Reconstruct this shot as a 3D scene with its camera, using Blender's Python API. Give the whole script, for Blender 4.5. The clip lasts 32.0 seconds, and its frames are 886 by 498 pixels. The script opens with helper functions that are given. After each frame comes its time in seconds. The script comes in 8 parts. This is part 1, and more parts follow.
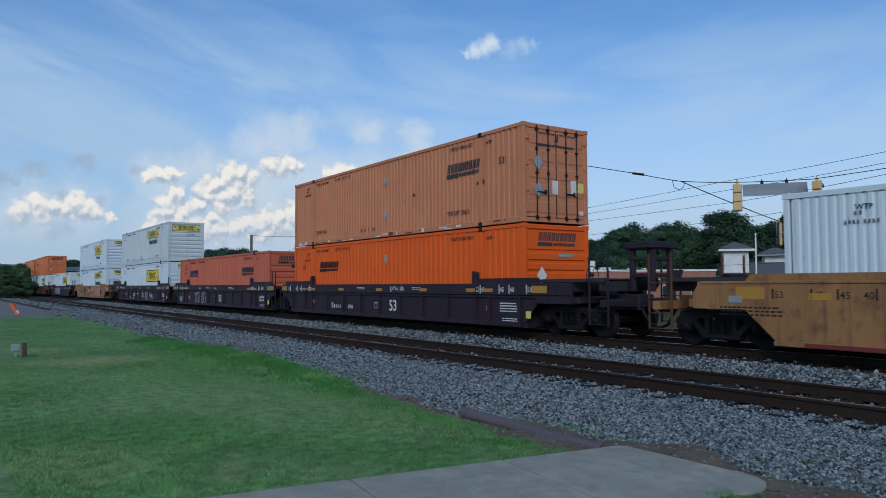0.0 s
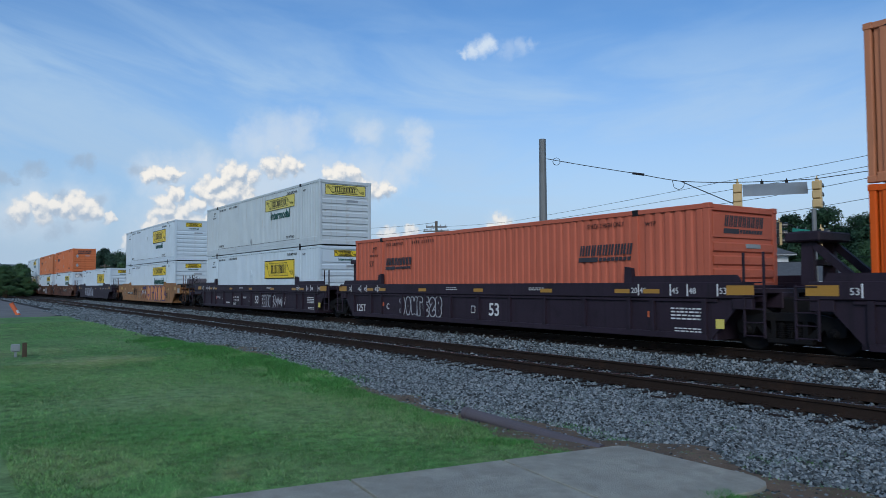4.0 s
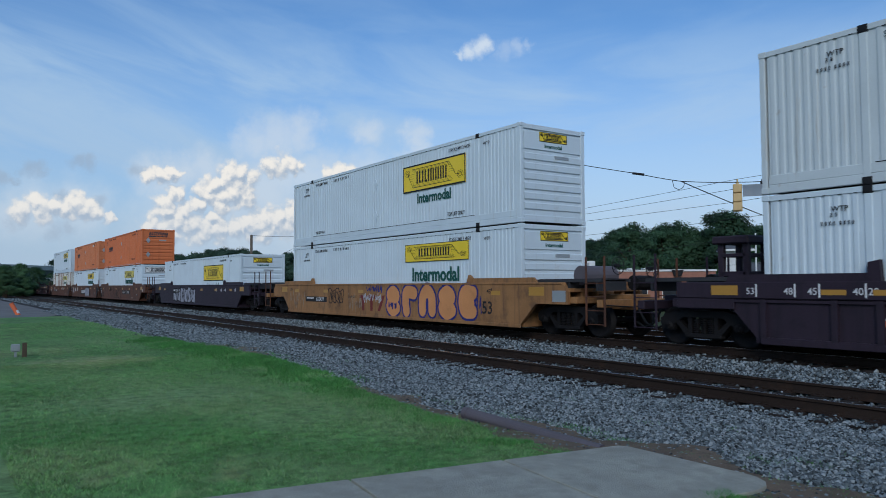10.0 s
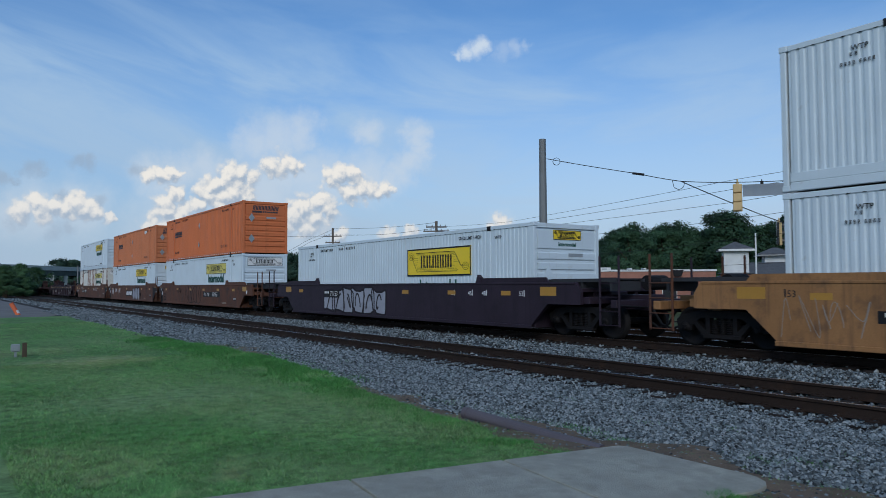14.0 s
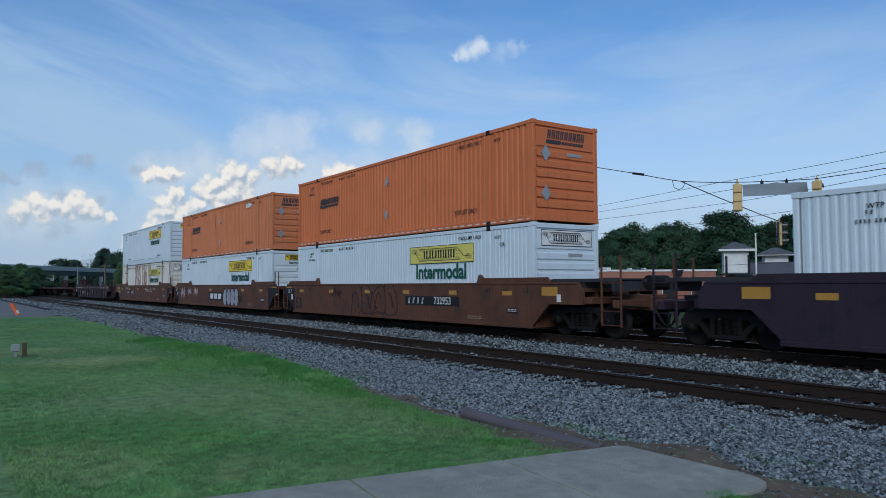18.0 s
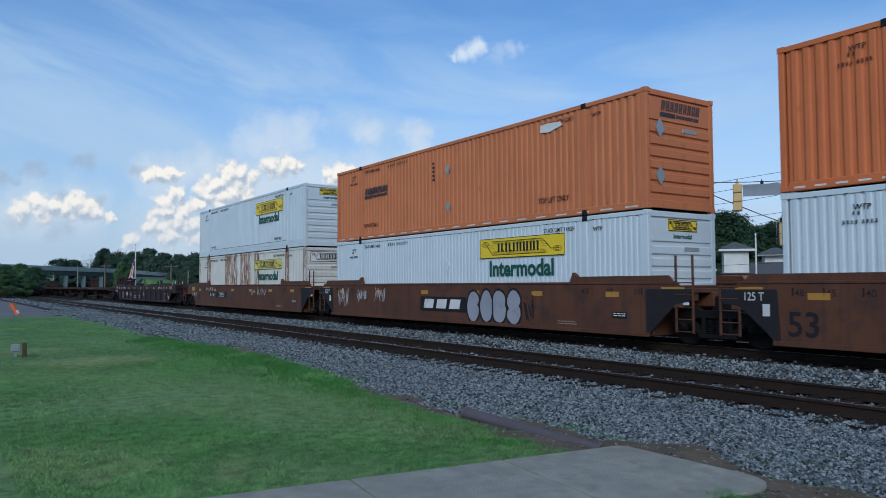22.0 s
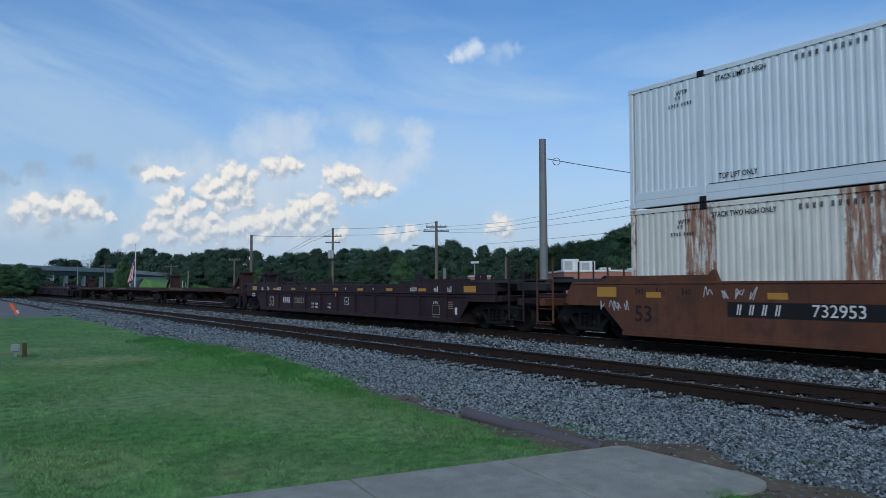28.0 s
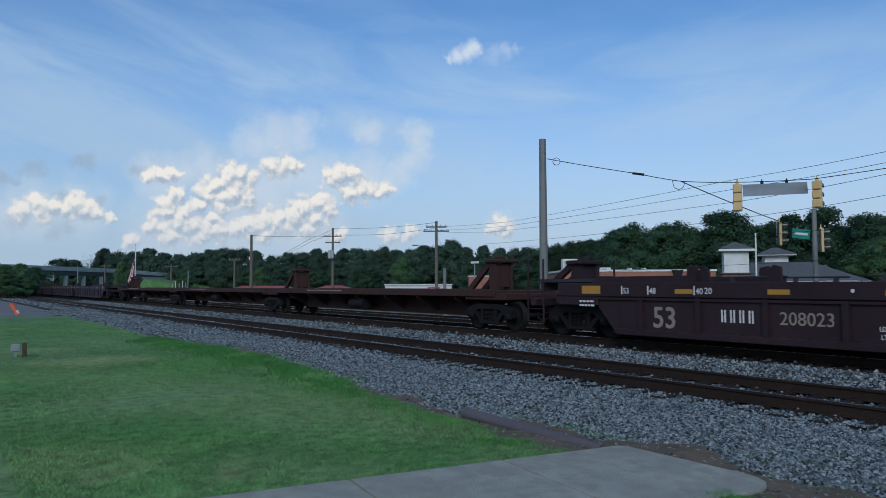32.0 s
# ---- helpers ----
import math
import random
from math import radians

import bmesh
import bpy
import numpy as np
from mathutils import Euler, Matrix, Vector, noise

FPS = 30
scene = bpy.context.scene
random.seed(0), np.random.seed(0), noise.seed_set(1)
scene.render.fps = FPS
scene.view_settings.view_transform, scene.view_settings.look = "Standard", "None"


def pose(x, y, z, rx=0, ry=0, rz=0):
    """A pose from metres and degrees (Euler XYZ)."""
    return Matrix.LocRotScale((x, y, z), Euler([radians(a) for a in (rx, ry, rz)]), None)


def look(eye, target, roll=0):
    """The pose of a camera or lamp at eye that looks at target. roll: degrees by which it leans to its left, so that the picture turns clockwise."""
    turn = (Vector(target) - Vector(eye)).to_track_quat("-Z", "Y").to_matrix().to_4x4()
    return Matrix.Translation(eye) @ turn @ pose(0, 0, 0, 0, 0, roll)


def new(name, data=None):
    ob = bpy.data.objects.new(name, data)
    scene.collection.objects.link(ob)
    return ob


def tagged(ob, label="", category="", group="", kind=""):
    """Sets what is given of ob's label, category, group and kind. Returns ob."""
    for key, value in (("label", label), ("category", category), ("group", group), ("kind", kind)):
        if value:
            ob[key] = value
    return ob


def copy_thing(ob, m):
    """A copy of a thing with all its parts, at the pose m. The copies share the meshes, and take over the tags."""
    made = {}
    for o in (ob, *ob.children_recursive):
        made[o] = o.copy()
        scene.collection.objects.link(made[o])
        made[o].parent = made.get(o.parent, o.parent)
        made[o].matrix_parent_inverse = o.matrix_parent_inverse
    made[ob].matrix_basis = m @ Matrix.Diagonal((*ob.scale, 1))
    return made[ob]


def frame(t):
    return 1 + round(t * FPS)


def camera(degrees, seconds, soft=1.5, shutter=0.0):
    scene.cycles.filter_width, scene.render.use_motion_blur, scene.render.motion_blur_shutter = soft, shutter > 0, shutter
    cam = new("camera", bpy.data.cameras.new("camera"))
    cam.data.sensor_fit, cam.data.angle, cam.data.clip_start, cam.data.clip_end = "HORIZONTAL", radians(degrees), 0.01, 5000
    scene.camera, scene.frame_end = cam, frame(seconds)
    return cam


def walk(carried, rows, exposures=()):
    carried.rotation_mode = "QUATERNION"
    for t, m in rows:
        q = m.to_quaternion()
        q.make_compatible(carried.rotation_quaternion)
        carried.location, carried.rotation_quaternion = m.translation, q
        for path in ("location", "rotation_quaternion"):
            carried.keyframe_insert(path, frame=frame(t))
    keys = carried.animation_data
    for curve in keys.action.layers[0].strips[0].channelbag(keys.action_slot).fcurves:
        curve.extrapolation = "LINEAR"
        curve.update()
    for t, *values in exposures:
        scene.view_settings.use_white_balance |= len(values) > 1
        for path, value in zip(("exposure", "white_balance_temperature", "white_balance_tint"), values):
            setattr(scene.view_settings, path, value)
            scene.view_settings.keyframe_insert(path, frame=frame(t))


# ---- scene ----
# Camera: it stands still on the lawn beside the line.
cam = camera(62.62, 32.0, soft=0.5, shutter=0.15)
EYE = (0.0, 0.0, 1.393)
VIEW = look(EYE, (EYE[0] - 82.098, EYE[1] + 56.896, EYE[2] + 4.878), -0.242)
walk(cam, [(0.0, VIEW), (32.0, VIEW)], exposures=[(0.0, 0.0), (1.0, 0.07), (2.0, 0.09), (3.5, 0.08), (5.5, 0.0), (10.0, 0.0), (12.0, 0.03), (13.0, -0.04), (14.0, -0.05), (18.0, 0.0), (20.0, 0.11), (22.0, 0.12), (25.0, 0.12), (27.5, 0.02), (29.0, -0.03), (32.0, -0.03)])


def run(t):
    """How far the train has gone along +X since 16 s."""
    u = t / 16 - 1
    return 94.5293 * u - 2.2898 * u * u + 1.549 * u ** 3 + 0.0896 * u ** 4

# ---- daylight: an evening sky with cumulus low over the line, the sun weak behind cloud ----
SUN_TURN, SUN_HEIGHT = radians(134), radians(30)


def ray(px, py):
    """The direction of a place in the view: across and up, as shares of half its width."""
    half = math.tan(radians(62.62 / 2))
    return (VIEW.to_3x3() @ Vector((px * half, py * half, -1))).normalized()


# cumulus heads: across, up, size; the long low bank, the arm that climbs from it, then the lesser ones
BANK = [(-0.652, 0.052, 0.016), (-0.627, 0.089, 0.015), (-0.636, 0.106, 0.009), (-0.602, 0.056, 0.018), (-0.569, 0.052, 0.018), (-0.536, 0.044, 0.018), (-0.503, 0.044, 0.017), (-0.470, 0.044, 0.016),
        (-0.437, 0.048, 0.018), (-0.403, 0.060, 0.020), (-0.370, 0.069, 0.018), (-0.337, 0.073, 0.020), (-0.312, 0.089, 0.018), (-0.279, 0.106, 0.016), (-0.263, 0.093, 0.014), (-0.287, 0.069, 0.017),
        (-0.254, 0.081, 0.011), (-0.354, 0.048, 0.016), (-0.312, 0.048, 0.016), (-0.619, 0.031, 0.016), (-0.553, 0.031, 0.014), (-0.403, 0.036, 0.014), (-0.580, 0.085, 0.013), (-0.520, 0.072, 0.010)]
ARM = [(-0.548, 0.102, 0.011), (-0.532, 0.122, 0.015), (-0.524, 0.143, 0.013), (-0.503, 0.151, 0.013), (-0.478, 0.172, 0.016), (-0.457, 0.168, 0.013), (-0.495, 0.122, 0.016), (-0.470, 0.127, 0.018),
       (-0.445, 0.114, 0.015), (-0.461, 0.147, 0.013), (-0.500, 0.100, 0.012), (-0.387, 0.185, 0.014), (-0.362, 0.189, 0.016), (-0.337, 0.187, 0.012), (-0.318, 0.188, 0.008), (-0.432, 0.160, 0.010)]
HEADS = [(-0.660, 0.164, 0.010), (-0.635, 0.168, 0.012), (-0.611, 0.172, 0.010), (-0.611, 0.122, 0.009), (-0.594, 0.124, 0.008), (-0.246, 0.164, 0.014), (-0.225, 0.172, 0.014), (-0.205, 0.168, 0.013),
         (-0.184, 0.131, 0.014), (-0.213, 0.122, 0.015), (-0.163, 0.131, 0.013), (-0.134, 0.135, 0.012), (-0.147, 0.122, 0.009), (-0.921, 0.102, 0.014), (-0.905, 0.089, 0.015), (-0.950, 0.085, 0.012),
         (-0.876, 0.093, 0.012), (-0.826, 0.102, 0.015), (-0.805, 0.093, 0.014), (-0.843, 0.089, 0.013), (-0.789, 0.085, 0.010), (-0.756, 0.069, 0.008), (0.131, 0.056, 0.013), (0.145, 0.046, 0.011), (0.115, 0.045, 0.010),
         (-0.706, 0.019, 0.010), (-0.230, 0.028, 0.012), (-0.120, 0.029, 0.012), (-0.075, 0.034, 0.012)]
# small grey clouds in their own shade
DUSK = [(-0.934, 0.185, 0.012), (-0.915, 0.178, 0.010), (-0.992, 0.164, 0.010), (-0.970, 0.158, 0.007), (-0.693, 0.174, 0.010), (-0.676, 0.172, 0.009), (-0.859, 0.118, 0.010), (-0.967, 0.064, 0.012), (-0.880, 0.040, 0.011), (-0.850, 0.044, 0.010), (-0.780, 0.106, 0.009), (-0.827, 0.194, 0.011), (-0.800, 0.196, 0.010)]
# torn, thinner cloud
WISPS = [(-0.656, 0.170, 0.030), (-0.592, 0.175, 0.030), (-0.538, 0.182, 0.030), (-0.617, 0.121, 0.030), (-0.471, 0.124, 0.050), (-0.400, 0.130, 0.050), (-0.362, 0.165, 0.042), (-0.305, 0.165, 0.040), (-0.258, 0.157, 0.040),
         (-0.177, 0.160, 0.040), (-0.370, 0.251, 0.036), (-0.420, 0.240, 0.036), (-0.321, 0.262, 0.030), (-0.172, 0.262, 0.024), (-0.063, 0.255, 0.022), (-0.058, 0.228, 0.020), (-0.072, 0.200, 0.022), (-0.090, 0.178, 0.026),
         (-0.120, 0.160, 0.026), (-0.924, 0.090, 0.040), (-0.826, 0.090, 0.040), (-0.970, 0.080, 0.030), (-0.617, 0.040, 0.060), (-0.464, 0.040, 0.060), (-0.324, 0.050, 0.060), (0.130, 0.046, 0.024)]


def sky():
    world = bpy.data.worlds.new("evening_sky")
    scene.world = world
    world.use_nodes = True
    nt = world.node_tree
    nt.nodes.clear()

    def field(heads, rag, billow):
        """A node group: how deep a direction lies inside the given heads, swollen into billows."""
        g = bpy.data.node_groups.new("cumulus", "ShaderNodeTree")
        g.interface.new_socket("Way", in_out="INPUT", socket_type="NodeSocketVector")
        g.interface.new_socket("Depth", in_out="OUTPUT", socket_type="NodeSocketFloat")
        i, o = g.nodes.new("NodeGroupInput"), g.nodes.new("NodeGroupOutput")

        def vec(op, a, b, c=None):
            n = g.nodes.new("ShaderNodeVectorMath")
            n.operation = op
            for sock, v in zip(n.inputs, (a, b, c)):
                if v is None:
                    continue
                if isinstance(v, tuple):
                    sock.default_value = v
                else:
                    g.links.new(v, sock)
            return n.outputs[0]

        n1 = g.nodes.new("ShaderNodeTexNoise")
        n1.inputs["Scale"].default_value, n1.inputs["Detail"].default_value, n1.inputs["Roughness"].default_value = 34, 6, 0.62
        g.links.new(i.outputs[0], n1.inputs["Vector"])
        at = vec("MULTIPLY_ADD", vec("SUBTRACT", n1.outputs["Color"], (0.5, 0.5, 0.5)), (rag, rag, rag * 0.8), i.outputs[0])
        last = None
        for x, y, r in heads:
            d = g.nodes.new("ShaderNodeVectorMath")
            d.operation = "DISTANCE"
            d.inputs[1].default_value = ray(x, y)
            g.links.new(at, d.inputs[0])
            m = g.nodes.new("ShaderNodeMath")
            m.operation = "MULTIPLY_ADD"
            m.inputs[1].default_value, m.inputs[2].default_value = -1 / (r * 1.24), 1
            g.links.new(d.outputs["Value"], m.inputs[0])
            if last:
                a = g.nodes.new("ShaderNodeMath")
                a.operation = "SMOOTH_MAX"
                a.inputs[2].default_value = 0.10
                g.links.new(last.outputs[0], a.inputs[0])
                g.links.new(m.outputs[0], a.inputs[1])
                last = a
            else:
                last = m
        if billow:
            vor = g.nodes.new("ShaderNodeTexVoronoi")
            vor.feature = "F1"
            vor.inputs["Scale"].default_value, vor.inputs["Detail"].default_value, vor.inputs["Roughness"].default_value = 70, 1.0, 0.5
            g.links.new(at, vor.inputs["Vector"])
            b = g.nodes.new("ShaderNodeMath")
            b.operation = "MULTIPLY_ADD"
            b.inputs[1].default_value, b.inputs[2].default_value = -billow, billow * 0.72
            g.links.new(vor.outputs["Distance"], b.inputs[0])
            a = g.nodes.new("ShaderNodeMath")
            g.links.new(last.outputs[0], a.inputs[0])
            g.links.new(b.outputs[0], a.inputs[1])
            last = a
        g.links.new(last.outputs[0], o.inputs[0])
        return g

    def node(kind, **kw):
        n = nt.nodes.new(kind)
        for k, v in kw.items():
            n.inputs[k].default_value = v
        return n

    def maths(op, a, b=0.0, c=0.0):
        n = nt.nodes.new("ShaderNodeMath")
        n.operation = op
        for k, s in enumerate((a, b, c)):
            if isinstance(s, (int, float)):
                n.inputs[k].default_value = s
            else:
                nt.links.new(s, n.inputs[k])
        return n.outputs[0]

    def ranged(s, a, b, c=0.0, d=1.0):
        n = nt.nodes.new("ShaderNodeMapRange")
        n.interpolation_type = "SMOOTHSTEP"
        for k, v in zip((1, 2, 3, 4), (a, b, c, d)):
            n.inputs[k].default_value = v
        nt.links.new(s, n.inputs[0])
        return n.outputs[0]

    def mix(f, a, b):
        n = nt.nodes.new("ShaderNodeMix")
        n.data_type = "RGBA"
        for sock, s in ((n.inputs[0], f), (n.inputs[6], a), (n.inputs[7], b)):
            if isinstance(s, (int, float, tuple)):
                sock.default_value = s
            else:
                nt.links.new(s, sock)
        return n.outputs[2]

    way = nt.nodes.new("ShaderNodeTexCoord").outputs["Generated"]
    air = nt.nodes.new("ShaderNodeTexSky")
    air.sky_type, air.sun_disc = "NISHITA", False
    air.sun_elevation, air.sun_rotation = SUN_HEIGHT, SUN_TURN
    air.air_density, air.dust_density, air.ozone_density = 1.0, 0.6, 2.2
    tone = node("ShaderNodeVectorMath")
    tone.operation = "MULTIPLY"
    tone.inputs[1].default_value = (0.066, 0.101, 0.133)
    nt.links.new(air.outputs[0], tone.inputs[0])
    sep = node("ShaderNodeSeparateXYZ")
    nt.links.new(way, sep.inputs[0])
    # thin high cloud, drawn out along one way over a flat layer
    up = maths("ADD", maths("MAXIMUM", sep.outputs[2], 0.0), 0.16)
    flat = node("ShaderNodeCombineXYZ")
    nt.links.new(maths("DIVIDE", sep.outputs[0], up), flat.inputs[0])
    nt.links.new(maths("DIVIDE", sep.outputs[1], up), flat.inputs[1])
    turn = node("ShaderNodeMapping")
    turn.inputs["Rotation"].default_value = (0, 0, radians(40))
    turn.inputs["Scale"].default_value = (0.55, 1.1, 1)
    nt.links.new(flat.outputs[0], turn.inputs[0])
    thin = node("ShaderNodeTexNoise", Scale=1.1, Detail=9.0, Roughness=0.52, Distortion=0.6)
    nt.links.new(turn.outputs[0], thin.inputs["Vector"])
    over = maths("MULTIPLY", ranged(thin.outputs["Fac"], 0.40, 0.74, 0.0, 0.5), ranged(sep.outputs[2], 0.42, 0.7))

    def along(v):
        n = nt.nodes.new("ShaderNodeVectorMath")
        n.operation = "DOT_PRODUCT"
        n.inputs[1].default_value = v
        nt.links.new(way, n.inputs[0])
        return n.outputs["Value"]

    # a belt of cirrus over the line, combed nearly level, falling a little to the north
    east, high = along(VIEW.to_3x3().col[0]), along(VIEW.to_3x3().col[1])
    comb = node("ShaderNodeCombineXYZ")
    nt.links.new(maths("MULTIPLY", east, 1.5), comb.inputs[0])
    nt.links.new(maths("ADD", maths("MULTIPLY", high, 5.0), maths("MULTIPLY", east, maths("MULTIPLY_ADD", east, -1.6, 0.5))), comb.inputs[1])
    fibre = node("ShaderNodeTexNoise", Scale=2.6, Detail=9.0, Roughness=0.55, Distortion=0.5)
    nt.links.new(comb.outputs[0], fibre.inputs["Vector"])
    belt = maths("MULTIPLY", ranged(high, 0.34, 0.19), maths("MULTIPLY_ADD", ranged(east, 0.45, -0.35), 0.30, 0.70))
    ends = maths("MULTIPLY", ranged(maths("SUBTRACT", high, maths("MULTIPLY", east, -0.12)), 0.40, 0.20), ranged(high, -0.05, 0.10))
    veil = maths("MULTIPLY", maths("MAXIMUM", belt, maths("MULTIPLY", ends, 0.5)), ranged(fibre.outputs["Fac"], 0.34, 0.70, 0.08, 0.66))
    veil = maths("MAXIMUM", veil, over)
    low = ranged(sep.outputs[2], 0.0, 0.36, 0.80, 0.0)
    haze = maths("MAXIMUM", veil, maths("MULTIPLY", low, 0.35))
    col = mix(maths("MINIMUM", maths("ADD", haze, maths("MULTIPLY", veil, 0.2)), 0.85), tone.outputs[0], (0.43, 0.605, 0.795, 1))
    col = mix(low, col, mix(ranged(east, -0.45, 0.35), (0.36, 0.49, 0.66, 1), (0.47, 0.59, 0.76, 1)))
    # cumulus, lit from behind the eye and above
    shift = node("ShaderNodeVectorMath")
    shift.operation = "ADD"
    shift.inputs[1].default_value = VIEW.to_3x3() @ Vector((-0.0025, 0.0065, 0))
    nt.links.new(way, shift.inputs[0])

    def depth(group, src):
        g = nt.nodes.new("ShaderNodeGroup")
        g.node_tree = group
        nt.links.new(src, g.inputs[0])
        return g.outputs[0]

    torn = depth(field(WISPS, 0.055, 0.0), way)
    col = mix(ranged(torn, -0.1, 0.9, 0.0, 0.62), col, (0.62, 0.70, 0.79, 1))
    grey = depth(field(DUSK, 0.040, 0.30), way)
    col = mix(ranged(grey, -0.1, 0.8, 0.0, 0.55), col, (0.32, 0.41, 0.53, 1))
    heap = field(BANK + ARM + HEADS, 0.024, 0.62)
    d1, d2 = depth(heap, way), depth(heap, shift.outputs[0])
    cover = ranged(d1, -0.14, 0.42, 0.0, 0.95)
    lit = ranged(maths("SUBTRACT", d1, d2), -0.50, 0.42, 0.0, 1.0)
    lit = maths("MULTIPLY", lit, ranged(d1, -0.15, 0.55, 0.62, 1.0))
    puff = mix(lit, (0.37, 0.46, 0.58, 1), (0.88, 0.85, 0.80, 1))
    col = mix(cover, col, puff)
    col = mix(ranged(sep.outputs[2], 0.13, 0.03, 0.0, 0.45), col, (0.42, 0.53, 0.67, 1))
    back = node("ShaderNodeBackground", Strength=1.0)
    nt.links.new(col, back.inputs["Color"])
    out = node("ShaderNodeOutputWorld")
    nt.links.new(back.outputs[0], out.inputs["Surface"])


sky()
sun = new("sun", bpy.data.lights.new("sun", "SUN"))
sun.data.energy, sun.data.angle, sun.data.color = 1.55, radians(28), (0.96, 0.96, 0.91)
sun.matrix_world = look((math.sin(SUN_TURN) * 50, math.cos(SUN_TURN) * 50, math.tan(SUN_HEIGHT) * 50), (0, 0, 0))

# ---- mesh tools ----
class Mesh:
    """Collects vertices and faces of one part."""

    def __init__(self):
        self.v, self.f = [], []

    def add(self, verts, faces):
        n = len(self.v)
        self.v += [tuple(p) for p in verts]
        self.f += [tuple(i + n for i in f) for f in faces]
        return self

    def box(self, x0, x1, y0, y1, z0, z1, c=0.0):
        x0, x1, y0, y1, z0, z1 = min(x0, x1), max(x0, x1), min(y0, y1), max(y0, y1), min(z0, z1), max(z0, z1)
        if c <= 0:
            p = [(x, y, z) for x in (x0, x1) for y in (y0, y1) for z in (z0, z1)]
            return self.add(p, [(0, 1, 3, 2), (4, 6, 7, 5), (0, 4, 5, 1), (2, 3, 7, 6), (0, 2, 6, 4), (1, 5, 7, 3)])
        c = min(c, (x1 - x0) / 2.2, (y1 - y0) / 2.2, (z1 - z0) / 2.2)
        lo, hi = (x0, y0, z0), (x1, y1, z1)
        ids, verts, faces = {}, [], []
        for sx in (0, 1):
            for sy in (0, 1):
                for sz in (0, 1):
                    s = (sx, sy, sz)
                    for ax in range(3):
                        q = [(hi[k] - (c if k != ax else 0)) if s[k] else (lo[k] + (c if k != ax else 0)) for k in range(3)]
                        ids[s, ax] = len(verts)
                        verts.append(q)
        for ax in range(3):
            b, d = (ax + 1) % 3, (ax + 2) % 3
            for side in (0, 1):
                ring = []
                for p, q in ((0, 0), (1, 0), (1, 1), (0, 1)):
                    s = [0, 0, 0]
                    s[ax], s[b], s[d] = side, p, q
                    ring.append(ids[tuple(s), ax])
                faces.append(ring if side else ring[::-1])
            for p in (0, 1):
                for q in (0, 1):
                    s0, s1 = [0, 0, 0], [0, 0, 0]
                    s0[b] = s1[b] = p
                    s0[d] = s1[d] = q
                    s1[ax] = 1
                    s0, s1 = tuple(s0), tuple(s1)
                    ring = [ids[s0, b], ids[s1, b], ids[s1, d], ids[s0, d]]
                    faces.append(ring if p == q else ring[::-1])
        for s in {k[0] for k in ids}:
            faces.append([ids[s, 0], ids[s, 1], ids[s, 2]] if sum(s) % 2 else [ids[s, 2], ids[s, 1], ids[s, 0]])
        return self.add(verts, faces)

    def prism(self, pts, a, b, axis="y"):
        """A polygon of (x, z), (y, z) or (x, y) pulled from a to b along the axis."""
        def at(p, h):
            return (p[0], h, p[1]) if axis == "y" else (h, p[0], p[1]) if axis == "x" else (p[0], p[1], h)
        n = len(pts)
        return self.add([at(p, a) for p in pts] + [at(p, b) for p in pts],
                        [tuple(range(n)), tuple(range(2 * n - 1, n - 1, -1))] + [(i, i + n, (i + 1) % n + n, (i + 1) % n) for i in range(n)])

    def rod(self, p0, p1, r, n=8, r1=None):
        p0, p1 = Vector(p0), Vector(p1)
        d = (p1 - p0).normalized()
        a = d.orthogonal().normalized()
        b = d.cross(a)
        r1 = r if r1 is None else r1
        ring = [(math.cos(2 * math.pi * k / n), math.sin(2 * math.pi * k / n)) for k in range(n)]
        return self.add([p0 + (a * x + b * y) * r for x, y in ring] + [p1 + (a * x + b * y) * r1 for x, y in ring],
                        [tuple(range(n - 1, -1, -1)), tuple(range(n, 2 * n))] + [(i, (i + 1) % n, (i + 1) % n + n, i + n) for i in range(n)])

    def path(self, pts, r, n=6):
        pts = [Vector(p) for p in pts]
        rings, up = [], None
        for k, p in enumerate(pts):
            d = (pts[min(k + 1, len(pts) - 1)] - pts[max(k - 1, 0)])
            d = d.normalized() if d.length > 1e-9 else Vector((1, 0, 0))
            a = d.orthogonal().normalized() if up is None else (up - d * up.dot(d)).normalized()
            up, b = a, d.cross(a)
            rings += [p + (a * math.cos(2 * math.pi * i / n) + b * math.sin(2 * math.pi * i / n)) * r for i in range(n)]
        m = len(pts)
        faces = [(k * n + i, k * n + (i + 1) % n, (k + 1) * n + (i + 1) % n, (k + 1) * n + i) for k in range(m - 1) for i in range(n)]
        return self.add(rings, faces + [tuple(range(n - 1, -1, -1)), tuple(range((m - 1) * n, m * n))])

    def lathe(self, prof, centre, axis="y", n=24):
        """Rings of (radius, offset) turned about the axis."""
        base, cx = len(prof), Vector(centre)
        verts, faces = [], []
        for k in range(n):
            c, s = math.cos(2 * math.pi * k / n), math.sin(2 * math.pi * k / n)
            for r, h in prof:
                q = (r * c, h, r * s) if axis == "y" else (r * c, r * s, h) if axis == "z" else (h, r * c, r * s)
                verts.append(cx + Vector(q))
        for k in range(n):
            for i in range(base - 1):
                a, b = k * base + i, ((k + 1) % n) * base + i
                faces.append((a, a + 1, b + 1, b))
        return self.add(verts, faces)

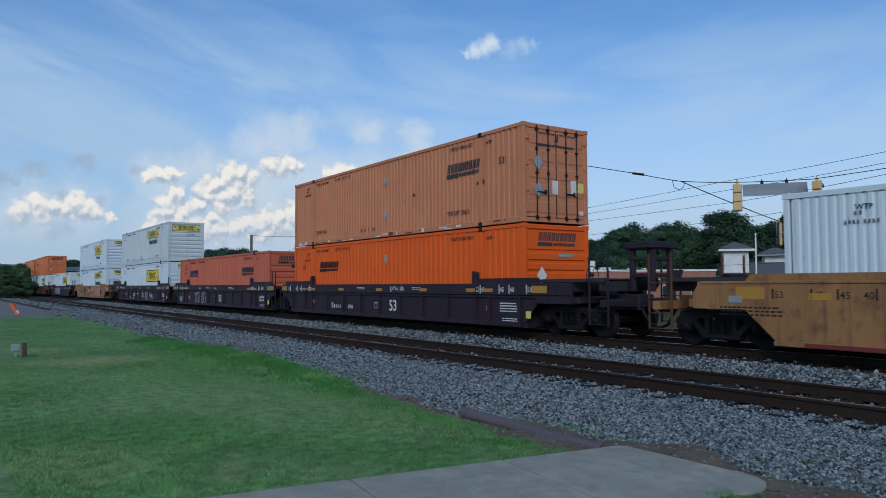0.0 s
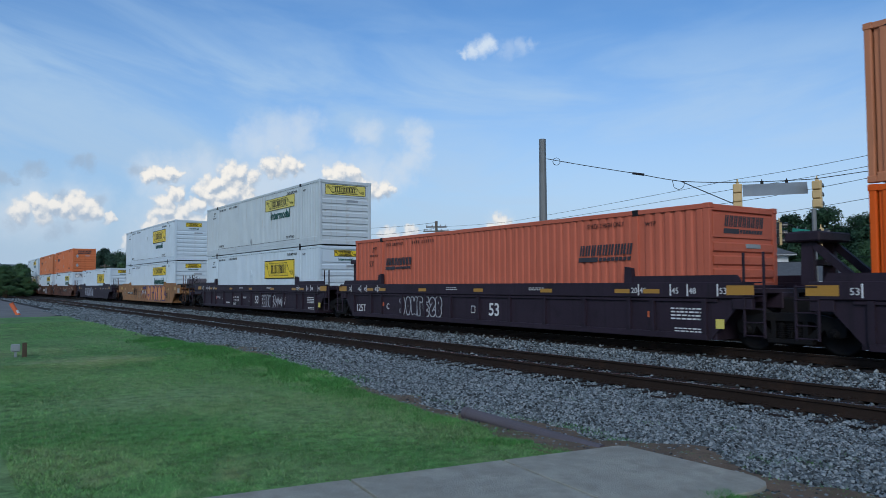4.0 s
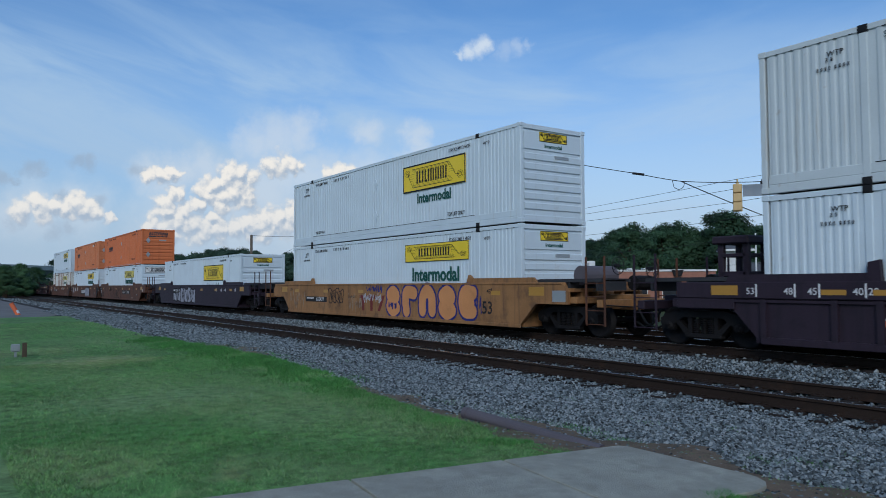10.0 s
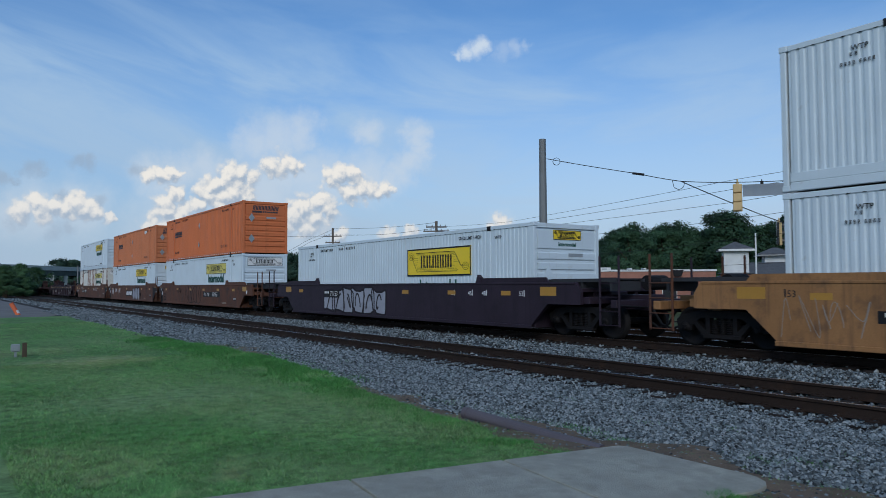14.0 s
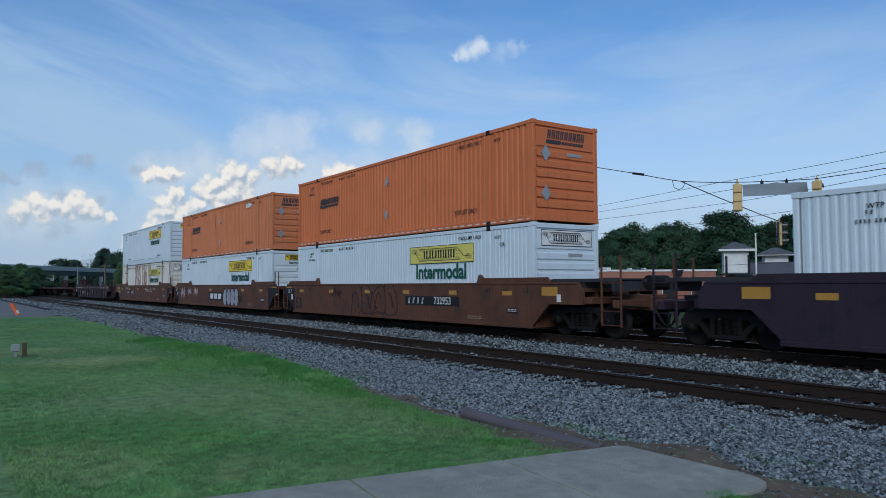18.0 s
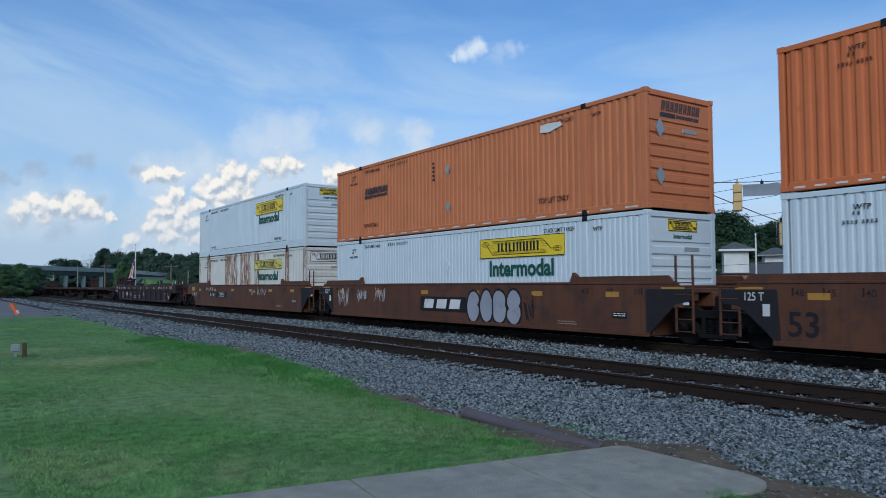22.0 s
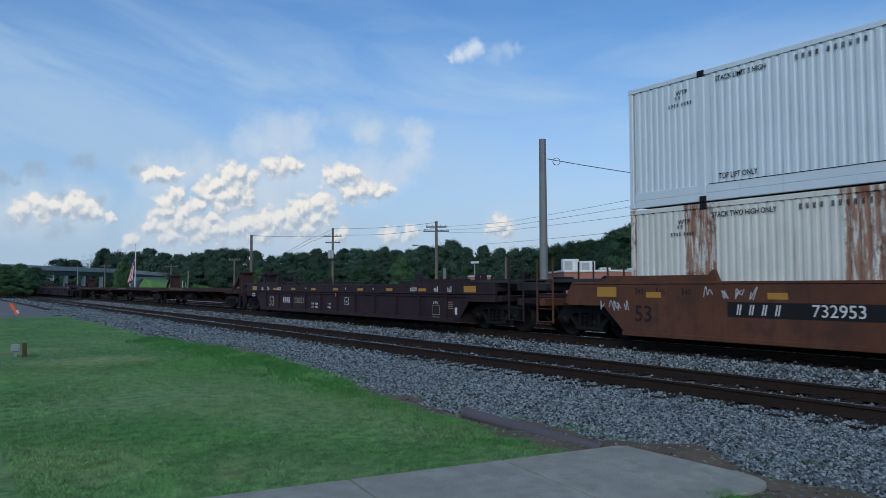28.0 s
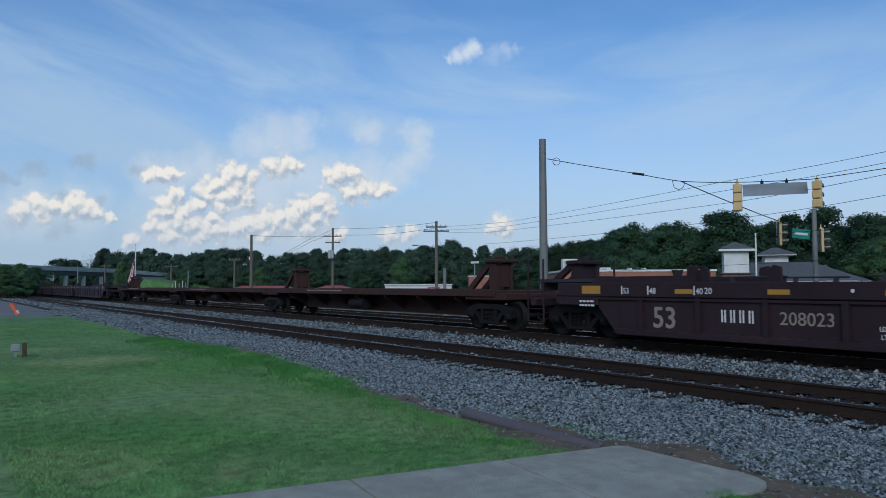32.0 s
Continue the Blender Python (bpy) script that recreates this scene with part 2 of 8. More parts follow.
    def data(self, name, mat, smooth=False):
        me = bpy.data.meshes.new(name)
        me.from_pydata(self.v, [], self.f)
        bm = bmesh.new()
        bm.from_mesh(me)
        bmesh.ops.recalc_face_normals(bm, faces=bm.faces)
        bm.to_mesh(me)
        bm.free()
        for m in (mat if isinstance(mat, (list, tuple)) else [mat]):
            me.materials.append(m)
        if smooth:
            me.polygons.foreach_set("use_smooth", [True] * len(me.polygons))
        return me


def part(name, m, material, parent=None, label="", smooth=False):
    """Links a mesh as one object under a thing or a part."""
    data = m.data(name, material, smooth) if isinstance(m, Mesh) else m
    ob = new(name, data)
    ob.parent = parent
    if label:
        ob["label"] = label
    return ob


def shared(name, data, parent, loc=(0, 0, 0), rot=(0, 0, 0)):
    ob = new(name, data)
    ob.parent = parent
    ob.location, ob.rotation_euler = loc, rot
    return ob


def thing(name, label, category, group="", kind="", at=(0, 0, 0)):
    ob = new(name)
    ob.empty_display_size = 0.3
    ob.location = at
    return tagged(ob, label, category, group, kind)


LETTERS = {}


def words(text, size, material):
    """A flat mesh of the text, centred, in the X-Z plane, facing -Y. size: height of a capital."""
    key = (text, round(size, 3), material.name)
    if key not in LETTERS:
        cu = bpy.data.curves.new("words", "FONT")
        cu.body, cu.size, cu.align_x, cu.align_y = text, size / 0.69, "CENTER", "CENTER"
        cu.extrude, cu.resolution_u, cu.offset = 0.002, 3, size * (0.045 if text == "Intermodal" else 0.022 if size > 0.3 else 0.006)
        ob = bpy.data.objects.new("words", cu)
        scene.collection.objects.link(ob)
        me = bpy.data.meshes.new_from_object(ob)
        bpy.data.objects.remove(ob)
        me.transform(Matrix.Rotation(radians(90), 4, "X") @ Matrix.Diagonal((0.80 if len(text) > 4 and text.isupper() else 1.0, 1, 1, 1)))
        me.materials.clear()
        me.materials.append(material)
        LETTERS[key] = me
    return LETTERS[key]

# ---- materials ----
RUST_COAT = (0.235, 0.105, 0.062)


def material(name, colour, rough=0.6, metal=0.0, stain=None, amount=0.0, scale=1.0, grain=0.12, bump=0.05, streak=0.0, spec=0.5,
             space="Object", island=0.0, per=0.0, bands=(), finer=0.0, patches=(), straw=None):
    """Colour varied at two scales, with stains of a second colour, optional streaks running down, and fine relief."""
    m = bpy.data.materials.new(name)
    m.use_nodes = True
    nt = m.node_tree
    bsdf = nt.nodes["Principled BSDF"]
    bsdf.inputs["Roughness"].default_value, bsdf.inputs["Metallic"].default_value = rough, metal
    bsdf.inputs["Specular IOR Level"].default_value = spec if spec != 0.5 or rough < 0.5 else 0.18
    co = nt.nodes.new("ShaderNodeTexCoord").outputs[space]

    def noise_of(sc, detail=4.0, stretch=None, rough_=0.55):
        n = nt.nodes.new("ShaderNodeTexNoise")
        n.inputs["Scale"].default_value, n.inputs["Detail"].default_value, n.inputs["Roughness"].default_value = sc, detail, rough_
        src = co
        if stretch:
            mp = nt.nodes.new("ShaderNodeMapping")
            mp.inputs["Scale"].default_value = stretch
            nt.links.new(co, mp.inputs[0])
            src = mp.outputs[0]
        nt.links.new(src, n.inputs["Vector"])
        return n.outputs["Fac"]

    def ramp(s, a, b, c, d):
        n = nt.nodes.new("ShaderNodeMapRange")
        for k, v in zip((1, 2, 3, 4), (a, b, c, d)):
            n.inputs[k].default_value = v
        nt.links.new(s, n.inputs[0])
        return n.outputs[0]

    def mixed(f, a, b, how="MIX"):
        n = nt.nodes.new("ShaderNodeMix")
        n.data_type, n.blend_type = "RGBA", how
        for sock, s in ((n.inputs[0], f), (n.inputs[6], a), (n.inputs[7], b)):
            if isinstance(s, (int, float, tuple)):
                sock.default_value = s
            else:
                nt.links.new(s, sock)
        return n.outputs[2]

    base = (*colour, 1)
    fine = noise_of(28 * scale, 6, None, 0.65)
    wide = noise_of(0.9 * scale, 5)
    col = mixed(ramp(wide, 0.3, 0.7, 0, 1), tuple(c * (1 - grain) for c in colour) + (1,), tuple(min(1, c * (1 + grain)) for c in colour) + (1,))
    col = mixed(ramp(fine, 0.3, 0.7, 0, grain * 1.6), col, tuple(c * 0.55 for c in colour) + (1,))
    for k, kind, out in ((island, "ShaderNodeNewGeometry", "Random Per Island"), (per, "ShaderNodeObjectInfo", "Random")):
        if not k:
            continue
        rnd = nt.nodes.new(kind).outputs[out]
        hsv = nt.nodes.new("ShaderNodeHueSaturation")
        nt.links.new(ramp(rnd, 0, 1, 1 - k, 1 + k), hsv.inputs["Value"])
        nt.links.new(col, hsv.inputs["Color"])
        col = hsv.outputs[0]
    if stain and amount > 0:
        blot = noise_of(2.3 * scale, 8, None, 0.62)
        col = mixed(ramp(blot, 0.70 - amount * 0.35, 0.82 - amount * 0.2, 0, 0.85), col, (*stain, 1))
        if streak:
            run_ = noise_of(3.2 * scale, 6, (2.4, 2.4, 0.14), 0.6)
            col = mixed(ramp(run_, 0.66 - streak * 0.3, 0.86 - streak * 0.2, 0, 0.8), col, (*stain, 1))
    if finer:
        tiny = noise_of(130, 3, None, 0.7)
        col = mixed(ramp(tiny, 0.35, 0.65, 0, finer), col, tuple(c * 0.45 for c in colour) + (1,))
        mown = noise_of(0.35, 3, (0.5, 2.2, 1.0), 0.5)
        col = mixed(ramp(mown, 0.42, 0.62, 0, 0.35), col, (*(stain or colour), 1))
    if patches:
        # worn and lush places of the sward: middle, half width, colour, strength; ragged at their edges
        bend = nt.nodes.new("ShaderNodeTexNoise")
        bend.inputs["Scale"].default_value, bend.inputs["Detail"].default_value, bend.inputs["Roughness"].default_value = 0.7, 6, 0.65
        nt.links.new(co, bend.inputs["Vector"])
        mottle = ramp(noise_of(4.5, 7, None, 0.75), 0.36, 0.62, 0.25, 1.15)
        moved = nt.nodes.new("ShaderNodeVectorMath")
        moved.operation = "MULTIPLY_ADD"
        moved.inputs[1].default_value = (2.6, 2.6, 0)
        nt.links.new(bend.outputs["Color"], moved.inputs[0])
        nt.links.new(co, moved.inputs[2])
        for px, py, rad, tint, k in patches:
            d = nt.nodes.new("ShaderNodeVectorMath")
            d.operation = "DISTANCE"
            d.inputs[1].default_value = (px + 1.3, py + 1.3, -0.37)
            nt.links.new(moved.outputs[0], d.inputs[0])
            amount_ = nt.nodes.new("ShaderNodeMath")
            amount_.operation = "MULTIPLY"
            nt.links.new(ramp(d.outputs["Value"], rad * 1.25, rad * 0.35, 0, k), amount_.inputs[0])
            nt.links.new(mottle, amount_.inputs[1])
            col = mixed(amount_.outputs[0], col, (*tint, 1))
        # clumps and thin places a hand or two across
        clump = nt.nodes.new("ShaderNodeHueSaturation")
        nt.links.new(ramp(noise_of(5.5, 8, (1.0, 0.8, 1.0), 0.78), 0.34, 0.66, 0.50, 1.50), clump.inputs["Value"])
        nt.links.new(col, clump.inputs["Color"])
        col = clump.outputs[0]
    if straw:
        pick = nt.nodes.new("ShaderNodeNewGeometry").outputs["Random Per Island"]
        col = mixed(ramp(pick, 0.78, 0.80, 0, 0.65), col, (*straw, 1))
    for x0, x1 in bands:
        # rust that runs down one stretch of the sheet, in streaks and blots, ragged at its edges
        px = nt.nodes.new("ShaderNodeSeparateXYZ")
        nt.links.new(co, px.inputs[0])
        rag = noise_of(4.0, 9, (2.2, 1.0, 0.22), 0.72)
        blots = noise_of(3.4, 9, (1.0, 1.0, 0.8), 0.74)
        mid, wide_ = (x0 + x1) / 2, (x1 - x0) / 2
        d = nt.nodes.new("ShaderNodeMath")
        d.operation = "SUBTRACT"
        d.inputs[1].default_value = mid
        nt.links.new(px.outputs[0], d.inputs[0])
        e = nt.nodes.new("ShaderNodeMath")
        e.operation = "ABSOLUTE"
        nt.links.new(d.outputs[0], e.inputs[0])
        inside = ramp(e.outputs[0], wide_ * 1.15, wide_ * 0.85, 0, 0.34)
        k = nt.nodes.new("ShaderNodeMath")
        k.operation = "ADD"
        nt.links.new(inside, k.inputs[0])
        nt.links.new(rag, k.inputs[1])
        worn_ = ramp(k.outputs[0], 0.78, 0.86, 0, 0.9)
        also = nt.nodes.new("ShaderNodeMath")
        also.operation = "ADD"
        nt.links.new(inside, also.inputs[0])
        nt.links.new(blots, also.inputs[1])
        col = mixed(worn_, col, (*RUST_COAT, 1))
        col = mixed(ramp(also.outputs[0], 0.86, 0.95, 0, 0.85), col, (0.15, 0.058, 0.034, 1))
    nt.links.new(col, bsdf.inputs["Base Color"])
    nt.links.new(ramp(fine, 0.2, 0.8, max(0.02, rough - 0.1), min(1, rough + 0.1)), bsdf.inputs["Roughness"])
    if bump:
        b = nt.nodes.new("ShaderNodeBump")
        b.inputs["Strength"].default_value, b.inputs["Distance"].default_value = 0.5, bump
        nt.links.new(fine, b.inputs["Height"])
        nt.links.new(b.outputs[0], bsdf.inputs["Normal"])
    return m


# where the lawn is pale, straw-coloured or lush
SAGE, TAN, RICH = (0.180, 0.280, 0.132), (0.310, 0.305, 0.170), (0.062, 0.205, 0.052)
SWARD = ((-11.6, 2.2, 2.4, SAGE, 0.60), (-10.9, 3.8, 2.0, SAGE, 0.60), (-13.4, 3.4, 2.0, SAGE, 0.48), (-9.4, 4.4, 1.6, SAGE, 0.48), (-8.0, 4.9, 1.1, SAGE, 0.5), (-16.0, 2.0, 2.2, SAGE, 0.45), (-18.9, 3.0, 1.5, TAN, 0.75), (-22.5, 2.0, 1.6, TAN, 0.4), (-26.0, 4.2, 2.0, SAGE, 0.5),
         (-9.9, 1.2, 1.6, RICH, 0.75), (-9.0, 2.3, 1.1, RICH, 0.7), (-7.3, 3.4, 1.0, RICH, 0.55), (-14.2, 0.9, 1.7, RICH, 0.5), (-16.8, 4.6, 1.4, RICH, 0.5), (-8.0, 1.3, 1.0, TAN, 0.3), (-6.6, 2.9, 0.8, SAGE, 0.45), (-6.3, 4.4, 0.7, RICH, 0.5))
M = {
    "purple": material("plum_car_paint", (0.030, 0.020, 0.031), 0.55, stain=(0.017, 0.013, 0.018), amount=0.5, streak=0.55, grain=0.18, bump=0.004),
    "maroon": material("maroon_car_paint", (0.033, 0.018, 0.023), 0.6, stain=(0.020, 0.014, 0.016), amount=0.6, streak=0.6, grain=0.2, bump=0.004),
    "yellow_car": material("ochre_car_paint", (0.30, 0.148, 0.062), 0.6, stain=(0.100, 0.058, 0.038), amount=0.52, streak=0.50, grain=0.2, bump=0.004),
    "brown": material("rust_brown_car_paint", (0.112, 0.046, 0.027), 0.6, stain=(0.052, 0.032, 0.028), amount=0.6, streak=0.5, grain=0.2, bump=0.004),
    "sooty": material("sooty_black_steel", (0.020, 0.019, 0.023), 0.7, stain=(0.034, 0.025, 0.021), amount=0.4, streak=0.4, bump=0.003),
    "spine": material("dull_brown_car_paint", (0.048, 0.023, 0.020), 0.7, stain=(0.020, 0.015, 0.015), amount=0.4, streak=0.3, bump=0.004),
    "iron": material("dirty_cast_iron", (0.012, 0.011, 0.012), 0.7, metal=0.2, stain=(0.02, 0.015, 0.012), amount=0.4, bump=0.006),
    "tread": material("bright_wheel_tread", (0.35, 0.34, 0.33), 0.32, metal=1.0, bump=0.0),
    "black": material("black_steel", (0.018, 0.018, 0.020), 0.6, metal=0.2, bump=0.003),
    "steel": material("grey_galvanised_steel", (0.34, 0.36, 0.38), 0.45, metal=0.6, bump=0.002),
    "grate": material("dark_grating", (0.05, 0.05, 0.055), 0.6, metal=0.4, bump=0.004),
    "white_cont": material("white_container_paint", (0.555, 0.635, 0.69), 0.45, stain=(0.42, 0.40, 0.37), amount=0.13, streak=0.18, grain=0.05, bump=0.002),
    "cream_cont": material("weathered_white_container_paint", (0.52, 0.575, 0.60), 0.5, stain=(0.34, 0.25, 0.16), amount=0.14, streak=0.22, grain=0.06, bump=0.002),
    "rust_cont": material("rust_streaked_white_paint", (0.60, 0.60, 0.56), 0.6, stain=(0.36, 0.20, 0.11), amount=0.10, streak=0.26, grain=0.08, bump=0.003, bands=((-3.2, -0.9), (-0.6, 1.2), (-6.6, -5.7), (1.6, 2.4), (5.8, 6.3))),
    "orange": material("orange_container_paint", (0.72, 0.105, 0.012), 0.5, stain=(0.30, 0.07, 0.02), amount=0.12, streak=0.2, grain=0.06, bump=0.002),
    "orange_mid": material("sun_dulled_orange_paint", (0.57, 0.160, 0.062), 0.55, stain=(0.22, 0.07, 0.03), amount=0.14, streak=0.28, grain=0.06, bump=0.002),
    "peach": material("faded_peach_orange_paint", (0.52, 0.200, 0.105), 0.6, stain=(0.20, 0.09, 0.05), amount=0.15, streak=0.25, grain=0.07, bump=0.002),
    "peach_deep": material("faded_orange_paint", (0.54, 0.182, 0.082), 0.6, stain=(0.20, 0.08, 0.04), amount=0.15, streak=0.25, grain=0.07, bump=0.002),
    "red_cont": material("salmon_red_container_paint", (0.50, 0.125, 0.075), 0.55, stain=(0.20, 0.06, 0.03), amount=0.12, streak=0.2, grain=0.06, bump=0.002),
    "sign_yellow": material("yellow_sign_vinyl", (0.80, 0.56, 0.02), 0.45, stain=(0.5, 0.36, 0.06), amount=0.12, bump=0.0, grain=0.05),
    "sign_worn": material("worn_yellow_sign_vinyl", (0.66, 0.56, 0.14), 0.5, stain=(0.6, 0.58, 0.45), amount=0.3, bump=0.0, grain=0.08),
    "reflector": material("yellow_reflector_tape", (0.40, 0.20, 0.03), 0.4, stain=(0.3, 0.17, 0.03), amount=0.45, bump=0.0),
    "ink": material("black_lettering", (0.015, 0.015, 0.018), 0.55, bump=0.0),
    "navy_ink": material("dark_slate_lettering", (0.045, 0.045, 0.055), 0.55, bump=0.0),
    "green_ink": material("dark_green_lettering", (0.012, 0.085, 0.070), 0.5, bump=0.0),
    "white_ink": material("white_stencil_paint", (0.62, 0.62, 0.63), 0.6, stain=(0.2, 0.17, 0.17), amount=0.25, bump=0.0),
    "tan_ink": material("yellowed_stencil_paint", (0.26, 0.22, 0.185), 0.6, stain=(0.12, 0.09, 0.08), amount=0.3, bump=0.0),
    "grey_plate": material("grey_placard_metal", (0.36, 0.38, 0.39), 0.45, metal=0.5, bump=0.0),
    "spray_white": material("white_spray_paint", (0.40, 0.41, 0.44), 0.7, stain=(0.2, 0.2, 0.22), amount=0.3, bump=0.0),
    "spray_black": material("black_spray_paint", (0.02, 0.016, 0.02), 0.7, bump=0.0),
    "spray_blue": material("blue_spray_paint", (0.025, 0.030, 0.16), 0.7, bump=0.0),
    "spray_peach": material("peach_spray_paint", (0.58, 0.25, 0.10), 0.7, stain=(0.4, 0.18, 0.07), amount=0.3, bump=0.0),
    "spray_red": material("dull_red_spray_paint", (0.16, 0.03, 0.03), 0.7, bump=0.0),
    "spray_grey": material("silver_grey_spray_paint", (0.30, 0.31, 0.36), 0.6, stain=(0.17, 0.17, 0.2), amount=0.4, bump=0.0),
    "rail_side": material("rusty_rail_steel", (0.028, 0.018, 0.014), 0.75, metal=0.2, stain=(0.05, 0.028, 0.018), amount=0.4, bump=0.006),
    "rail_head": material("polished_rail_head", (0.62, 0.63, 0.66), 0.26, metal=1.0, bump=0.0),
    "rail_head_dull": material("brown_worn_rail_head", (0.22, 0.17, 0.14), 0.42, metal=0.9, bump=0.0),
    "tie": material("creosoted_timber", (0.020, 0.016, 0.015), 0.85, stain=(0.042, 0.036, 0.034), amount=0.4, bump=0.02, scale=1.5, per=0.35),
    # bed far darker than its stones: shade of the gaps put into its colour
    "gravel": material("gap_shade_ballast_bed", (0.032, 0.032, 0.033), 0.9, stain=(0.030, 0.027, 0.025), amount=0.45, bump=0.05, grain=0.35, scale=1.0),
    "stone": material("granite_ballast_stone", (0.138, 0.166, 0.180), 0.85, stain=(0.062, 0.058, 0.054), amount=0.30, bump=0.01, grain=0.2, scale=3, island=0.88, straw=(0.30, 0.325, 0.335)),
    "soil": material("brown_bare_soil", (0.160, 0.120, 0.088), 0.95, stain=(0.075, 0.062, 0.048), amount=0.4, bump=0.05, grain=0.3, scale=2),
    "ground": material("rough_grass_ground", (0.055, 0.075, 0.028), 0.95, stain=(0.09, 0.08, 0.05), amount=0.35, bump=0.05, grain=0.3, scale=0.5),
    "turf": material("mown_turf", (0.108, 0.258, 0.080), 0.95, stain=(0.180, 0.235, 0.112), amount=0.4, bump=0.05, grain=0.3, scale=0.6, finer=0.6, patches=SWARD),
    "blade": material("grass_blade", (0.130, 0.330, 0.094), 0.6, stain=(0.225, 0.290, 0.130), amount=0.4, bump=0.0, grain=0.35, scale=0.6, island=0.75, patches=SWARD, straw=(0.27, 0.31, 0.18)),
    "blade_lush": material("lush_grass_blade", (0.066, 0.225, 0.056), 0.6, stain=(0.100, 0.240, 0.060), amount=0.4, bump=0.0, grain=0.3, scale=1.2, island=0.5),
    "concrete": material("pale_brushed_concrete", (0.46, 0.46, 0.40), 0.88, stain=(0.27, 0.265, 0.225), amount=0.75, bump=0.03, grain=0.34, scale=2.2, finer=0.75),
    "asphalt": material("worn_asphalt", (0.17, 0.17, 0.168), 0.9, stain=(0.12, 0.118, 0.112), amount=0.4, bump=0.015, grain=0.2),
    "pipe": material("weathered_black_plastic", (0.105, 0.092, 0.105), 0.55, stain=(0.10, 0.075, 0.06), amount=0.3, bump=0.004),
    "bark": material("grey_brown_bark", (0.085, 0.062, 0.045), 0.9, bump=0.03, scale=2),
    "pole": material("weathered_timber_pole", (0.15, 0.125, 0.105), 0.85, stain=(0.08, 0.065, 0.055), amount=0.4, bump=0.01, streak=0.4),
    "steel_pole": material("dull_steel_pole", (0.20, 0.205, 0.205), 0.55, metal=0.3, stain=(0.13, 0.12, 0.11), amount=0.3, streak=0.3, bump=0.002),
    "wire": material("black_cable", (0.02, 0.02, 0.022), 0.6, bump=0.0),
    "signal": material("yellow_signal_enamel", (0.60, 0.42, 0.21), 0.5, stain=(0.46, 0.31, 0.16), amount=0.2, bump=0.0),
    "brick": material("red_brown_brick", (0.32, 0.150, 0.110), 0.85, stain=(0.20, 0.085, 0.06), amount=0.4, bump=0.01, scale=2),
    "fascia": material("white_metal_fascia", (0.66, 0.66, 0.65), 0.5, bump=0.0),
    "siding": material("white_clapboard", (0.62, 0.63, 0.63), 0.6, stain=(0.45, 0.45, 0.44), amount=0.2, bump=0.0),
    "shingle": material("grey_asphalt_shingle", (0.10, 0.105, 0.115), 0.9, stain=(0.07, 0.07, 0.075), amount=0.4, bump=0.02, scale=3),
    "street_green": material("green_sign_sheeting", (0.005, 0.20, 0.15), 0.4, bump=0.0),
    "orange_plastic": material("orange_plastic", (0.62, 0.14, 0.06), 0.5, bump=0.0),
    "bridge": material("pale_bridge_concrete", (0.44, 0.46, 0.42), 0.8, stain=(0.36, 0.36, 0.35), amount=0.35, streak=0.4, bump=0.01, scale=0.4),
    "girder": material("grey_green_steel_girder", (0.075, 0.095, 0.085), 0.6, bump=0.0),
    "glass_dark": material("dark_window_glass", (0.03, 0.035, 0.04), 0.12, bump=0.0),
    "lens": material("dark_signal_lens", (0.03, 0.03, 0.03), 0.25, bump=0.0),
    "flag_red": material("red_flag_cloth", (0.42, 0.05, 0.06), 0.8, bump=0.0),
    "flag_white": material("white_flag_cloth", (0.70, 0.70, 0.72), 0.8, bump=0.0),
    "flag_blue": material("blue_flag_cloth", (0.04, 0.05, 0.20), 0.8, bump=0.0),
    "leaf": material("broad_green_leaf", (0.031, 0.071, 0.036), 0.6, stain=(0.046, 0.090, 0.038), amount=0.4, bump=0.0, grain=0.3, scale=0.3, island=0.2, per=0.3),
    "leaf_light": material("light_green_leaf", (0.056, 0.120, 0.050), 0.6, stain=(0.11, 0.15, 0.045), amount=0.4, bump=0.0, grain=0.3, scale=0.3, island=0.18, per=0.25),
    # far leaves made bluer and paler: the haze of the air lies in their colour
    "leaf_far": material("haze_tinted_wood_leaf", (0.034, 0.068, 0.046), 0.8, stain=(0.044, 0.072, 0.036), amount=0.5, bump=0.0, grain=0.3, scale=0.12, island=0.1),
    "leaf_dist": material("haze_tinted_far_leaf", (0.041, 0.080, 0.056), 0.8, stain=(0.060, 0.105, 0.062), amount=0.4, bump=0.0, grain=0.2, scale=0.3, island=0.08, per=0.28),
    "red_roof": material("red_painted_metal", (0.36, 0.07, 0.06), 0.5, bump=0.0),
    "car_paint": material("silver_car_paint", (0.45, 0.46, 0.48), 0.3, metal=0.5, bump=0.0),
    "rubber": material("black_rubber", (0.02, 0.02, 0.02), 0.8, bump=0.0),
}

# ---- ground, tracks and lawn ----
TRACKS = ((10.33, -0.14), (14.92, 0.0), (20.0, -0.14))   # centre line, height of the rail head


def smooth(a, b, t):
    t = min(1.0, max(0.0, (t - a) / (b - a)))
    return t * t * (3 - 2 * t)


def lie(x, y):
    """Height of the open ground, without lawn or ballast."""
    z = -0.42 - 0.9 * smooth(23.0, 34.0, y)
    far = math.hypot(x, y - 20)
    return z + 0.03 * noise.noise((x * 0.2, y * 0.2, 0)) + 0.5 * smooth(60, 400, far) * noise.noise((x * 0.01, y * 0.01, 3))


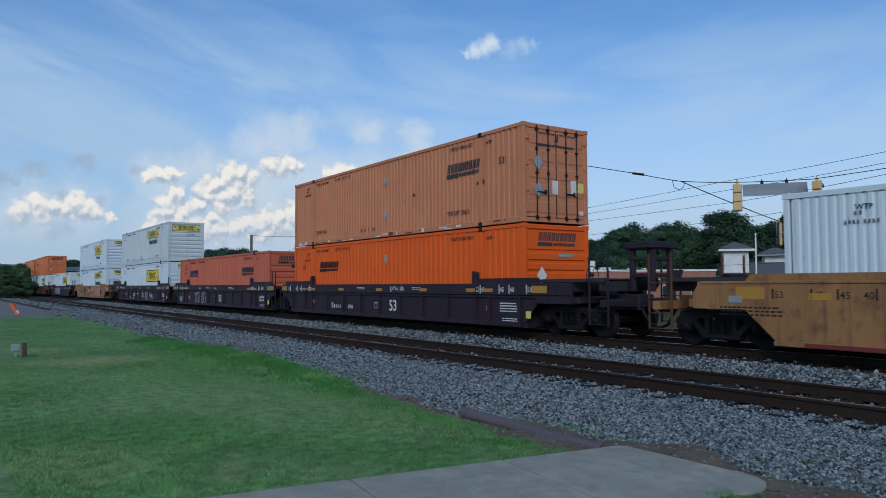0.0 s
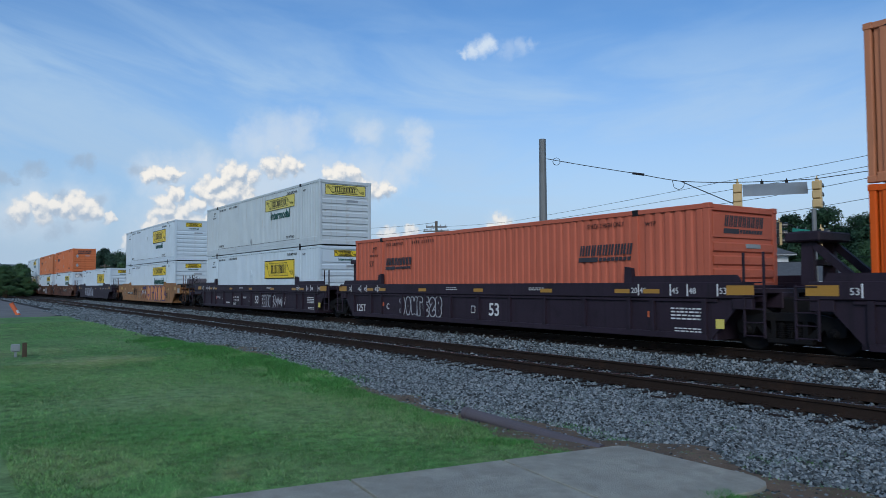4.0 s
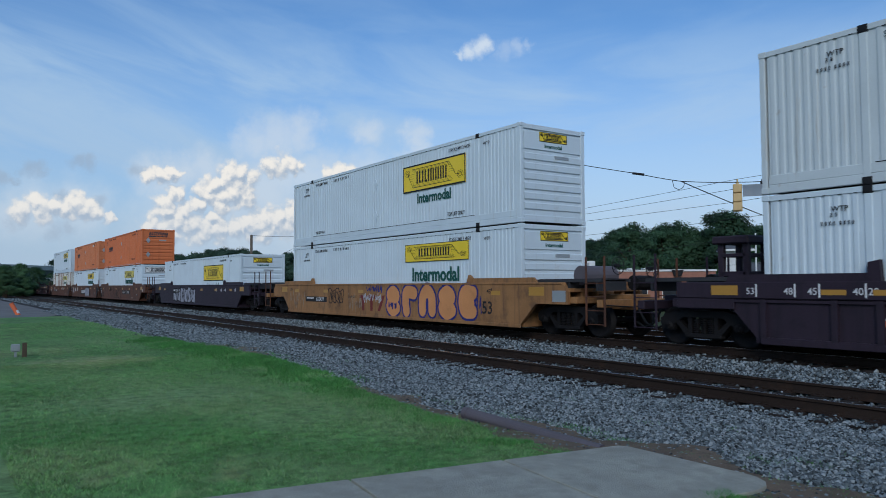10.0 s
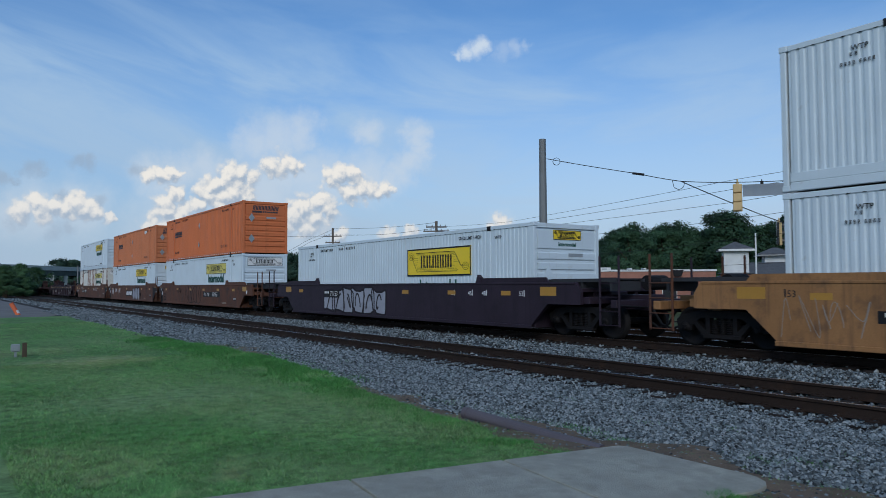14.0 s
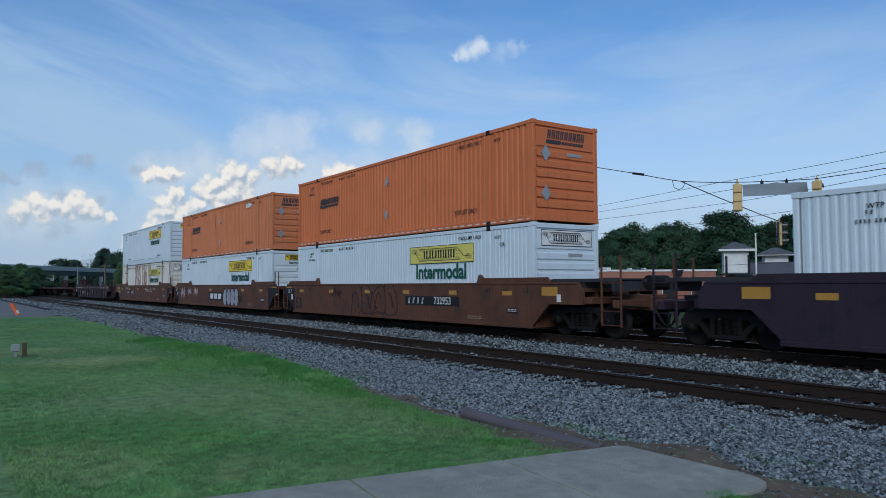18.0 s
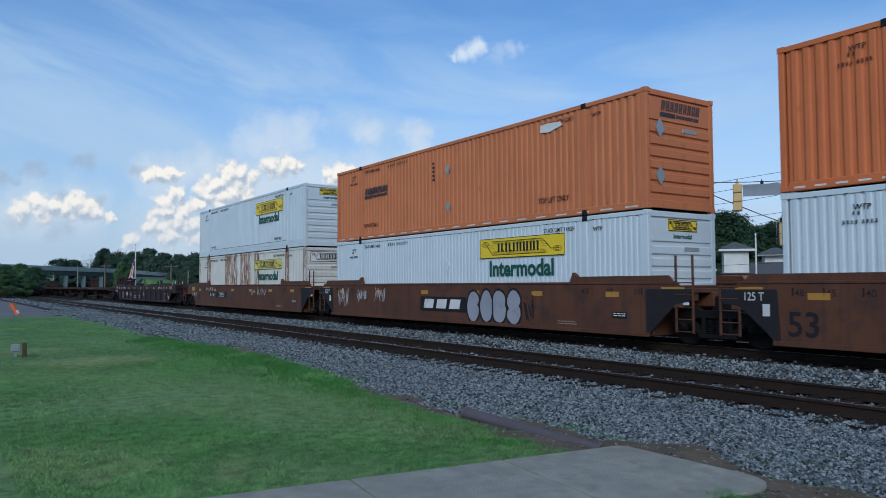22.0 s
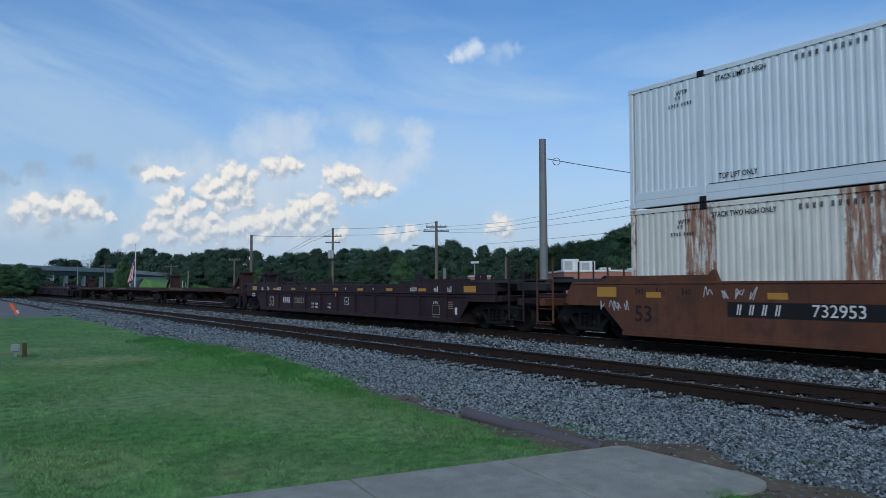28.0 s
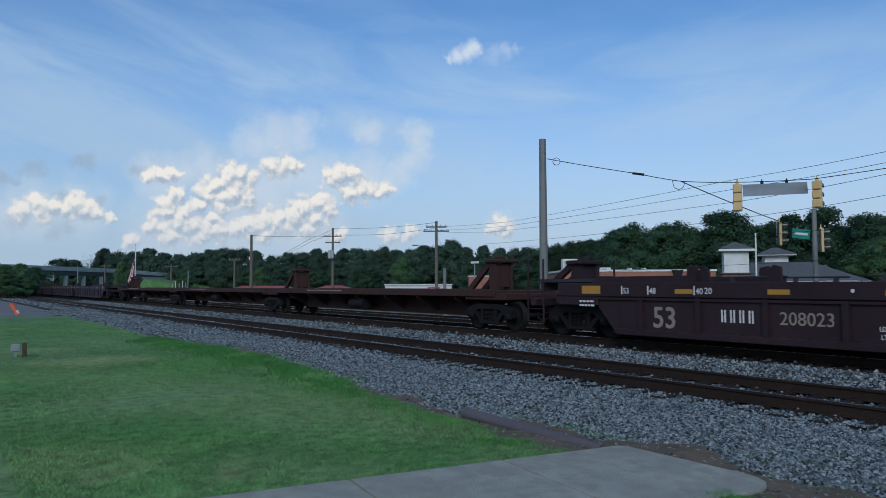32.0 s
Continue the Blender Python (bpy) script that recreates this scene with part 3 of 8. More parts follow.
def sheet(name, xs, ys, height, mat, label, category):
    m = Mesh()
    m.v = [(x, y, height(x, y)) for y in ys for x in xs]
    w = len(xs)
    m.f = [(j * w + i, j * w + i + 1, (j + 1) * w + i + 1, (j + 1) * w + i) for j in range(len(ys) - 1) for i in range(w - 1)]
    ob = part(name, m, mat, smooth=True)
    return tagged(ob, label, category, kind="structure")


def steps(*spans):
    out = []
    for a, b, d in spans:
        n = max(1, round((b - a) / d))
        out += [a + (b - a) * k / n for k in range(n)]
    return out + [spans[-1][1]]


sheet("ground", steps((-2600, -400, 200), (-400, -100, 20), (-100, 30, 2.5), (30, 300, 15), (300, 2600, 230)),
      steps((-1500, -300, 150), (-300, -40, 13), (-40, 45, 1.5), (45, 300, 12), (300, 2600, 230)), lie, M["ground"],
      "rough green ground around the railway line", "ground")


def bed(x, y):
    """Height of the ballast: flat under the near track, raised under the middle one."""
    z = -0.355 + 0.145 * smooth(12.0, 13.4, y) - 0.145 * smooth(16.4, 17.9, y)
    z -= 0.05 * smooth(7.6, 6.0, y) + 0.6 * smooth(22.0, 23.8, y)
    return z + 0.022 * noise.noise((x * 1.3, y * 1.3, 5)) + 0.012 * noise.noise((x * 5, y * 5, 2))


def edge(x):
    """Where the lawn gives way to stone."""
    return 6.25 + 0.12 * noise.noise((x * 0.5, 1, 0)) + 0.10 * noise.noise((x * 1.6, 2, 0)) - 0.72 * smooth(-14, -7.5, x) + 0.42 * math.exp(-((x + 18) / 5) ** 2)


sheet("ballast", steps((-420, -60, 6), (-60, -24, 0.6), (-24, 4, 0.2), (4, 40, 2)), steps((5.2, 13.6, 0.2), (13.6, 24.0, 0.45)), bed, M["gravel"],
      "crushed-stone ballast bed under the tracks, coloured dark like shaded gaps", "ballast")


def lawn_height(x, y):
    return -0.372 + 0.03 * noise.noise((x * 0.25, y * 0.25, 0)) + 0.012 * noise.noise((x * 1.1, y * 1.1, 4)) - 0.10 * smooth(edge(x) - 0.02, edge(x) + 0.22, y)


def lawn():
    xs = steps((-48, -24, 0.5), (-24, 6, 0.16))
    rows = 46
    m = Mesh()
    for x in xs:
        e = edge(x) + 0.25
        for j in range(rows):
            y = -14 + (e + 14) * (1 - (1 - j / (rows - 1)) ** 2.0)
            m.v.append((x, y, lawn_height(x, y)))
    m.f = [(i * rows + j, (i + 1) * rows + j, (i + 1) * rows + j + 1, i * rows + j + 1) for i in range(len(xs) - 1) for j in range(rows - 1)]
    tagged(part("lawn", m, M["turf"], smooth=True), "mown green lawn with paler worn patches", "lawn", kind="structure")


lawn()


def rails():
    prof = [(-0.07, 0), (0.07, 0), (0.07, 0.012), (0.012, 0.03), (0.010, 0.125), (0.036, 0.137), (0.036, 0.165), (0.028, 0.172),
            (-0.028, 0.172), (-0.036, 0.165), (-0.036, 0.137), (-0.010, 0.125), (-0.012, 0.03), (-0.07, 0.012)]
    for k, (yc, top) in enumerate(TRACKS):
        track = thing("railway_track", ("rusty rails on dark timber ties, empty siding beside the lawn", "main line rails on ties under the freight train",
                                        "parallel track behind the freight train")[k], "railway track", "parallel tracks", "structure")
        for side in (-1, 1):
            m = Mesh().prism([(yc + side * 0.7535 + a, top - 0.172 + b) for a, b in prof], -420, 40, "x")
            rail = part("rail", m, M["rail_side"], track, "rusty steel rail")
            h = Mesh().box(-420, 40, yc + side * 0.7535 - 0.026, yc + side * 0.7535 + 0.026, top - 0.004, top + 0.0015)
            part("rail_head", h, M["rail_head"], rail, "polished rail head")
        near = TIE.data("tie", M["tie"])
        rest = Mesh()
        for i in range(900):
            x = 6 - i * 0.495 + random.uniform(-0.02, 0.02)
            turn = random.uniform(-0.012, 0.012)
            shift = random.uniform(-0.06, 0.06)
            if k < 2 and i < (290 if k == 0 else 120):
                shared("tie", near, track, (x, yc + shift, top - 0.172), (0, 0, turn))
            elif i < 840:
                rest.box(x - 0.11, x + 0.11, yc - 1.3 + shift, yc + 1.3 + shift, top - 0.33, top - 0.174)
        if rest.v:
            tagged(part("ties", rest, M["tie"], track), kind="stuff")
        plates = Mesh()
        for i in range(170 if k == 0 else 90):
            x = 6 - i * 0.495
            for side in (-1, 1):
                y = yc + side * 0.7535
                plates.box(x - 0.09, x + 0.09, y - 0.17, y + 0.17, top - 0.174, top - 0.158)
                for a, b in ((-0.05, -0.09), (0.05, 0.09), (0.05, -0.09)):
                    plates.box(x + a - 0.012, x + a + 0.012, y + b - 0.016, y + b + 0.016, top - 0.16, top - 0.135)
        tagged(part("tie_plates", plates, M["rail_side"], track), kind="stuff")


TIE = Mesh().box(-0.115, 0.115, -1.3, 1.3, -0.17, 0.0, 0.012)


def bare(x, y):
    """How bare and brown the strip between lawn and stone is."""
    d = y - edge(x)
    k = max(smooth(-14, -10, x), 0.85 * math.exp(-((x + 20) / 3.2) ** 2))
    return k * smooth(-0.5, -0.1, d) * smooth(0.9 + 0.3 * smooth(-8, -6, x), 0.25 + 0.5 * smooth(-8, -6, x), d + 0.5 * noise.noise((x * 0.9, y * 0.9, 6)))


def soil():
    xs, ys = steps((-25, 1, 0.14)), steps((4.9, 7.4, 0.1))
    m = Mesh()
    ids = {}
    for i, x in enumerate(xs):
        for j, y in enumerate(ys):
            b = bare(x, y)
            ids[i, j] = len(m.v)
            m.v.append((x, y, bed(x, y) - 0.05 + 0.075 * min(1, b * 1.6) + 0.012 * noise.noise((x * 7, y * 7, 0))))
    m.f = [(ids[i, j], ids[i + 1, j], ids[i + 1, j + 1], ids[i, j + 1]) for i in range(len(xs) - 1) for j in range(len(ys) - 1)]
    tagged(part("bare_soil", m, M["soil"], smooth=True), "bare brown soil between the lawn and the stone", "soil", kind="structure")


def table(fn, x0, x1, y0, y1, d=0.2):
    """A height or mask kept on a grid; returns a function of arrays."""
    nx, ny = round((x1 - x0) / d) + 1, round((y1 - y0) / d) + 1
    grid = np.array([[fn(x0 + i * d, y0 + j * d) for j in range(ny)] for i in range(nx)])

    def at(x, y):
        u, v = np.clip((x - x0) / d, 0, nx - 1.001), np.clip((y - y0) / d, 0, ny - 1.001)
        i, j = u.astype(int), v.astype(int)
        a, b = u - i, v - j
        return (grid[i, j] * (1 - a) + grid[i + 1, j] * a) * (1 - b) + (grid[i, j + 1] * (1 - a) + grid[i + 1, j + 1] * a) * b
    return at


EDGE_X = np.arange(-125, 8, 0.1)
EDGE_Y = np.array([edge(x) for x in EDGE_X])
BED, LAWN, BARE = table(bed, -120, 4, 5.2, 24), table(lawn_height, -48, 6, -3, 8, 0.15), table(bare, -30, 3, 4.8, 8.8, 0.12)


def edges(x):
    return np.interp(x, EDGE_X, EDGE_Y)


def triangles(name, v, f, mat):
    me = bpy.data.meshes.new(name)
    me.vertices.add(len(v))
    me.vertices.foreach_set("co", np.ascontiguousarray(v, dtype=np.float32).ravel())
    me.loops.add(f.size)
    me.loops.foreach_set("vertex_index", f.ravel().astype(np.int32))
    me.polygons.add(len(f))
    me.polygons.foreach_set("loop_start", np.arange(0, f.size, 3, dtype=np.int32))
    me.update(calc_edges=True)
    me.materials.append(mat)
    return me


def pebbles(name, spans, mat, label, size, seed):
    """Crushed stone: many small uneven lumps in one object."""
    rng = np.random.default_rng(seed)
    base = np.array([(-1, -0.8, -0.5), (1, -0.9, -0.5), (0.9, 1, -0.5), (-0.8, 0.9, -0.5), (-0.55, -0.5, 0.55), (0.7, -0.45, 0.5), (0.35, 0.75, 0.65)], float)
    tri = np.array([(0, 1, 5), (0, 5, 4), (1, 2, 6), (1, 6, 5), (2, 3, 6), (3, 4, 6), (3, 0, 4), (4, 5, 6)])
    verts, faces, n = [], [], 0
    for x0, x1, y0, y1, count, grow in spans:
        x, y = rng.uniform(x0, x1, count), rng.uniform(y0, y1, count)
        z = BED(x, y)
        keep = y > edges(x) + rng.uniform(-0.30, 0.3, count)
        keep &= ~((BARE(x, y) > 0.35) & (rng.random(count) < np.where(x > -7.2, 0.55, 0.45)))
        step = (6 - x) % 0.495
        for k, (yc, top) in enumerate(TRACKS):
            d = np.abs(y - yc)
            tie = (d < 1.3) & ((step < 0.13) | (step > 0.365))
            keep &= ~(tie & (rng.random(count) < np.where(d < 0.95, 0.95, 0.55)))
            z = np.where(tie, np.maximum(z, top - 0.18), z)
            if k == 0:
                # worn, dusty four-foot of the near track
                keep &= ~((d < 0.72) & (rng.random(count) < 0.45))
        x, y, z = x[keep], y[keep], z[keep]
        c = len(x)
        s = size * grow * rng.uniform(0.55, 1.35, c)
        v = base[None] * rng.uniform(0.72, 1.28, (c, 7, 3))
        v *= np.stack([s, s * rng.uniform(0.6, 0.95, c), s * rng.uniform(0.75, 1.35, c)], 1)[:, None]
        t, a = rng.uniform(-0.8, 0.8, (c, 1)), rng.uniform(0, 6.283, (c, 1))
        vy, vz = v[..., 1] * np.cos(t) - v[..., 2] * np.sin(t), v[..., 1] * np.sin(t) + v[..., 2] * np.cos(t)
        rise = z + s * rng.uniform(-0.25, 0.85, c)
        v = np.stack([v[..., 0] * np.cos(a) - vy * np.sin(a) + x[:, None], v[..., 0] * np.sin(a) + vy * np.cos(a) + y[:, None], vz + rise[:, None]], 2)
        verts.append(v.reshape(-1, 3))
        faces.append((tri[None] + (np.arange(c) * 7)[:, None, None]).reshape(-1, 3) + n)
        n += 7 * c
    return tagged(new(name, triangles(name, np.concatenate(verts), np.concatenate(faces), mat)), label, "gravel", kind="stuff")


def on_walk(x, y):
    k = x + 5.45 + 0.155 * (6.12 - y)
    return (k > -0.02) & (k < 1.86) & (y < 6.14)


def sward(rng, x, y, h, w, lean):
    """Blades rooted at the given points: one leaning triangle each."""
    c = len(x)
    e = edges(x)
    z = np.maximum(np.where(y < e + 0.2, LAWN(x, y), -9), np.where(y > 5.2, BED(x, y) - 0.01, -9)) - 0.004
    a = rng.uniform(0, 6.283, c)
    dx, dy = np.cos(a) * w, np.sin(a) * w
    l = rng.normal(0, lean, (2, c))
    v = np.stack([np.stack([x - dx, y - dy, z], 1), np.stack([x + dx, y + dy, z], 1), np.stack([x + l[0] * h, y + l[1] * h, z + h], 1)], 1)
    return v.reshape(-1, 3)


def blades():
    """Mown grass, denser and finer near the camera; taller tufts along the stone."""
    rng = np.random.default_rng(11)
    wave = table(lambda x, y: noise.noise((x * 0.7, y * 0.7, 8)) * 0.5 + noise.noise((x * 2.2, y * 2.2, 1)) * 0.4, -42, 2, -3, 8, 0.2)
    out = []
    for x0, x1, y0, y1, n, tall, wide in ((-6.8, -2.2, 0.6, 6.4, 90000, 0.026, 0.0034), (-11, -6.8, 0.6, 6.6, 110000, 0.026, 0.0042), (-19, -11, -0.5, 7.2, 110000, 0.028, 0.0065), (-40, -19, -3.0, 7.2, 50000, 0.026, 0.012)):
        x, y = rng.uniform(x0, x1, n), rng.uniform(y0, y1, n)
        e = edges(x)
        keep = (y < e + rng.normal(0, 0.10, n)) & ~on_walk(x, y)
        x, y, e = x[keep], y[keep], e[keep]
        near = np.clip((0.9 - (e - y)) / 0.8, 0, 1)
        h = tall * rng.uniform(0.4, 1.3, len(x)) * (1 + 0.8 * wave(x, y)) * (1 + 0.9 * near)
        out.append(sward(rng, x, y, np.maximum(h, 0.006), wide, 0.95))
    # weeds standing in the stone
    cx, cy = np.repeat(rng.uniform(-24, -3, 30), 60), np.repeat(rng.uniform(6.0, 8.1, 30), 60)
    out.append(sward(rng, cx + rng.normal(0, 0.16, 1800), cy + rng.normal(0, 0.08, 1800), rng.uniform(0.02, 0.065, 1800), 0.006, 0.5))
    v = np.concatenate(out)
    tagged(new("grass", triangles("grass", v, np.arange(len(v)).reshape(-1, 3), M["blade"])), "short mown grass blades and weeds at the stone's edge", "grass", kind="stuff")
    # longer, greener grass along the stone, out over the lawn in tongues, and in patches on the bare soil
    out = []
    gap = table(lambda x, y: noise.noise((x * 0.9, y * 1.4, 12)), -30, 0, 2, 8, 0.2)
    tongue = table(lambda x, y: noise.noise((x * 1.1, 3, 0)), -30, 0, 0, 1, 0.2)
    n = 44000
    x = rng.uniform(-26, -6.2, n)
    y = edges(x) + 0.02 - np.abs(rng.normal(0, 0.36, n)) * (0.7 + 0.9 * np.clip((-8 - x) / 6, 0, 1)) + 0.30 * tongue(x, x * 0)
    keep = ~on_walk(x, y) & (gap(x, y) > -0.20)
    x, y = x[keep], y[keep]
    out.append(sward(rng, x, y, rng.uniform(0.03, 0.085, len(x)) * (0.7 + 0.5 * np.clip((-9 - x) / 5, 0, 1)), np.where(x > -11, 0.0045, 0.008), 0.7))
    # patches: middle, half length along the line and across it, blades
    for cx, cy, rx, ry, n in ((-22.6, 6.75, 1.5, 0.14, 1200), (-20.4, 6.9, 1.4, 0.16, 1500), (-17.6, 7.1, 1.1, 0.15, 1200), (-15.2, 6.9, 0.8, 0.12, 700), (-12.4, 6.6, 0.6, 0.12, 500), (-9.3, 6.35, 0.5, 0.14, 450), (-7.7, 6.35, 0.5, 0.10, 600),
                              (-6.5, 6.5, 0.45, 0.10, 800), (-5.75, 6.38, 0.5, 0.10, 800), (-4.75, 6.42, 0.25, 0.06, 250), (-4.2, 6.75, 0.25, 0.10, 260), (-3.85, 7.0, 0.25, 0.10, 220),
                              (-3.25, 6.3, 0.3, 0.14, 520), (-6.9, 5.72, 0.6, 0.09, 700), (-3.72, 5.42, 0.10, 0.20, 1500), (-3.55, 5.30, 0.12, 0.28, 1800), (-3.5, 5.66, 0.14, 0.08, 700)):
        x, y = cx + rng.normal(0, rx * 0.6, n), cy + rng.normal(0, ry * 0.6, n)
        out.append(sward(rng, x, y, rng.uniform(0.02, 0.06, n), np.where(x > -10, 0.0042, 0.008), 0.7))
    v = np.concatenate(out)
    tagged(new("edge_grass", triangles("edge_grass", v, np.arange(len(v)).reshape(-1, 3), M["blade_lush"])), "longer lush green grass along the stone", "grass", kind="stuff")


def pavement():
    """The end of a concrete walk, in slabs."""
    walk_ = thing("pavement", "pale concrete walk that ends at the gravel", "pavement", kind="structure")
    top, end = -0.345, 6.12

    def left(y):
        return -5.45 - 0.155 * (end - y)

    # outlines of slabs, the outer corner rounded
    for y1, y0 in ((end, 4.66), (4.63, 3.09), (3.06, 1.5), (1.47, -0.1), (-0.13, -1.7)):
        d = 0.24 if y1 < end else 0.0
        pts = [(left(y0), y0), (left(y0) + 1.85, y0 - 0.24)]
        if y1 == end:
            pts += [(-3.62, 5.62)] + [(-3.97 + 0.35 * math.cos(a), 5.77 + 0.35 * math.sin(a)) for a in (0.0, 0.4, 0.8, 1.2, 1.57)]
            pts += [(left(end) + 0.08, end), (left(end - 0.06), end - 0.06)]
        else:
            pts += [(left(y1) + 1.85, y1 - 0.24), (left(y1), y1)]
        m = Mesh().prism(pts, top - 0.12, top - 0.004, "z")
        cx, cy = sum(p[0] for p in pts) / len(pts), sum(p[1] for p in pts) / len(pts)
        ins = [(p[0] + 0.004 * (1 if p[0] < cx else -1), p[1] + 0.004 * (1 if p[1] < cy else -1)) for p in pts]
        n, k = len(m.v), len(pts)
        m.v += [(p[0], p[1], top) for p in ins]
        m.f += [tuple(range(n, n + k))] + [(n - k + i, n - k + (i + 1) % k, n + (i + 1) % k, n + i) for i in range(k)]
        part("slab", m, M["concrete"], walk_)
    bedding = Mesh().prism([(left(-1.7) + 0.03, -1.9), (left(-1.7) + 1.82, -1.9), (left(5.9) + 1.82, 5.5), (left(5.9) + 0.03, 5.9)], top - 0.12, top - 0.035, "z")
    part("joint_filler", bedding, M["gravel"], walk_, "dark soil in the joints")


def odds():
    # old drain pipe lying half in the soil
    p = thing("drain_pipe", "weathered black pipe lying half buried by the gravel", "pipe")
    m = Mesh()
    n = 14
    a, b = Vector((-7.9, 5.85, -0.325)), Vector((-5.6, 5.97, -0.425))
    m.rod(a, b, 0.075, 16)
    part("tube", m, M["pipe"], p, smooth=False)
    part("rim", Mesh().rod(a - (b - a).normalized() * 0.03, a + (b - a).normalized() * 0.05, 0.083, 16), M["pipe"], p)
    # small utility box on a post
    box = thing("utility_box", "small grey utility box on a short post beside a wooden stake", "utility box", at=(-21.1, 1.63, -0.372))
    part("post", Mesh().box(-0.03, 0.03, -0.03, 0.03, -0.1, 0.28, 0.006), M["steel"], box)
    part("housing", Mesh().box(-0.07, 0.07, -0.10, 0.10, 0.14, 0.32, 0.015), M["grey_plate"], box)
    stake = thing("wooden_stake", "brown wooden stake in the lawn", "stake", at=(-21.0, 1.82, -0.372))
    part("board", Mesh().box(-0.03, 0.03, -0.05, 0.05, -0.1, 0.36, 0.006), M["bark"], stake)
    # leaning marker tube
    tube = thing("marker_post", "leaning orange plastic marker post with a white band", "marker post", at=(-52.6, 4.2, -0.40))
    part("tube", Mesh().rod((0, 0, -0.05), (-0.16, -0.42, 0.74), 0.13, 14), M["orange_plastic"], tube)
    part("band", Mesh().rod((-0.03, -0.05, 0.09), (-0.07, -0.15, 0.27), 0.134, 14), M["fascia"], tube)
    road = Mesh()
    road.prism([(-150, -60), (-52, -60), (-47.5, 5.2), (-53, 6.6), (-150, 7.2)], -0.46, -0.385, "z")
    tagged(part("road", road, M["asphalt"]), "worn grey asphalt apron beside the tracks", "road", kind="structure")


rails()
soil()
pebbles("ballast_stone", [(-7.5, -2.1, 5.4, 9.2, 56000, 0.76), (-2.1, 2, 5.4, 13, 4000, 1.2), (-14, -7.5, 5.4, 9.2, 42000, 0.86), (-26, -14, 5.5, 9.2, 33000, 1.08),
                          (-60, -26, 5.6, 9.2, 20000, 1.5), (-14, -3.6, 9.2, 13.6, 26000, 1.0), (-34, -14, 9.2, 13.6, 17000, 1.3),
                          (-90, -34, 9.2, 13.6, 12000, 1.9), (-30, -5, 13.6, 23, 6000, 1.5), (-120, -60, 7.2, 9.2, 2500, 2.4)],
        M["stone"], "grey crushed granite stones along the tracks", 0.0235, 5)
blades()
pavement()
odds()

# ---- the freight train: every car and box is keyed by its place along the train ----
TRAIN = []          # (thing, place along the train, height)
WHEELS = []         # (wheelset, pose of its axle in the truck)
LINE = TRACKS[1][0]
R_WHEEL = 0.44


def coupled(ob, u, z=0.0):
    TRAIN.append((ob, u, z))
    ob.location = (u + run(0.0), LINE, z)
    return ob


def mark(text, x, z, size, mat, parent, y, name="lettering"):
    return shared(name, words(text, size, mat), parent, (x, y, z))


def bars(x, z, w, h, rows, mat, parent, y):
    """Small print as plain bars."""
    m = Mesh()
    for k in range(rows):
        zz = z - k * h / rows
        a = x
        while a < x + w * (1 if k % 2 else 0.92):
            b = min(a + random.uniform(0.05, 0.13), x + w)
            m.box(a, b, y - 0.0025, y + 0.004, zz - h / rows * 0.45, zz)
            a = b + 0.03
    return tagged(part("small_print", m, mat, parent, "small stencilled print"), kind="stuff")


def spaced(x, z, n, step, size, mat, parent, y, name="small_print", lean=0.0):
    """A row of n thin stencilled strokes standing apart: a worn number that cannot be told."""
    m = Mesh()
    for k in range(n):
        a = x + k * step + (step * 0.6 if k > 3 else 0)
        s = lean * size
        for x0 in (0.0, 0.28):
            m.prism([(a + x0 * size, z), (a + (x0 + 0.13) * size, z), (a + (x0 + 0.13) * size + s, z + size), (a + x0 * size + s, z + size)], y - 0.0025, y + 0.004, "y")
    return tagged(part(name, m, mat, parent, "row of worn stencilled strokes"), kind="stuff")


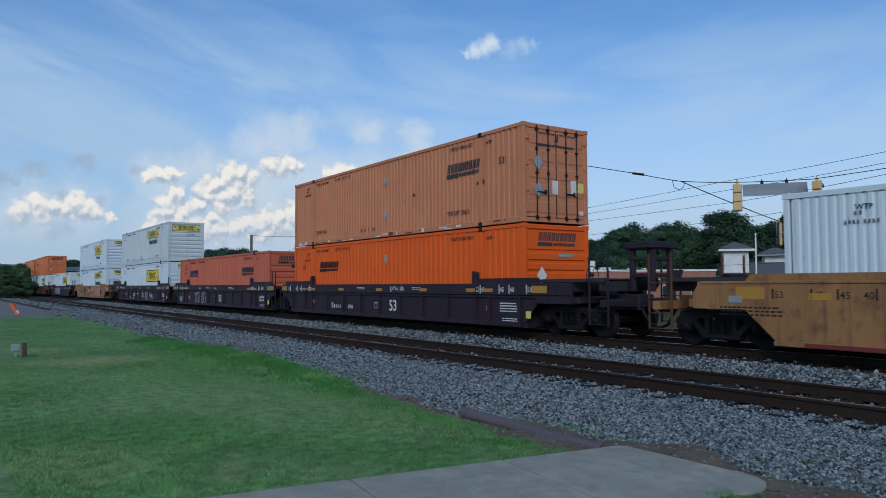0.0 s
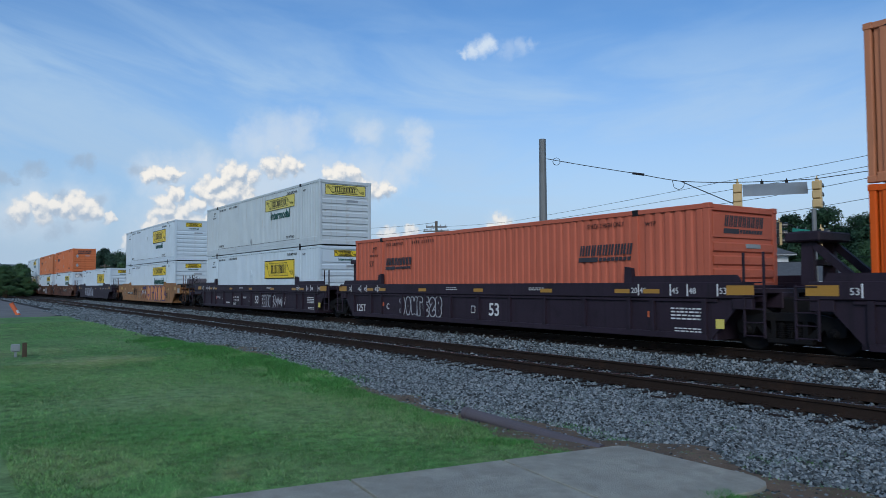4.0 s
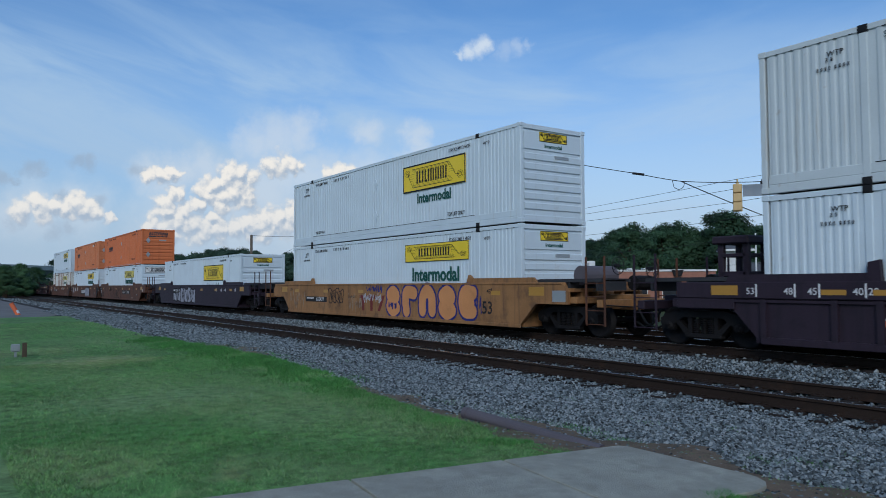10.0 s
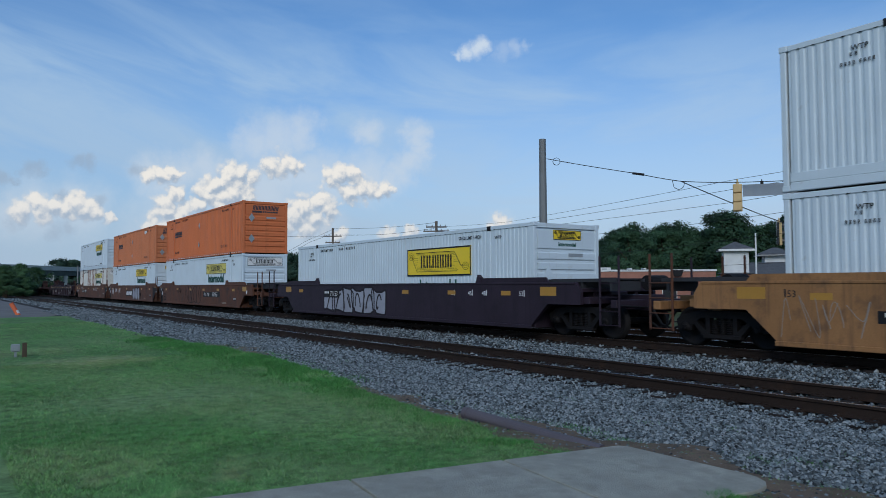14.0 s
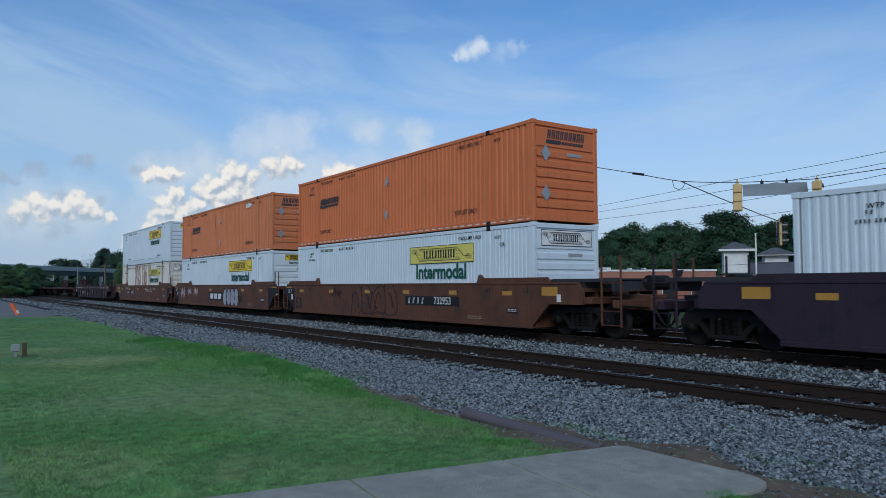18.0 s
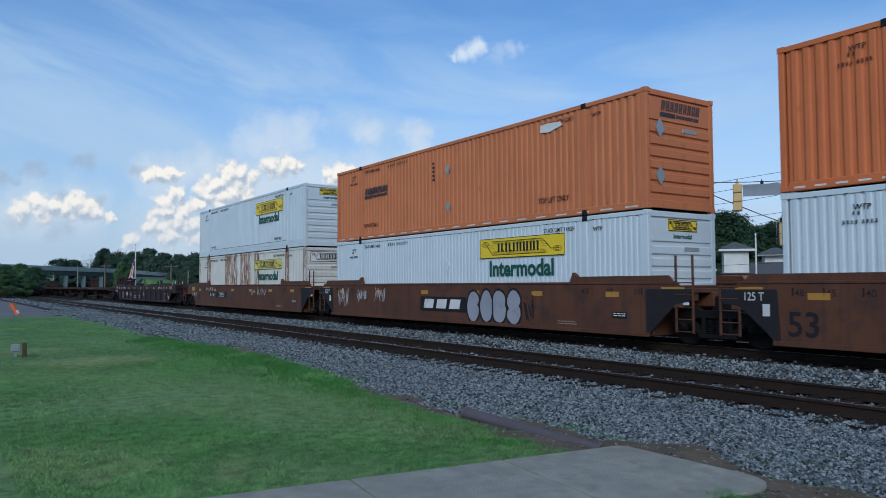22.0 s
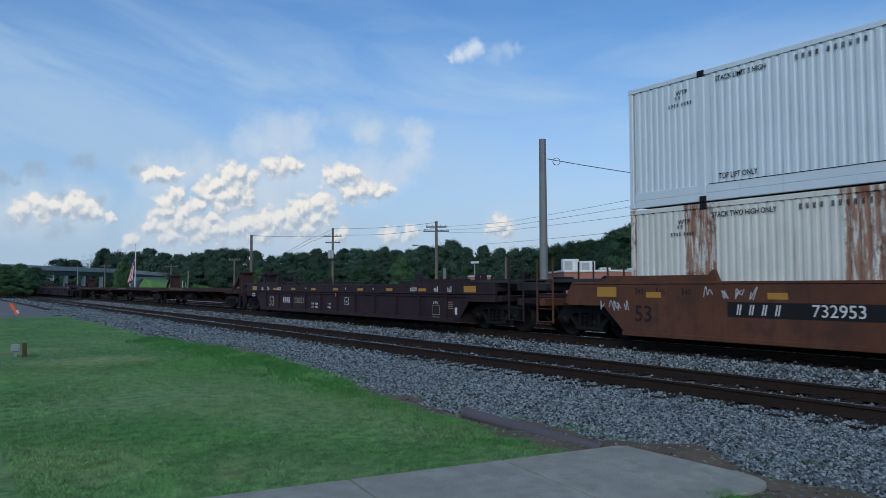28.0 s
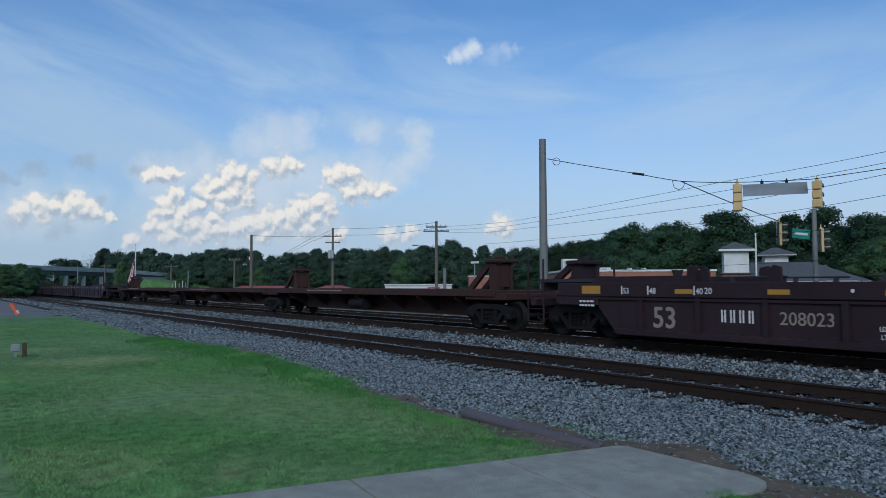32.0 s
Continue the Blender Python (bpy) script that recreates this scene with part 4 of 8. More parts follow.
def scrawl(name, x0, x1, z0, z1, n, line, parent, y, seed, width=0.035, fill=None, lean=0.0, square=0.62):
    """Sprayed bubble shapes: n lobed outlines side by side, each a ribbon, some filled."""
    rng = random.Random(seed)
    ribbon, body = Mesh(), Mesh()
    step = (x1 - x0) / n
    for k in range(n):
        cx, cz = x0 + step * (k + 0.5), (z0 + z1) / 2 + rng.uniform(-0.04, 0.04) * (z1 - z0)
        a0, p1, p2 = rng.uniform(0, 6), rng.uniform(0, 6), rng.uniform(0, 6)
        ring = []
        for i in range(30):
            a = 2 * math.pi * i / 30
            r = 1 + 0.16 * math.sin(2 * a + p1) + 0.13 * math.sin(3 * a + p2)
            dx = math.copysign(abs(math.cos(a)) ** square, math.cos(a)) * step * 0.54 * r
            dz = math.copysign(abs(math.sin(a)) ** square, math.sin(a)) * (z1 - z0) * 0.46 * r
            ring.append((cx + dx + lean * dz, min(z1, max(z0, cz + dz))))
        strokes = [ring + [ring[0]]]
        tag = not fill and width <= 0.03
        if tag:
            # a quick handwritten stroke in place of a bubble
            pts, up = [], rng.random() < 0.5
            for i in range(rng.randint(4, 6)):
                t = i / 5
                pts.append((cx + step * (rng.uniform(-0.62, 0.62) * 0.6 + (t - 0.5) * 0.7), (z1 if up else z0) + (z0 - z1 if up else z1 - z0) * rng.uniform(0.0, 0.42)))
                up = not up
            soft_ = []
            for i in range(len(pts) - 1):
                p0, p1_, p2_, p3 = pts[max(0, i - 1)], pts[i], pts[i + 1], pts[min(len(pts) - 1, i + 2)]
                for j in range(7):
                    t = j / 7
                    soft_.append(tuple(0.5 * (2 * b + (c - a) * t + (2 * a - 5 * b + 4 * c - d) * t * t + (3 * b - a - 3 * c + d) * t ** 3) for a, b, c, d in zip(p0, p1_, p2_, p3)))
            strokes = [soft_ + [pts[-1]]]
        inner = [(cx + step * 0.28 * math.cos(a0 + i * 0.33) * (1 - i * 0.02), cz + (z1 - z0) * 0.26 * math.sin(a0 * 2 + i * 0.47)) for i in range(12)]
        if not tag or k % 3 == 2:
            strokes.append(inner)
        for s in strokes:
            for (ax, az), (bx, bz) in zip(s, s[1:]):
                d = Vector((bx - ax, bz - az))
                if d.length < 1e-4:
                    continue
                q = Vector((-d.y, d.x)).normalized() * width / 2
                e = d.normalized() * width * 0.3
                ribbon.add([(ax + q.x - e.x, y - 0.004, az + q.y - e.y), (ax - q.x - e.x, y - 0.004, az - q.y - e.y), (bx - q.x + e.x, y - 0.004, bz - q.y + e.y), (bx + q.x + e.x, y - 0.004, bz + q.y + e.y),
                            (ax + q.x - e.x, y + 0.002, az + q.y - e.y), (ax - q.x - e.x, y + 0.002, az - q.y - e.y), (bx - q.x + e.x, y + 0.002, bz - q.y + e.y), (bx + q.x + e.x, y + 0.002, bz + q.y + e.y)],
                           [(0, 1, 2, 3), (7, 6, 5, 4), (0, 3, 7, 4), (1, 5, 6, 2)])
        if fill:
            body.prism(ring, y - 0.002 - k * 0.0002, y + 0.003, "y")
    if fill:
        tagged(part("sprayed_fill", body, fill, parent, "sprayed bubble shapes"), kind="stuff")
    return tagged(part(name, ribbon, line, parent, "sprayed outline scrawl"), kind="stuff")


def eased(pts, n=7):
    """A smooth line through the given points."""
    out = []
    for i in range(len(pts) - 1):
        p0, p1, p2, p3 = pts[max(0, i - 1)], pts[i], pts[i + 1], pts[min(len(pts) - 1, i + 2)]
        for j in range(n):
            t = j / n
            out.append(tuple(0.5 * (2 * b + (c - a) * t + (2 * a - 5 * b + 4 * c - d) * t * t + (3 * b - a - 3 * c + d) * t ** 3) for a, b, c, d in zip(p0, p1, p2, p3)))
    return out + [pts[-1]]


def strip(m, pts, w, y):
    """A flat painted stroke of that width with round ends."""
    left, right = [], []
    for k, (x, z) in enumerate(pts):
        a, b = pts[max(0, k - 1)], pts[min(len(pts) - 1, k + 1)]
        d = Vector((b[0] - a[0], b[1] - a[1])).normalized()
        left.append((x - d.y * w / 2, y, z + d.x * w / 2))
        right.append((x + d.y * w / 2, y, z - d.x * w / 2))
    n = len(pts)
    m.add(left + right, [(k, k + 1, n + k + 1, n + k) for k in range(n - 1)])
    for (px, pz), (qx, qz) in ((pts[0], pts[1]), (pts[-1], pts[-2])):
        a0 = math.atan2(pz - qz, px - qx)
        arc = [(px + w / 2 * math.cos(a0 + (i - 4) * math.pi / 8), y, pz + w / 2 * math.sin(a0 + (i - 4) * math.pi / 8)) for i in range(9)]
        m.add(arc, [tuple(range(9))])


# bubble forms in a unit box, each one or more strokes
BUBBLE = {"S": [[(0.82, 0.80), (0.48, 0.96), (0.16, 0.74), (0.48, 0.52), (0.84, 0.28), (0.52, 0.04), (0.12, 0.16)]], "L": [[(0.22, 0.96), (0.14, 0.5), (0.24, 0.08), (0.86, 0.12)]],
          "U": [[(0.10, 0.96), (0.14, 0.32), (0.5, 0.04), (0.86, 0.32), (0.90, 0.96)]], "E": [[(0.88, 0.92), (0.34, 0.90), (0.18, 0.5), (0.34, 0.08), (0.90, 0.10)], [(0.24, 0.52), (0.72, 0.54)]],
          "G": [[(0.84, 0.86), (0.44, 0.94), (0.12, 0.48), (0.46, 0.06), (0.86, 0.30), (0.56, 0.42)]], "O": [[(0.5, 0.95), (0.14, 0.5), (0.5, 0.05), (0.86, 0.5), (0.5, 0.95)]],
          "B": [[(0.18, 0.08), (0.16, 0.5), (0.2, 0.92), (0.72, 0.84), (0.62, 0.56), (0.3, 0.52)], [(0.5, 0.52), (0.84, 0.32), (0.6, 0.06), (0.18, 0.08)]],
          "C": [[(0.88, 0.82), (0.46, 0.96), (0.12, 0.52), (0.44, 0.06), (0.88, 0.16)]], "W": [[(0.06, 0.92), (0.22, 0.08), (0.5, 0.72), (0.74, 0.08), (0.94, 0.92)]], "N": [[(0.1, 0.06), (0.16, 0.92), (0.78, 0.10), (0.88, 0.94)]]}


def bubbles(forms, x0, x1, z0, z1, line, fill, parent, y, fat=0.30, rim=0.10, seed=1, plain=False):
    """A sprayed piece: fat round forms that lap over one another, each with a dark rim."""
    rng = random.Random(seed)
    step = (x1 - x0) / len(forms)
    edge_, body = Mesh(), Mesh()
    for k, ch in enumerate(forms):
        w, h = step * rng.uniform(1.0, 1.12), (z1 - z0) * rng.uniform(0.92, 1.0)
        ox, oz, w_ = x0 + step * k - step * 0.04, z0 + (z1 - z0 - h) * rng.random(), fat * (z1 - z0)
        turned = 0 if plain else rng.choice((1, 2, 1))
        for n, stroke in enumerate(BUBBLE[ch]):
            pts = eased([(ox + w_ * 0.5 + (1 - a if turned & 1 else a) * (w - w_), oz + w_ * 0.5 + (1 - b if turned & 2 else b) * (h - w_)) for a, b in stroke])
            strip(edge_, pts, w_ + rim, y - 0.002 - k * 0.0022 - n * 0.0002)
            strip(body, pts, w_, y - 0.0033 - k * 0.0022 - n * 0.0002)
    tagged(part("sprayed_fill", body, fill, parent, "sprayed bubble shapes"), kind="stuff")
    return tagged(part("scrawl", edge_, line, parent, "sprayed outline of bubble shapes"), kind="stuff")


def skewed(m, x0, x1, z0, z1, y, skew=0.18):
    s = (z1 - z0) * skew
    m.prism([(x0, z0), (x1, z0), (x1 + s, z1), (x0 + s, z1)], y - 0.003, y + 0.004, "y")


def block_logo(x, z, w, h, mat, parent, y, front=False):
    """A dark maker's mark: nine slanted, slit blocks over a broken bar."""
    m = Mesh()
    n = 9
    for k in range(n):
        a, p = x + w * k / n, w / n
        lo, hi = z + h * 0.40, z + h
        skewed(m, a + p * 0.06, a + p * 0.34, lo, hi, y)
        skewed(m, a + p * 0.48, a + p * 0.82, lo, hi, y)
    skewed(m, x - w * 0.02, x + w * 0.36, z + h * 0.04, z + h * 0.30, y)
    for k in range(8):
        skewed(m, x + w * (0.385 + k * 0.074), x + w * (0.445 + k * 0.074), z + h * 0.07, z + h * 0.27, y)
    ob = tagged(part("maker_mark", m, mat, parent, "dark slanted maker's mark over a bar"), kind="stuff")
    if front:
        ob.rotation_euler = (0, 0, radians(90))
    return ob


def banner(x0, x1, z0, z1, parent, y, style="plain"):
    """A yellow banner with a scroll drawn in black; blocks stand for its lettering."""
    back = M["sign_worn"] if style == "worn" else M["fascia"] if style == "white" else M["sign_yellow"]
    w, h = x1 - x0, z1 - z0
    board = part("banner", Mesh().box(x0, x1, y - 0.006, y + 0.01, z0, z1), back, parent, "yellow banner with a black scroll")
    m = Mesh()
    t = 0.05 if style == "framed" else 0.018
    for a, b, c, d in ((x0, x1, z0, z0 + t), (x0, x1, z1 - t, z1), (x0, x0 + t, z0 + t, z1 - t), (x1 - t, x1, z0 + t, z1 - t)):
        m.box(a, b, y - 0.0095, y - 0.005, c, d)
    yy = y - 0.0062
    # scroll: a sheet with both ends rolled, fine lines along its upper and lower edges
    def line(pts, r):
        m.path([(x0 + a * w, yy, z0 + b * h) for a, b in pts], r, 4)

    line([(0.16, 0.84), (0.76, 0.84), (0.86, 0.34), (0.95, 0.34)], 0.011)
    line([(0.05, 0.72), (0.08, 0.72), (0.17, 0.16), (0.80, 0.16)], 0.011)
    for k in range(4):
        f = k * 0.045
        line([(0.16 + 0.3 * f, 0.80 - f), (0.76, 0.80 - f)], 0.0045)
        line([(0.17, 0.20 + f), (0.82 - 0.3 * f, 0.20 + f)], 0.0045)
        line([(0.10 + 0.012 * k, 0.66 - 0.08 * k), (0.185, 0.66 - 0.08 * k)], 0.0045)
        line([(0.75, 0.72 - 0.08 * k), (0.80 + 0.015 * k, 0.72 - 0.08 * k)], 0.0045)
    for cx, cz in ((0.075, 0.72), (0.925, 0.32)):
        for e in (1.0, 0.55):
            line([(cx + 0.045 * e * math.cos(k * 0.7), cz + 0.13 * e * math.sin(k * 0.7)) for k in range(10)], 0.008)
    tagged(part("scroll_drawing", m, M["ink"], board), kind="stuff")
    # seven upright blocks, each with a slit, in place of the name
    b = Mesh()
    a, ww = x0 + w * 0.235, w * 0.074
    for k in range(6):
        lo, hi = z0 + h * 0.29, z0 + h * 0.74
        b.box(a, a + ww * 0.30, yy - 0.003, yy + 0.003, lo, hi)
        b.box(a + ww * 0.57, a + ww * 0.86, yy - 0.003, yy + 0.003, lo, hi)
        if k < 2:
            b.box(a + ww * 0.93, a + ww * 1.10, yy - 0.003, yy + 0.003, lo, lo + h * 0.09)
        a += ww * (1.28 if k < 2 else 1.06)
    tagged(part("banner_mark", b, M["ink"], board), kind="stuff")
    return board


def diamond(x, z, s, parent, y, mat=None):
    m = Mesh().prism([(x - s * 0.72, z), (x, z - s), (x + s * 0.72, z), (x, z + s)], y - 0.012, y + 0.006, "y")
    m.box(x - 0.02, x + 0.02, y - 0.02, y, z - 0.03, z + 0.03)
    return part("placard_holder", m, mat or M["grey_plate"], parent, "grey diamond placard holder")


CHEAP = {}


# pitch, depth and the share of each pitch that is groove, for each coat
PRESS = {"orange": (0.285, 0.030, 0.16), "peach": (0.226, 0.034, 0.30), "peach_deep": (0.226, 0.034, 0.30), "orange_mid": (0.226, 0.032, 0.30), "red_cont": (0.262, 0.032, 0.26)}


def corrugated(L, z0, z1, mat, key, out=1.2806):
    """One pressed side sheet, ridges outward on -Y, between the end posts and broken by smooth panels at the lift posts."""
    k = ("side", key, round(z0, 2))
    if k not in CHEAP:
        pitch, deep, groove = PRESS.get(key, (0.178, 0.015, 0.26))
        pts = []
        for x0, x1 in ((-L / 2 + 0.16, -6.22), (-5.88, 5.88), (6.22, L / 2 - 0.16)):
            n = max(1, round((x1 - x0) / pitch))
            p = (x1 - x0) / n
            bevel = 0.17 if groove > 0.2 else 0.10
            for i in range(n):
                a = x0 + i * p
                pts += [(a, -out + deep), (a + p * groove, -out + deep), (a + p * (groove + bevel * 0.5), -out + deep * 0.30), (a + p * (groove + bevel), -out), (a + p * (1 - bevel), -out), (a + p * (1 - bevel * 0.5), -out + deep * 0.30)]
            pts += [(x1, -out + deep), (x1 + 0.01, -out + 0.004)]
        pts.append((L / 2 - 0.14, -out + 0.01))
        m = Mesh()
        m.v = [(px, py, z) for z in (z0, z1) for px, py in pts]
        c = len(pts)
        m.f = [(i, i + 1, i + 1 + c, i + c) for i in range(c - 1)]
        # inner face closes the sheet
        m.box(-L / 2 + 0.16, L / 2 - 0.16, -out + deep + 0.004, -out + deep + 0.012, z0, z1)
        CHEAP[k] = m.data("side_wall", mat)
    return CHEAP[k]


def container(u0, z0, coat, end, label, group, castings=None, trim=None):
    """A 53-foot box. u0: its rear end along the train. end: 'ribs' or 'doors', at the front."""
    L, H, W = 16.15, 2.885, 2.59
    uc = u0 + L / 2
    c = coupled(thing("container", label, "container", group), uc, z0)
    paint, key = M[coat], (coat, end)
    trim = M[trim or coat]
    hl, hw = L / 2, W / 2

    def once(name, make, mat):
        k = (name, key, mat.name)
        if k not in CHEAP:
            CHEAP[k] = make().data(name, mat)
        return CHEAP[k]

    plated = coat not in PRESS
    sill = 0.36 if plated else 0.17
    def bottom(top_):
        m = Mesh().box(-hl + 0.15, hl - 0.15, -hw, -hw + 0.08, 0.0, 0.175, 0.012)
        if top_ > 0.2:
            m.box(-hl + 0.15, hl - 0.15, -hw + 0.006, -hw + 0.08, 0.178, top_, 0.006)
        return m

    side = corrugated(L, sill, H - 0.12, paint, coat)
    shared("side_wall", side, c)
    shared("side_wall", side, c, (0, 0, 0), (0, 0, math.pi))
    roof = once("roof", lambda: Mesh().box(-hl + 0.05, hl - 0.05, -hw + 0.06, hw - 0.06, H - 0.06, H - 0.02, 0.01), paint)
    shared("roof", roof, c)
    shared("floor", once("floor", lambda: Mesh().box(-hl + 0.1, hl - 0.1, -hw + 0.05, hw - 0.05, 0.03, 0.16), M["black"]), c)
    top = once("top_rail", lambda: Mesh().box(-hl + 0.15, hl - 0.15, -hw, -hw + 0.07, H - 0.125, H - 0.01, 0.012), trim)
    low = once("bottom_rail", lambda: bottom(sill), trim)
    seam = once("sill_seam", lambda: Mesh().box(-5.9, 5.9, -hw - 0.001, -hw + 0.03, sill - 0.004, sill + 0.010), M["ink"])
    lines = once("top_rivets", lambda: rivets(L, H, hw), M["ink"])
    for s in (0, math.pi):
        shared("top_rail", top, c, (0, 0, 0), (0, 0, s))
        shared("bottom_rail", low, c, (0, 0, 0), (0, 0, s))
        tagged(shared("rail_slots", lines, c, (0, 0, 0), (0, 0, s)), kind="stuff")
        if plated:
            shared("sill_seam", seam, c, (0, 0, 0), (0, 0, s))
    post = once("corner_post", lambda: Mesh().box(-0.16, 0.0, 0, 0.12, 0.02, H - 0.02, 0.014), trim)
    lift = once("lift_post", lambda: Mesh().box(-0.07, 0.07, 0.0, 0.05, 0.02, H - 0.01, 0.01), trim)
    cast = once("corner_casting", lambda: Mesh().box(-0.15, 0.012, -0.012, 0.15, -0.0, 0.12, 0.01), M[castings] if castings else trim)
    block = once("lift_casting", lambda: Mesh().box(-0.09, 0.09, -0.008, 0.14, -0.05, 0.098, 0.01).box(-0.045, 0.045, -0.016, 0.0, -0.02, 0.05), M["black"])
    for sx in (-1, 1):
        for sy in (-1, 1):
            r = 0 if sx > 0 else math.pi
            o = (sx * hl, sy * hw, 0)
            # posts are built with their corner at +x, -y
            rot = 0.0 if (sx, sy) == (1, -1) else math.pi if (sx, sy) == (-1, 1) else math.pi / 2 if (sx, sy) == (1, 1) else -math.pi / 2
            shared("corner_post", post, c, o, (0, 0, rot))
            shared("corner_casting", cast, c, (o[0], o[1], H - 0.12), (0, 0, rot))
            shared("corner_casting", cast, c, (o[0], o[1], 0.0), (0, 0, rot))
            rl = 0 if sy < 0 else math.pi
            shared("lift_post", lift, c, (sx * 6.05, sy * (hw + 0.002), 0), (0, 0, rl))
            shared("lift_casting", block, c, (sx * 6.05, sy * (hw + 0.004), H - 0.10), (0, 0, rl))
            shared("lift_casting", block, c, (sx * 6.05, sy * (hw + 0.004), 0.02), (0, 0, rl))
    part("rear_wall", once("rear_wall", lambda: Mesh().box(-hl + 0.01, -hl + 0.06, -hw + 0.12, hw - 0.12, 0.05, H - 0.05), paint), None, c)
    if end == "ribs":
        def front():
            m = Mesh().box(hl - 0.07, hl - 0.045, -hw + 0.11, hw - 0.11, 0.03, H - 0.03)
            m.box(hl - 0.05, hl - 0.002, -hw + 0.12, hw - 0.12, H - 0.16, H - 0.02, 0.01)
            m.box(hl - 0.05, hl - 0.002, -hw + 0.12, hw - 0.12, 0.02, 0.22, 0.01)
            m.box(hl - 0.05, hl - 0.014, -hw + 0.16, hw - 0.16, 2.14, H - 0.22, 0.008)
            return m
        wall = part("front_wall", once("front_wall", front, paint), None, c)
        rib = once("pressed_rib", lambda: Mesh().prism([(hl - 0.05, 0), (hl - 0.008, 0.04), (hl - 0.008, 0.20), (hl - 0.05, 0.24)], -hw + 0.16, hw - 0.16, "y"), paint)
        for k in range(6):
            shared("pressed_rib", rib, wall, (0, 0, 0.36 + k * 0.29))
        part("document_slot", once("document_slot", lambda: Mesh().box(hl - 0.02, hl + 0.004, 0.05, 0.62, 1.92, 2.02, 0.006), M["grey_plate"]), None, c)
    else:
        def leaf():
            m = Mesh().box(hl - 0.05, hl - 0.02, 0.0, 1.14, 0.16, H - 0.16, 0.006)
            for k in range(5):
                z = 0.26 + k * 0.50
                m.prism([(hl - 0.022, z), (hl - 0.002, z + 0.05), (hl - 0.002, z + 0.32), (hl - 0.022, z + 0.37)], 0.08, 1.06, "y")
            return m
        for o in (-1.15, 0.01):
            d = part("door", once("door_leaf", leaf, paint), None, c, "door leaf with pressed panels")
            d.location = (0, o, 0)
            rodm = once("lock_rod", lambda: Mesh().rod((hl + 0.02, 0, 0.06), (hl + 0.02, 0, H - 0.06), 0.019, 8).box(hl - 0.02, hl + 0.05, -0.05, 0.05, 0.10, 0.2, 0.01).box(
                hl - 0.02, hl + 0.05, -0.05, 0.05, H - 0.22, H - 0.12, 0.01).box(hl - 0.01, hl + 0.045, -0.04, 0.04, 1.4, 1.47).box(hl - 0.01, hl + 0.045, -0.04, 0.04, 2.1, 2.16), M["black"])
            for yy in (0.36, 0.80):
                shared("lock_rod", rodm, d, (0, yy, 0))
            hand = once("handle", lambda: Mesh().box(hl + 0.02, hl + 0.05, -0.02, 0.34, 0.86, 0.90, 0.006).box(hl - 0.01, hl + 0.04, 0.30, 0.36, 0.83, 0.95), M["black"])
            shared("handle", hand, d, (0, 0.36, 0))
            hinge = once("hinge", lambda: Mesh().box(hl - 0.02, hl + 0.02, -0.06, 0.06, -0.05, 0.05, 0.008).rod((hl + 0.02, 0, -0.06), (hl + 0.02, 0, 0.06), 0.018), paint)
            for z in (0.35, 0.95, 1.7, 2.45):
                shared("hinge", hinge, d, (0, 0.0 if o < -1 else 1.13, z))
        part("door_seal", once("door_seal", lambda: Mesh().box(hl - 0.03, hl - 0.012, -0.014, 0.012, 0.15, H - 0.15), M["black"]), None, c)
        part("door_header", once("door_header", lambda: Mesh().box(hl - 0.05, hl, -hw + 0.12, hw - 0.12, H - 0.15, H - 0.01, 0.01).box(hl - 0.05, hl, -hw + 0.12, hw - 0.12, 0.01, 0.14, 0.01), trim), None, c)
    return c


def rivets(L, H, hw):
    m = Mesh()
    x = -L / 2 + 0.35
    while x < L / 2 - 0.3:
        m.box(x, x + 0.07, -hw - 0.002, -hw + 0.01, H - 0.124, H - 0.112)
        x += 0.286
    return m


FACE = -1.2975     # lettering plane on a box


def front_sign(c, style, words_below=True):
    """The panel on the front wall."""
    hl = 8.075
    if style == "mark":
        ob = block_logo(-0.75, 2.22, 1.5, 0.42, M["navy_ink"], c, 0, True)
        ob.location = (hl - 0.006, 0, 0)
        return
    b = banner(-0.55, 0.55, 2.40, 2.68, c, 0, "plain") if style == "small" else banner(-1.0, 1.0, 2.22, 2.68, c, 0, style)
    b.rotation_euler, b.location = (0, 0, radians(90)), (hl - 0.008, 0, 0)
    if words_below and style == "small":
        w = mark("Intermodal", 0, 0, 0.11, M["green_ink"], c, 0)
        w.rotation_euler, w.location = (0, 0, radians(90)), (hl - 0.008, 0, 2.27)


def side_print(c, top=True, small=True, wtp=True, stack="STACK LIMIT 3 HIGH", ink="ink"):
    """The stencilled notes that every box carries at its lift posts."""
    ink = M[ink]
    if top:
        k = 0.74 if "3" in stack else 0.92
        mark("TOP LIFT ONLY", 4.9, 0.50, 0.16 * k, ink, c, FACE)
        mark("TOP LIFT ONLY", -5.2, 0.50, 0.15 * k, ink, c, FACE)
    mark(stack, 5.1, 2.58, 0.11, ink, c, FACE)
    mark(stack, -5.1, 2.60, 0.11, ink, c, FACE)
    if wtp:
        mark("WTP", 6.5, 2.52, 0.10, ink, c, FACE)
        mark("WTP", -6.55, 2.50, 0.10, ink, c, FACE)
    if small:
        spaced(-3.9, 2.56, 10, 0.135, 0.11, ink, c, FACE)
        spaced(-6.72, 2.36, 2, 0.09, 0.075, ink, c, FACE)
        spaced(-6.9, 2.20, 8, 0.075, 0.075, ink, c, FACE)

